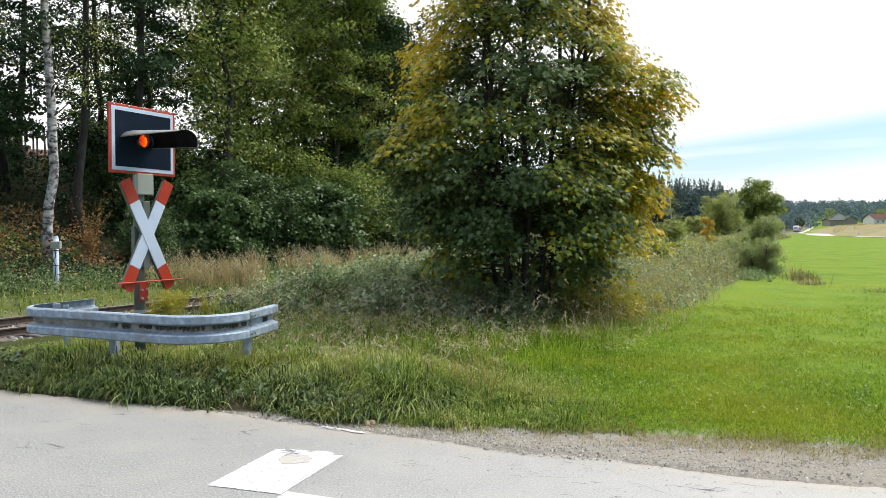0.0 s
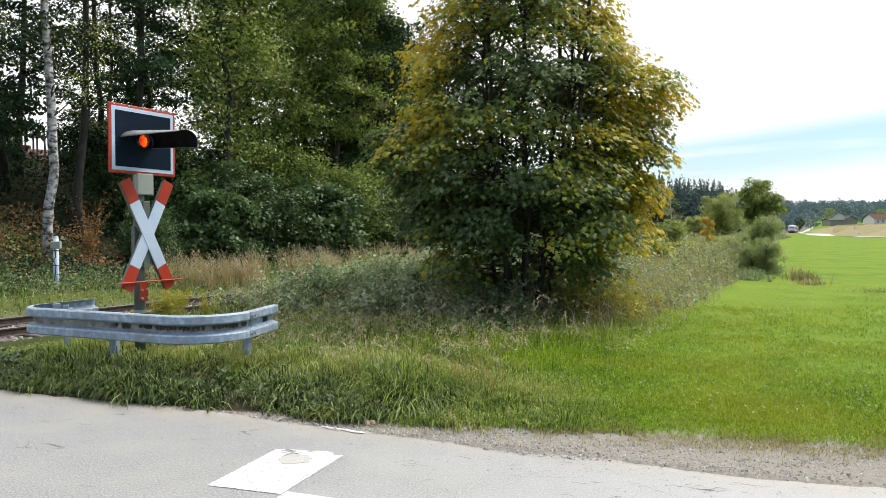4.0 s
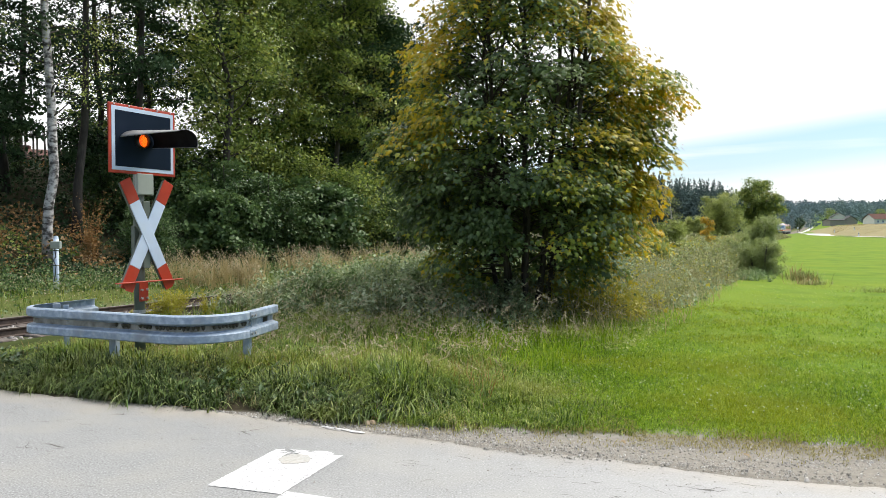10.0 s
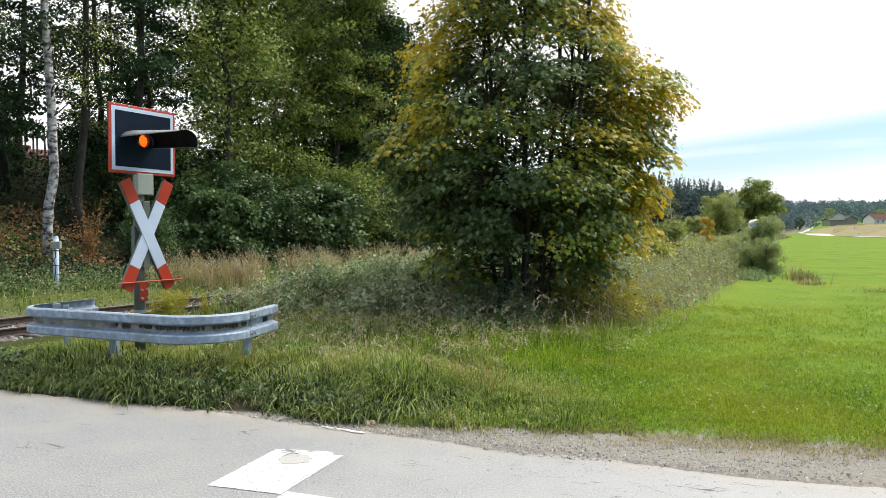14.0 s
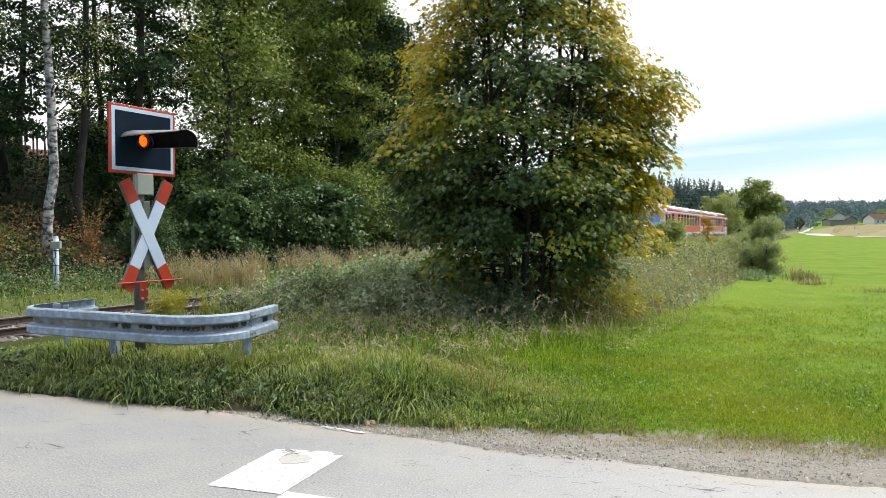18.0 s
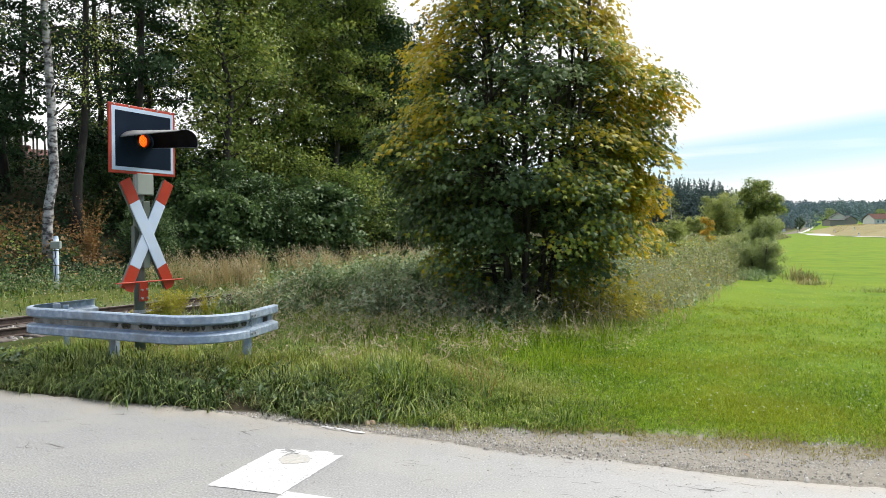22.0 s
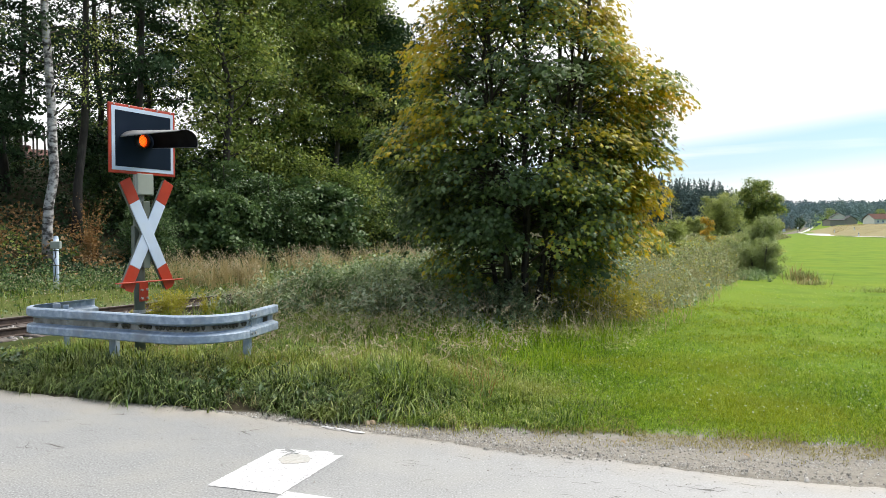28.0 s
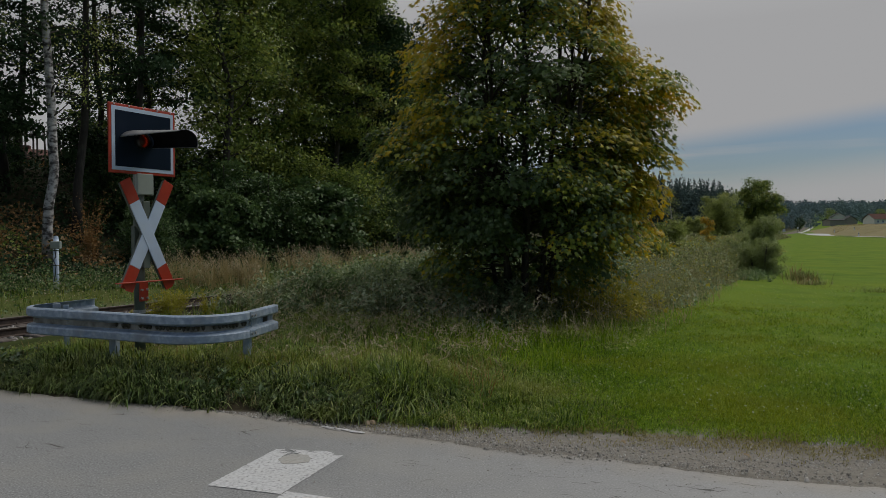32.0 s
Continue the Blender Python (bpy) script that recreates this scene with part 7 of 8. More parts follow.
        if y0 > 6:
            k &= rng.uniform(0, 1, n) < smooth01(8.0, 10.5, yy)
        xx, yy = xx[k], yy[k]
        cl = np.array([noise.noise(Vector((a * 0.9, b * 0.9, 6.2))) for a, b in zip(xx, yy)])
        base = np.stack([xx, yy, ground_z(xx, yy) - 0.01], 1)
        chunks.append(blades(rng, base, hh * np.clip(0.8 + 0.8 * cl, 0.3, 1.7) * rng.uniform(0.5, 1.4, len(xx)) * (1 - 0.55 * smooth01(11, 19, yy)), np.full(len(xx), wd) * rng.uniform(0.6, 1.4, len(xx)), rng.uniform(0.5, 1.5, len(xx))))
    v, f = join_np(chunks)
    tagged(put("meadow_grass", mesh_np("meadow_grass", v, f), M_MEADOW), "short bright green meadow grass", "grass", kind="stuff")
    # small pale leaves added to stand in for glints on the grass
    n = 2600
    yy = rng.uniform(6.0, 20, n)
    xx = rng.uniform(-0.05, 0.64, n) * yy
    k = (xx * N.x + yy * N.y < 3.0) & (xx * Q.x + yy * Q.y > 6.6)
    xx, yy = xx[k], yy[k]
    cen = np.stack([xx, yy, ground_z(xx, yy) + rng.uniform(0.05, 0.10, len(xx))], 1)
    v, f = leaf_cloud(rng, cen, rng.normal(size=cen.shape) * 0.4 + np.array([0, -0.5, 0.8]), rng.uniform(0.014, 0.034, len(xx)))
    tagged(put("clover_leaves", mesh_np("clover_leaves", v, f), leaf_mat("pale_glint_fleck", [(0.22, 0.30, 0.09), (0.42, 0.48, 0.26)])), "pale leaf flecks added as glints in the meadow", "weeds", kind="stuff")
    # rank tufts in the meadow, taller towards the thicket
    n, per = 1100, 30
    yy = rng.uniform(6.6, 15, n)
    xx = rng.uniform(-0.02, 0.62, n) * yy
    dd = xx * N.x + yy * N.y
    k = (dd < 3.4) & (xx * Q.x + yy * Q.y > 6.7) & (rng.uniform(0, 1, n) < 0.25 + 0.75 * smooth01(-0.5, 2.5, dd))
    xx, yy = xx[k], yy[k]
    off = rng.normal(0, 0.05, (len(xx), per, 2))
    bx, by = (xx[:, None] + off[..., 0]).ravel(), (yy[:, None] + off[..., 1]).ravel()
    base = np.stack([bx, by, ground_z(bx, by) - 0.01], 1)
    h = (rng.uniform(0.05, 0.12, (len(xx), 1)) * rng.uniform(0.5, 1.2, (len(xx), per))).ravel()
    v, f = blades(rng, base, h, rng.uniform(0.004, 0.008, len(h)), rng.uniform(0.7, 1.5, len(h)), np.arctan2(off[..., 1], off[..., 0]).ravel())
    tagged(put("meadow_tufts", mesh_np("meadow_tufts", v, f), M_MEADOW), "rank taller tufts in the meadow", "grass", kind="stuff")
    # thin dry fringe where the meadow runs out on the gravel
    n = 17000
    p = rng.uniform(-3.0, 2.4, n)
    q = ROAD_EDGE + np.interp(p, [-2.7, -0.5, 1.5], [0.45, 0.68, 0.80]) + rng.normal(0, 0.17, n)
    x, y = R.x * p + Q.x * q, R.y * p + Q.y * q
    cl = np.array([noise.noise(Vector((a * 3.1, b * 3.1, 1.2))) for a, b in zip(x, y)])
    k = cl > -0.12
    x, y = x[k], y[k]
    base = np.stack([x, y, ground_z(x, y) - 0.005], 1)
    v, f = blades(rng, base, rng.uniform(0.015, 0.055, len(x)), rng.uniform(0.003, 0.006, len(x)), rng.uniform(0.5, 1.5, len(x)))
    tagged(put("fringe_grass", mesh_np("fringe_grass", v, f), leaf_mat("dry_fringe_grass", [(0.13, 0.13, 0.03), (0.27, 0.235, 0.07), (0.42, 0.36, 0.15)])), "thin dry grass creeping over the gravel", "grass", kind="stuff")
    # gravel shoulder
    n = 28000
    p = rng.uniform(-5.2, 2.2, n)
    p = p[rng.uniform(0, 1, n) < np.interp(p, [-5.2, -3.6, -2.2], [0.0, 0.55, 1.0])]
    n = len(p)
    wide = np.interp(p, [-4.2, -2.7, -0.5, 1.5], [0.15, 0.42, 0.85, 1.0])
    q = np.interp(p, [-4.2, -3.0, -1.95, -1.4, -0.6, 0.2, 1.1], [5.53, 5.45, 5.41, 5.28, 5.35, 5.31, 5.43]) - 0.05 + wide * rng.beta(1.35, 1.1, n)
    x, y = R.x * p + Q.x * q, R.y * p + Q.y * q
    z = np.where(q < ROAD_EDGE + 0.02, 0.004, ground_z(x, y) + 0.0)
    z = np.maximum(z, -0.035)
    grain = np.where(rng.uniform(0, 1, n) < 0.012, rng.uniform(0.011, 0.024, n), rng.gamma(1.3, 0.0030, n) + 0.0025)
    v, f = stones(rng, np.stack([x, y, z + 0.25 * grain], 1), grain)
    tagged(put("shoulder_gravel", mesh_np("shoulder_gravel", v, f), M_GRAVEL), "loose pale gravel along the asphalt edge", "gravel", kind="stuff")
    # fallen leaves and a lump of clay on the lane's edge
    brown = material("fallen_leaf", [(0.16, 0.10, 0.045), (0.27, 0.19, 0.09)], scale=12, rough=0.8, lucent=0.1)
    for p, q, sz, tw in ((-5.55, 5.55, 0.13, 0.4), (-2.75, 5.75, 0.09, 1.4), (-3.2, 5.50, 0.07, 2.2), (-2.2, 5.6, 0.06, 0.9), (-4.6, 5.5, 0.09, 2.9), (0.3, 5.75, 0.08, 1.0), (1.9, 6.0, 0.07, 2.0), (-0.6, 5.8, 0.06, 0.2)):
        w = at_road(p, q, 0.015)
        cen = np.array([[0, 0, 0.0]])
        lv, lf = leaf_cloud(np.random.default_rng(int(sz * 1000)), cen, np.array([[0.1, -0.25, 1.0]]), np.array([sz]), MAPLE)
        lv[:, 2] += 0.10 * sz + np.abs(lv[:, 0]) * 0.35
        ob = put("fallen_leaf", mesh_np("fallen_leaf", lv, lf), brown)
        ob.matrix_world = Matrix.Translation(w) @ Matrix.Rotation(tw, 4, "Z")
        tagged(ob, "dry curled brown leaf lying by the verge", "leaf", "fallen leaves")
    cl = Geo()
    rg = np.random.default_rng(3)
    v, f = stones(rg, np.array([[0, 0, 0.016], [0.045, 0.02, 0.012]]), np.array([0.062, 0.05]))
    ob = put("clay_lump", mesh_np("clay_lump", v, f), material("dry_clay", [(0.30, 0.22, 0.14), (0.42, 0.33, 0.22)], scale=14, rough=0.95, bump=0.6))
    ob.matrix_world = Matrix.Translation(at_road(-2.78, 5.64, 0.0))
    tagged(ob, "lump of dry clay on the gravel edge", "clay lump")

# ---- the bank to the right, the distance ----


def spot(px_x, depth):
    """A place on the ground by its sideways slope from the camera and its depth."""
    return px_x * depth, depth


def build_bank_trees():
    rng = np.random.default_rng(61)
    kinds = (
        ("willow_shrub", 0.384, 112, 7.9, [1.4, 2.2, 2.6, 2.5, 1.9, 0.7], M_WILLOW, 0.30, "light green rounded willow beyond the track"),
        ("bank_tree", 0.438, 205, 16.0, [2.5, 5.0, 6.2, 6.0, 4.6, 1.8], M_OAK, 0.75, "dark round-crowned tree on the railway bank"),
        ("willow_shrub", 0.442, 41, 2.8, [0.4, 0.65, 0.8, 0.78, 0.6, 0.22], M_OLIVE, 0.11, "olive green rounded shrub on the bank"),
        ("grey_shrub", 0.412, 37, 1.35, [0.4, 0.5, 0.48, 0.35, 0.18], M_OLIVE, 0.07, "thin grey-green shrub on the bank"),
        ("grey_shrub", 0.440, 26.5, 1.3, [0.50, 0.62, 0.64, 0.58, 0.34], M_OLIVE, 0.07, "brownish shrub at the meadow's edge"),
        ("hazel_shrub", 0.312, 33, 2.0, [0.5, 0.65, 0.65, 0.5, 0.25], M_WILLOW, 0.11, "yellow-green hazel shrub on the bank"),
        ("hazel_shrub", 0.347, 98, 4.3, [1.3, 1.8, 1.7, 1.3, 0.5], M_WILLOW, 0.25, "green hazel shrub beyond the track"),
        ("hazel_shrub", 0.288, 26, 1.2, [0.4, 0.5, 0.45, 0.3, 0.12], M_WILLOW, 0.09, "low yellow-green shrub on the bank"),
    )
    for name, k, depth, h, env, mt, leaf, lab in kinds:
        x, y = spot(k, depth)
        tree_thing(name, on_ground(x, y, 0, 0.05 if h > 5 else 0.14 * h), rng, lab, "", mt, category="shrub" if h < 6 else "tree", height=h, crown_low=0.05, envelope=env, trunk_r=0.04 + h * 0.012,
                   limbs=72, per_cluster=42, spread=0.05 * h if h < 4 else 0.036 * h, leaf=leaf * 0.68, stems=4, splay=0.25, up=0.6, flat=0.95)
    x, y = spot(0.368, 40)
    tree_thing("golden_sapling", on_ground(x, y), rng, "slender sapling with golden yellow leaves", "", M_GOLD, category="sapling", height=2.05, crown_low=0.1,
               envelope=[0.08, 0.14, 0.14, 0.10, 0.04], trunk_r=0.02, limbs=18, per_cluster=9, spread=0.07, leaf=0.10, up=1.2)
    x, y = spot(0.316, 95)
    pale = material("pale_dead_wood", [(0.3, 0.29, 0.27), (0.42, 0.41, 0.38)], scale=6, rough=0.8)
    tree_thing("bare_tree", on_ground(x, y), rng, "half-bare tree with pale twigs", "", M_WILLOW, pale, height=7.0, crown_low=0.3, envelope=[0.4, 1.0, 1.3, 1.1, 0.5], trunk_r=0.10,
               limbs=40, per_cluster=4, spread=0.2, leaf=0.14)
    # dry clumps along the ditch between the two meadows
    for i, (k, dep, r, h, n, mt) in enumerate(((0.491, 23.4, 0.16, 0.85, 30, M_STRAW), (0.503, 22.9, 0.34, 0.6, 260, M_BANKWEED), (0.508, 22.6, 0.30, 0.5, 36, M_RUSTY), (0.492, 23.2, 0.14, 0.95, 14, M_RUSTY), (0.508, 21.6, 0.30, 0.34, 120, M_STRAW), (0.520, 21.4, 0.28, 0.28, 120, M_BANKWEED), (0.482, 24.0, 0.4, 0.28, 120, M_WILLOW), (0.608, 18.8, 0.35, 0.26, 160, M_WILLOW), (0.56, 20.5, 0.6, 0.10, 70, M_BANKWEED), (0.58, 19.6, 0.6, 0.09, 70, M_MEADOW))):
        x, y = spot(k, dep)
        px, py = x + rng.normal(0, r * 0.8, n), y + rng.normal(0, r * 0.5, n)
        base = np.stack([px, py, ground_z(px, py) - 0.02], 1)
        v, f = blades(rng, base, h * rng.uniform(0.25, 0.8, n), rng.uniform(0.010, 0.020, n), rng.uniform(0.2, 1.0, n))
        tagged(put("ditch_tuft", mesh_np("ditch_tuft", v, f), mt), "tuft of rough dry grass along the ditch", "grass tuft", "tufts along the ditch", "stuff")


def conifer(rng, base, h, r, n=210, leaf=1.7):
    """A ragged spruce: sprays thinning out to the top, drooping outwards."""
    u = rng.uniform(0.03, 1.0, n)
    a = rng.uniform(0, 2 * math.pi, n)
    tier = 0.75 + 0.25 * np.sin(u * 42 + rng.uniform(0, 6))
    rr = r * (1 - u) ** 0.75 * tier * rng.uniform(0.35, 1.0, n) ** 0.5
    c = np.stack([base[0] + rr * np.cos(a), base[1] + rr * np.sin(a), base[2] + h * u], 1)
    nrm = np.stack([np.cos(a) * 0.8, np.sin(a) * 0.8, np.full(n, 0.7)], 1) + rng.normal(0, 0.35, (n, 3))
    return leaf_cloud(rng, c, nrm, leaf * (1.05 - 0.75 * u) * rng.uniform(0.7, 1.3, n))


def far_crowns(rng, pts, h, leaf, n):
    chunks = []
    for x, y, z in pts:
        hh = h * rng.uniform(0.7, 1.2)
        c = rng.normal(size=(n, 3))
        c = c / np.linalg.norm(c, axis=1, keepdims=True) * rng.uniform(0.6, 1.05, (n, 1)) * np.array([hh * 0.36, hh * 0.36, hh * 0.45])
        lump = 1 + 0.22 * np.sin(c[:, :1] * 9 / hh + x) * np.cos(c[:, 2:] * 11 / hh + y)
        c = c * lump + np.array([x, y, z + hh * 0.5])
        chunks.append(leaf_cloud(rng, c, rng.normal(size=(n, 3)) + np.array([0, -0.3, 0.6]), leaf * rng.uniform(0.6, 1.3, n)))
    return join_np(chunks)


def build_distance():
    rng = np.random.default_rng(71)
    # spruce wood on the rise
    chunks = []
    for i in range(820):
        y = rng.uniform(318, 400)
        x = y * rng.uniform(0.02, 0.418)
        h = rng.uniform(19, 26) * (1.0 - 0.25 * smooth01(0.375, 0.425, x / y))
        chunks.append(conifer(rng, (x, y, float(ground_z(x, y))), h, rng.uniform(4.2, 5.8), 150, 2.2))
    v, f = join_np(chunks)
    tagged(put("spruce_wood", mesh_np("spruce_wood", v, f), M_SPRUCE), "dark spruce wood on a rise, haze put into its needle colour", "far woods", kind="stuff")
    # wooded ridge on the horizon
    pts = []
    for i in range(900):
        y = rng.uniform(720, 1000)
        x = y * rng.uniform(0.30, 0.80)
        pts.append((x, y, float(ground_z(x, y)) - 1))
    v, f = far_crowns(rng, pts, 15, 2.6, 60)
    tagged(put("ridge_wood", mesh_np("ridge_wood", v, f), M_FARLEAF), "wooded ridge on the horizon, haze put into its bluish leaves", "far woods", kind="stuff")
    pts = []
    for i in range(46):
        y = rng.uniform(470, 620)
        x = y * rng.uniform(0.43, 0.66)
        pts.append((x, y, float(ground_z(x, y)) - 0.5))
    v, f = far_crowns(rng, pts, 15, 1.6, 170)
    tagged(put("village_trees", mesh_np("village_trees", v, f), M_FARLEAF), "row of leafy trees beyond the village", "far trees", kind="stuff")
    for k, dep, h, mt in ((0.540, 430, 11.0, M_OAK), (0.4665, 260, 6.5, M_WILLOW), (0.497, 430, 9.0, M_DARKLEAF), (0.61, 440, 9.0, M_OAK)):
        x, y = spot(k, dep)
        t = thing("field_tree", on_ground(x, y), "leafy tree by the far road", "tree", "trees by the far road")
        part("trunk", Geo().tube([(0, 0, -0.3), (0, 0, h * 0.5)], [0.25, 0.15], 7), M_BARK, t)
        v, f = far_crowns(rng, [(0, 0, h * 0.06)], h, 0.55, 1100)
        part("crown", mesh_np("crown", v, f), mt, t)
    # far road with its white guide posts
    g = Geo()
    pts = []
    for (x0, y0), (x1, y1) in zip(FAR_ROAD, FAR_ROAD[1:]):
        for k in range(8):
            pts.append(Vector((x0 + (x1 - x0) * k / 8, y0 + (y1 - y0) * k / 8, 0)))
    left, right = [], []
    for i, p in enumerate(pts):
        a = (pts[min(i + 1, len(pts) - 1)] - pts[max(i - 1, 0)]).normalized()
        nrm = Vector((a.y, -a.x, 0))
        half = float(np.interp(p.y, [150, 210, 260, 400], [3.0, 3.0, 3.4, 3.6]))
        l_, r_ = p - nrm * half, p + nrm * half
        zz = max(float(ground_z(l_.x, l_.y)), float(ground_z(r_.x, r_.y)), float(ground_z(p.x, p.y))) + 0.08 + float(np.interp(p.y, [200, 280], [0, 0.2]))
        left.append((l_.x, l_.y, zz))
        right.append((r_.x, r_.y, zz))
    g.loft([left, right], closed=False)
    tagged(put("far_road", g, material("pale_road", [(0.42, 0.42, 0.41), (0.5, 0.5, 0.49)], scale=0.5, rough=0.9, bump=0.1)), "pale road running past the village", "road", kind="structure")
    first = None
    for x, y in ((102.5, 163), (114.0, 199), (121.0, 222), (136.0, 262), (98.5, 170), (152, 300), (167, 315)):
        if first is None:
            first = thing("guide_post", on_ground(x, y), "white roadside guide post with black band", "guide post", "posts of the far road")
            part("post", Geo().box((0, 0, 0.5), (0.16, 0.16, 1.1), 0.03), M_WHITESIGN, first)
            part("black_band", Geo().box((0, 0, 0.85), (0.165, 0.165, 0.18), 0.01), M_HOOD, first)
        else:
            copy_thing(first, on_ground(x, y))
    for k, dep, w, hh, zz in ((0.475, 300, 1.1, 1.1, 1.2), (0.494, 330, 0.7, 0.9, 2.0), (0.468, 285, 0.8, 0.8, 1.0), (0.512, 340, 0.7, 0.7, 1.6)):
        x, y = spot(k, dep)
        sg = thing("road_sign", on_ground(x, y), "small white sign on a grey post by the far road", "road sign", "signs of the far road")
        part("post", Geo().tube([(0, 0, -0.2), (0, 0, zz + hh / 2)], 0.06, 6), M_GREYPOST, sg)
        part("plate", Geo().box((0, -0.08, zz + hh / 2), (w, 0.05, hh), 0.02), M_TRAINWHITE, sg)
    # dry stubble bank beyond the far road
    n = 22000
    yy = rng.uniform(120, 330, n)
    line = np.interp(yy, [p[1] for p in FAR_ROAD], [p[0] for p in FAR_ROAD])
    xx = line + 3.0 + rng.exponential(8, n)
    base = np.stack([xx, yy, ground_z(xx, yy) - 0.05], 1)
    v, f = blades(rng, base, rng.uniform(0.05, 0.12, n), rng.uniform(0.06, 0.15, n), rng.uniform(0.2, 0.8, n))
    tagged(put("stubble_bank", mesh_np("stubble_bank", v, f), M_STRAW), "dry beige grass bank beyond the road", "grass", kind="stuff")


def build_house(name, x, y, turn, w, l, wall_h, roof_h, wall_mat, roof_mat, label, windows):
    t = thing(name, on_ground(x, y, turn), label, "house", "houses of the village")
    part("wall", Geo().box((0, 0, wall_h / 2 - 0.3), (l, w, wall_h + 0.6)), wall_mat, t)
    part("gable", Geo().loft([[(-l / 2, -w / 2, wall_h), (-l / 2, w / 2, wall_h), (-l / 2, 0, wall_h + roof_h)], [(l / 2, -w / 2, wall_h), (l / 2, w / 2, wall_h), (l / 2, 0, wall_h + roof_h)]]), wall_mat, t)
    o = 0.5
    for sy in (-1, 1):
        k = roof_h / (w / 2)
        g = Geo()
        a = [(-l / 2 - o, sy * (w / 2 + o), wall_h - o * k + 0.12), (l / 2 + o, sy * (w / 2 + o), wall_h - o * k + 0.12), (l / 2 + o, 0, wall_h + roof_h + 0.12), (-l / 2 - o, 0, wall_h + roof_h + 0.12)]
        g.loft([a, [(p[0], p[1], p[2] + 0.18) for p in a]])
        part("roof", g, roof_mat, t)
    for (wx, wz) in windows:
        win = part("window", Geo().box((wx, -w / 2 - 0.02, wz), (1.1, 0.08, 1.3), 0.02), M_WHITESIGN, t)
        part("pane", Geo().box((wx, -w / 2 - 0.07, wz), (0.9, 0.02, 1.1)), M_GLASS, win)
    if windows:
        part("chimney", Geo().box((l * 0.2, w * 0.12, wall_h + roof_h), (0.6, 0.6, 1.4), 0.03), roof_mat, t)
    return t


def build_village():
    plaster = material("white_plaster", [(0.55, 0.54, 0.52), (0.64, 0.63, 0.61)], scale=0.8, rough=0.9, bump=0.1)
    tiles = material("brown_red_tiles", [(0.08, 0.045, 0.036), (0.13, 0.07, 0.055)], scale=3, rough=0.95, bump=0.4, spec=0.1)
    planks = material("grey_planks", [(0.2, 0.18, 0.16), (0.32, 0.3, 0.27)], scale=2, rough=0.9, bump=0.2, stretch=(4, 4, 0.4))
    sheet = material("grey_roof_sheet", [(0.06, 0.06, 0.062), (0.10, 0.10, 0.10)], scale=1, rough=0.95, spec=0.1)
    build_house("barn", 208, 382, 0.25, 5, 9.5, 2.2, 0.6, planks, sheet, "long low weathered plank barn", [])
    build_house("shed", 220, 389, 1.3, 6, 6, 2.4, 2.2, planks, sheet, "gabled grey wooden shed", [])
    build_house("farmhouse", 238, 392, 0.1, 9, 12, 3.0, 2.6, plaster, tiles, "white farmhouse with brown-red tiled roof", [(-4, 1.6), (-1, 1.6), (3, 1.6)])
    build_house("farmhouse", 261, 405, 0.2, 10, 16, 3.4, 3.2, plaster, tiles, "long white farmhouse with tiled roof", [(-6, 1.8), (-3, 1.8), (1, 1.8), (5, 1.8)])
    build_house("farmhouse", 230, 418, 1.2, 8, 9, 3.8, 2.4, plaster, sheet, "white house with grey gable roof", [(-2, 1.8), (2, 1.8)])
    orange = material("orange_plaster", [(0.5, 0.24, 0.08), (0.58, 0.3, 0.1)], scale=0.7, rough=0.9)
    build_house("hillside_house", -40.6, 66.0, 0.3, 6, 10, 2.2, 1.0, orange, tiles, "orange house behind the trees on the hill", [(-3, 1.6), (2, 1.6)])


def build_fence():
    old = material("old_fence_wood", [(0.05, 0.045, 0.04), (0.10, 0.09, 0.08), (0.15, 0.14, 0.125)], scale=4, rough=0.9, bump=0.4, stretch=(3, 3, 0.4), random_mix=0.4)
    a = at_track(36.0, 19.0)
    z0 = float(ground_z(a.x, a.y))
    f = thing("wooden_fence", Matrix.Translation((a.x, a.y, z0)) @ Matrix.Rotation(math.atan2(U.y, U.x), 4, "Z"), "tall weathered slatted fence on top of the wooded bank", "fence")
    rng = np.random.default_rng(81)
    for k in range(4):
        part("fence_post", Geo().box((k * 2.6, 0.06, 1.0), (0.14, 0.12, 2.5), 0.01), old, f)
    for z in (0.7, 1.75):
        part("rail", Geo().box((4.0, 0.0, z), (8.2, 0.06, 0.10), 0.008), old, f)
    slat = Geo().box((0, 0, 0), (0.10, 0.025, 2.0), 0.005).mesh("slat")
    slat.materials.append(old)
    for k in range(40):
        if rng.uniform() < 0.18:
            continue
        o = new("slat", slat)
        o.parent = f
        o.matrix_basis = pose(0.1 + k * 0.205, -0.05, 1.12 + rng.normal(0, 0.04), 0, rng.normal(0, 2.0), 0)


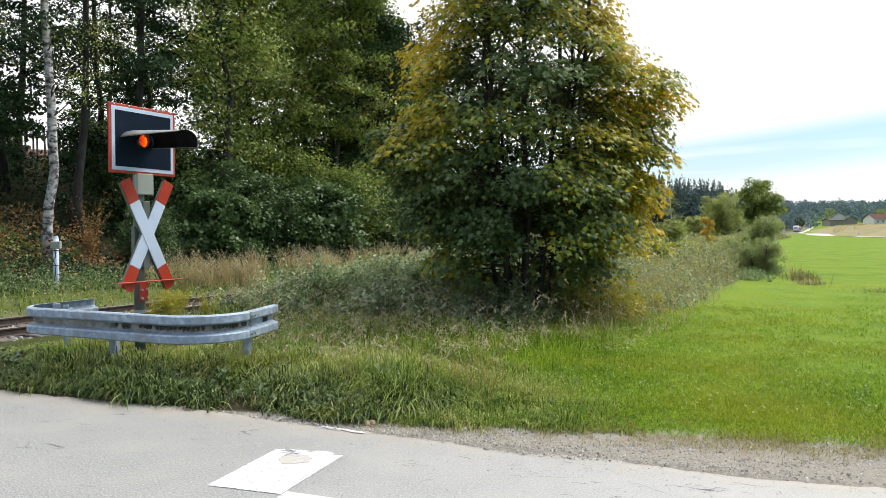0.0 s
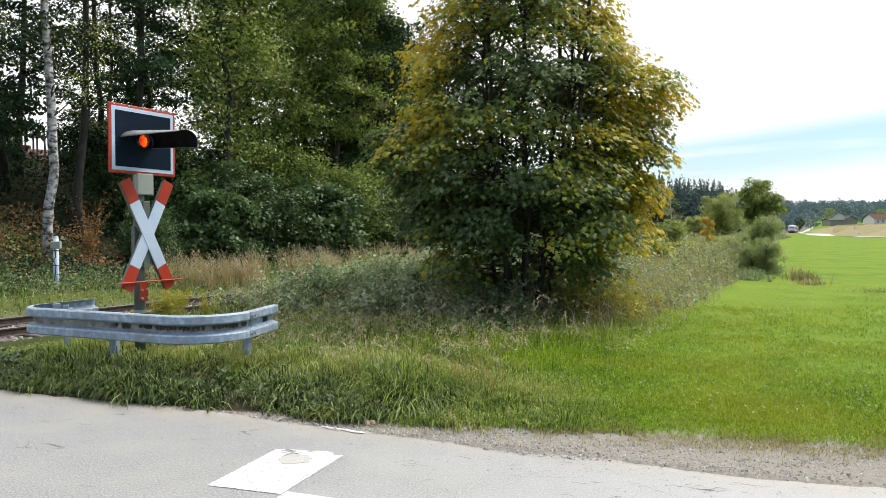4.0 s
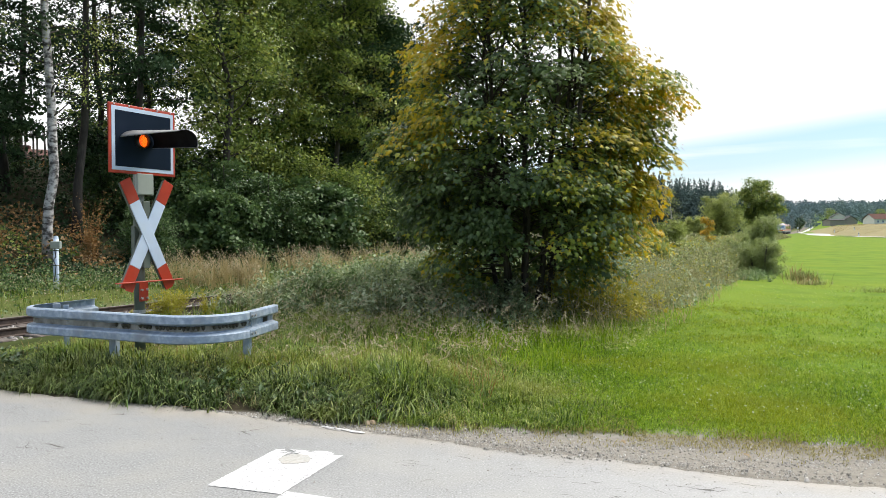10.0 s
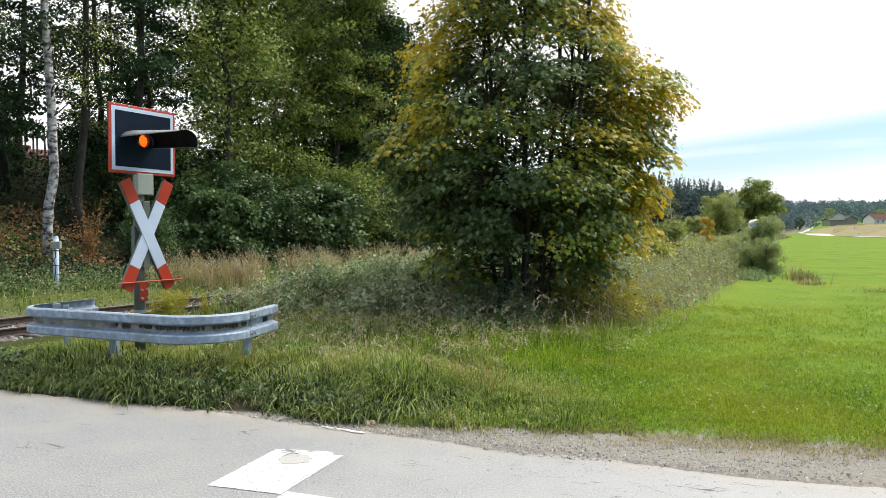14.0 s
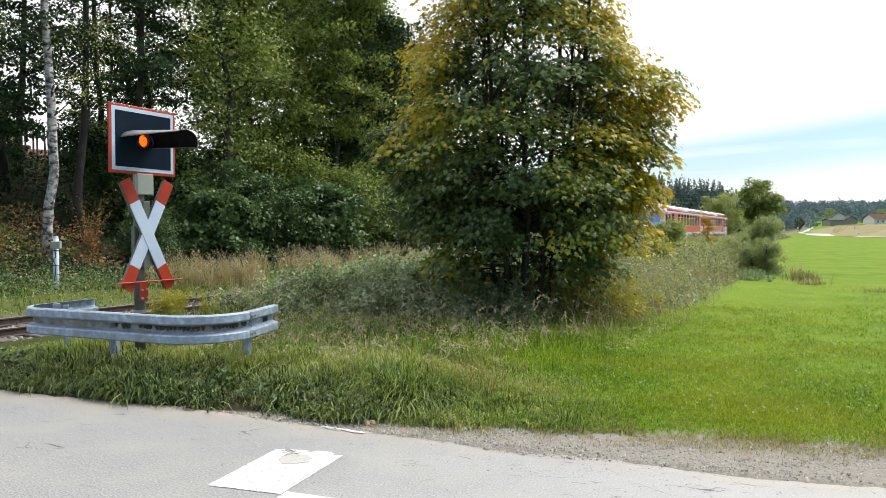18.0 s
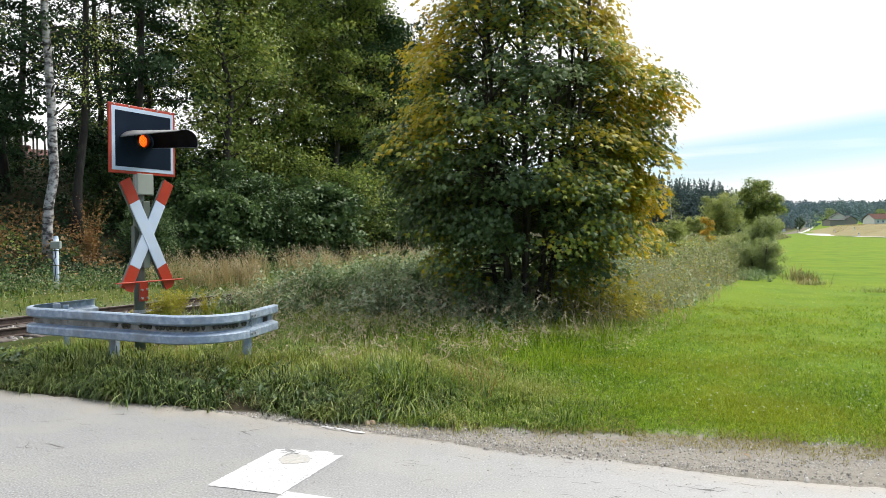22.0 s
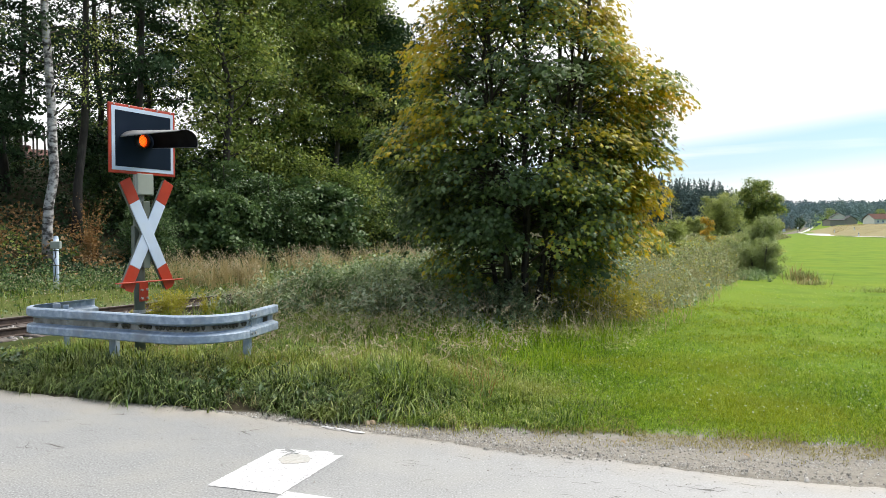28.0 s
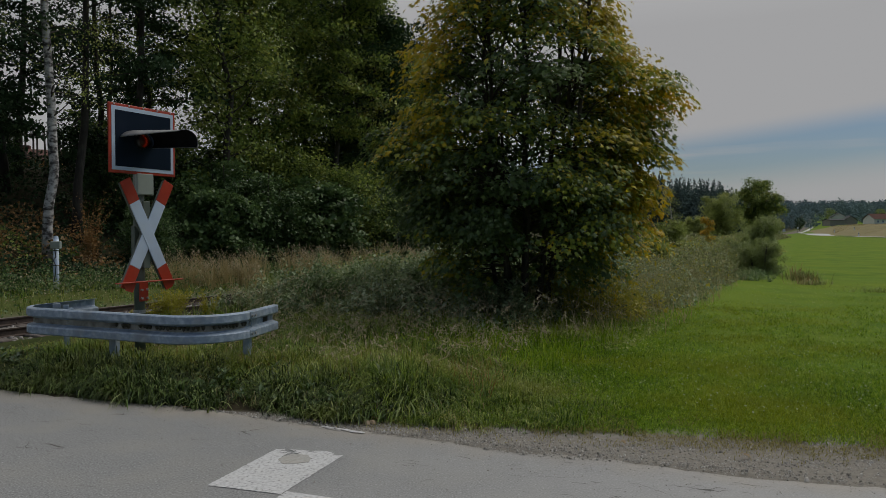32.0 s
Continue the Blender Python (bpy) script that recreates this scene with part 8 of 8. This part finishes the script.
def motions():
    """The railcar passes, the lamp's drum turns, the maple's boughs stir."""
    turn = math.degrees(math.atan2(-U.y, -U.x))
    times = [k * 0.5 for k in range(65)]

    def place(t, behind, flip):
        p = at_track(TRACK, train_place(t, behind), RAIL_TOP)
        return pose(p.x, p.y, p.z, 0, 0, turn + (180 if flip else 0))

    walk(CARS[0], [(t, place(t, 0.0, False)) for t in times])
    walk(CARS[1], [(t, place(t, 44.4, True)) for t in times])
    # the lamp's drum: one turn a flash, quick to the bright side, slow back to the dark one; it comes to rest dark
    period, edge, aim = 1.0103, 20.45, -39.0
    lx, ly, lz = LAMP
    ts, turns = [], []
    for n in range(-21, 10):
        for dt, a in ((-0.012, 200), (0.008, 280), (0.028, 345), (0.06, 352), (0.45, 366), (0.58, 385), (0.66, 425), (0.74, 452), (0.86, 466), (0.965, 478)):
            ts.append(edge + n * period + dt)
            turns.append(aim + 360 * (n + 21) + a)
    rest = turns[-1] + 60
    rows = [(0.0, pose(lx, ly, lz, 0, 0, float(np.interp(0.0, ts, turns))))]
    rows += [(t, pose(lx, ly, lz, 0, 0, a)) for t, a in zip(ts, turns) if t > 0.01]
    rows += [(30.8, pose(lx, ly, lz, 0, 0, rest)), (32.0, pose(lx, ly, lz, 0, 0, rest))]
    walk(DRUM, rows)
    for b, hinge, k in BOUGHS:
        rows = []
        for i in range(41):
            t = i * 0.8
            gust = 0.55 + 0.45 * math.sin(0.31 * t + 0.2 * k)
            rows.append((t, pose(hinge.x, hinge.y, hinge.z, 0.55 * gust * math.sin(1.9 * t + k * 1.3), 0.7 * gust * math.sin(1.5 * t + k * 2.1), 0.6 * gust * math.sin(1.2 * t + k))))
        walk(b, rows)


build_ground()
build_road()
build_markings()
build_grit()
build_track()
SIGNAL, LAMP = build_signal()
DRUM = build_drum(SIGNAL, LAMP)
build_crossbuck(SIGNAL)
build_guard_rail()
build_marker_post()
CARS = build_train()
build_maple()
build_forest()
build_undergrowth()
build_verge()
build_bank_trees()
build_distance()
build_village()
build_fence()
motions()
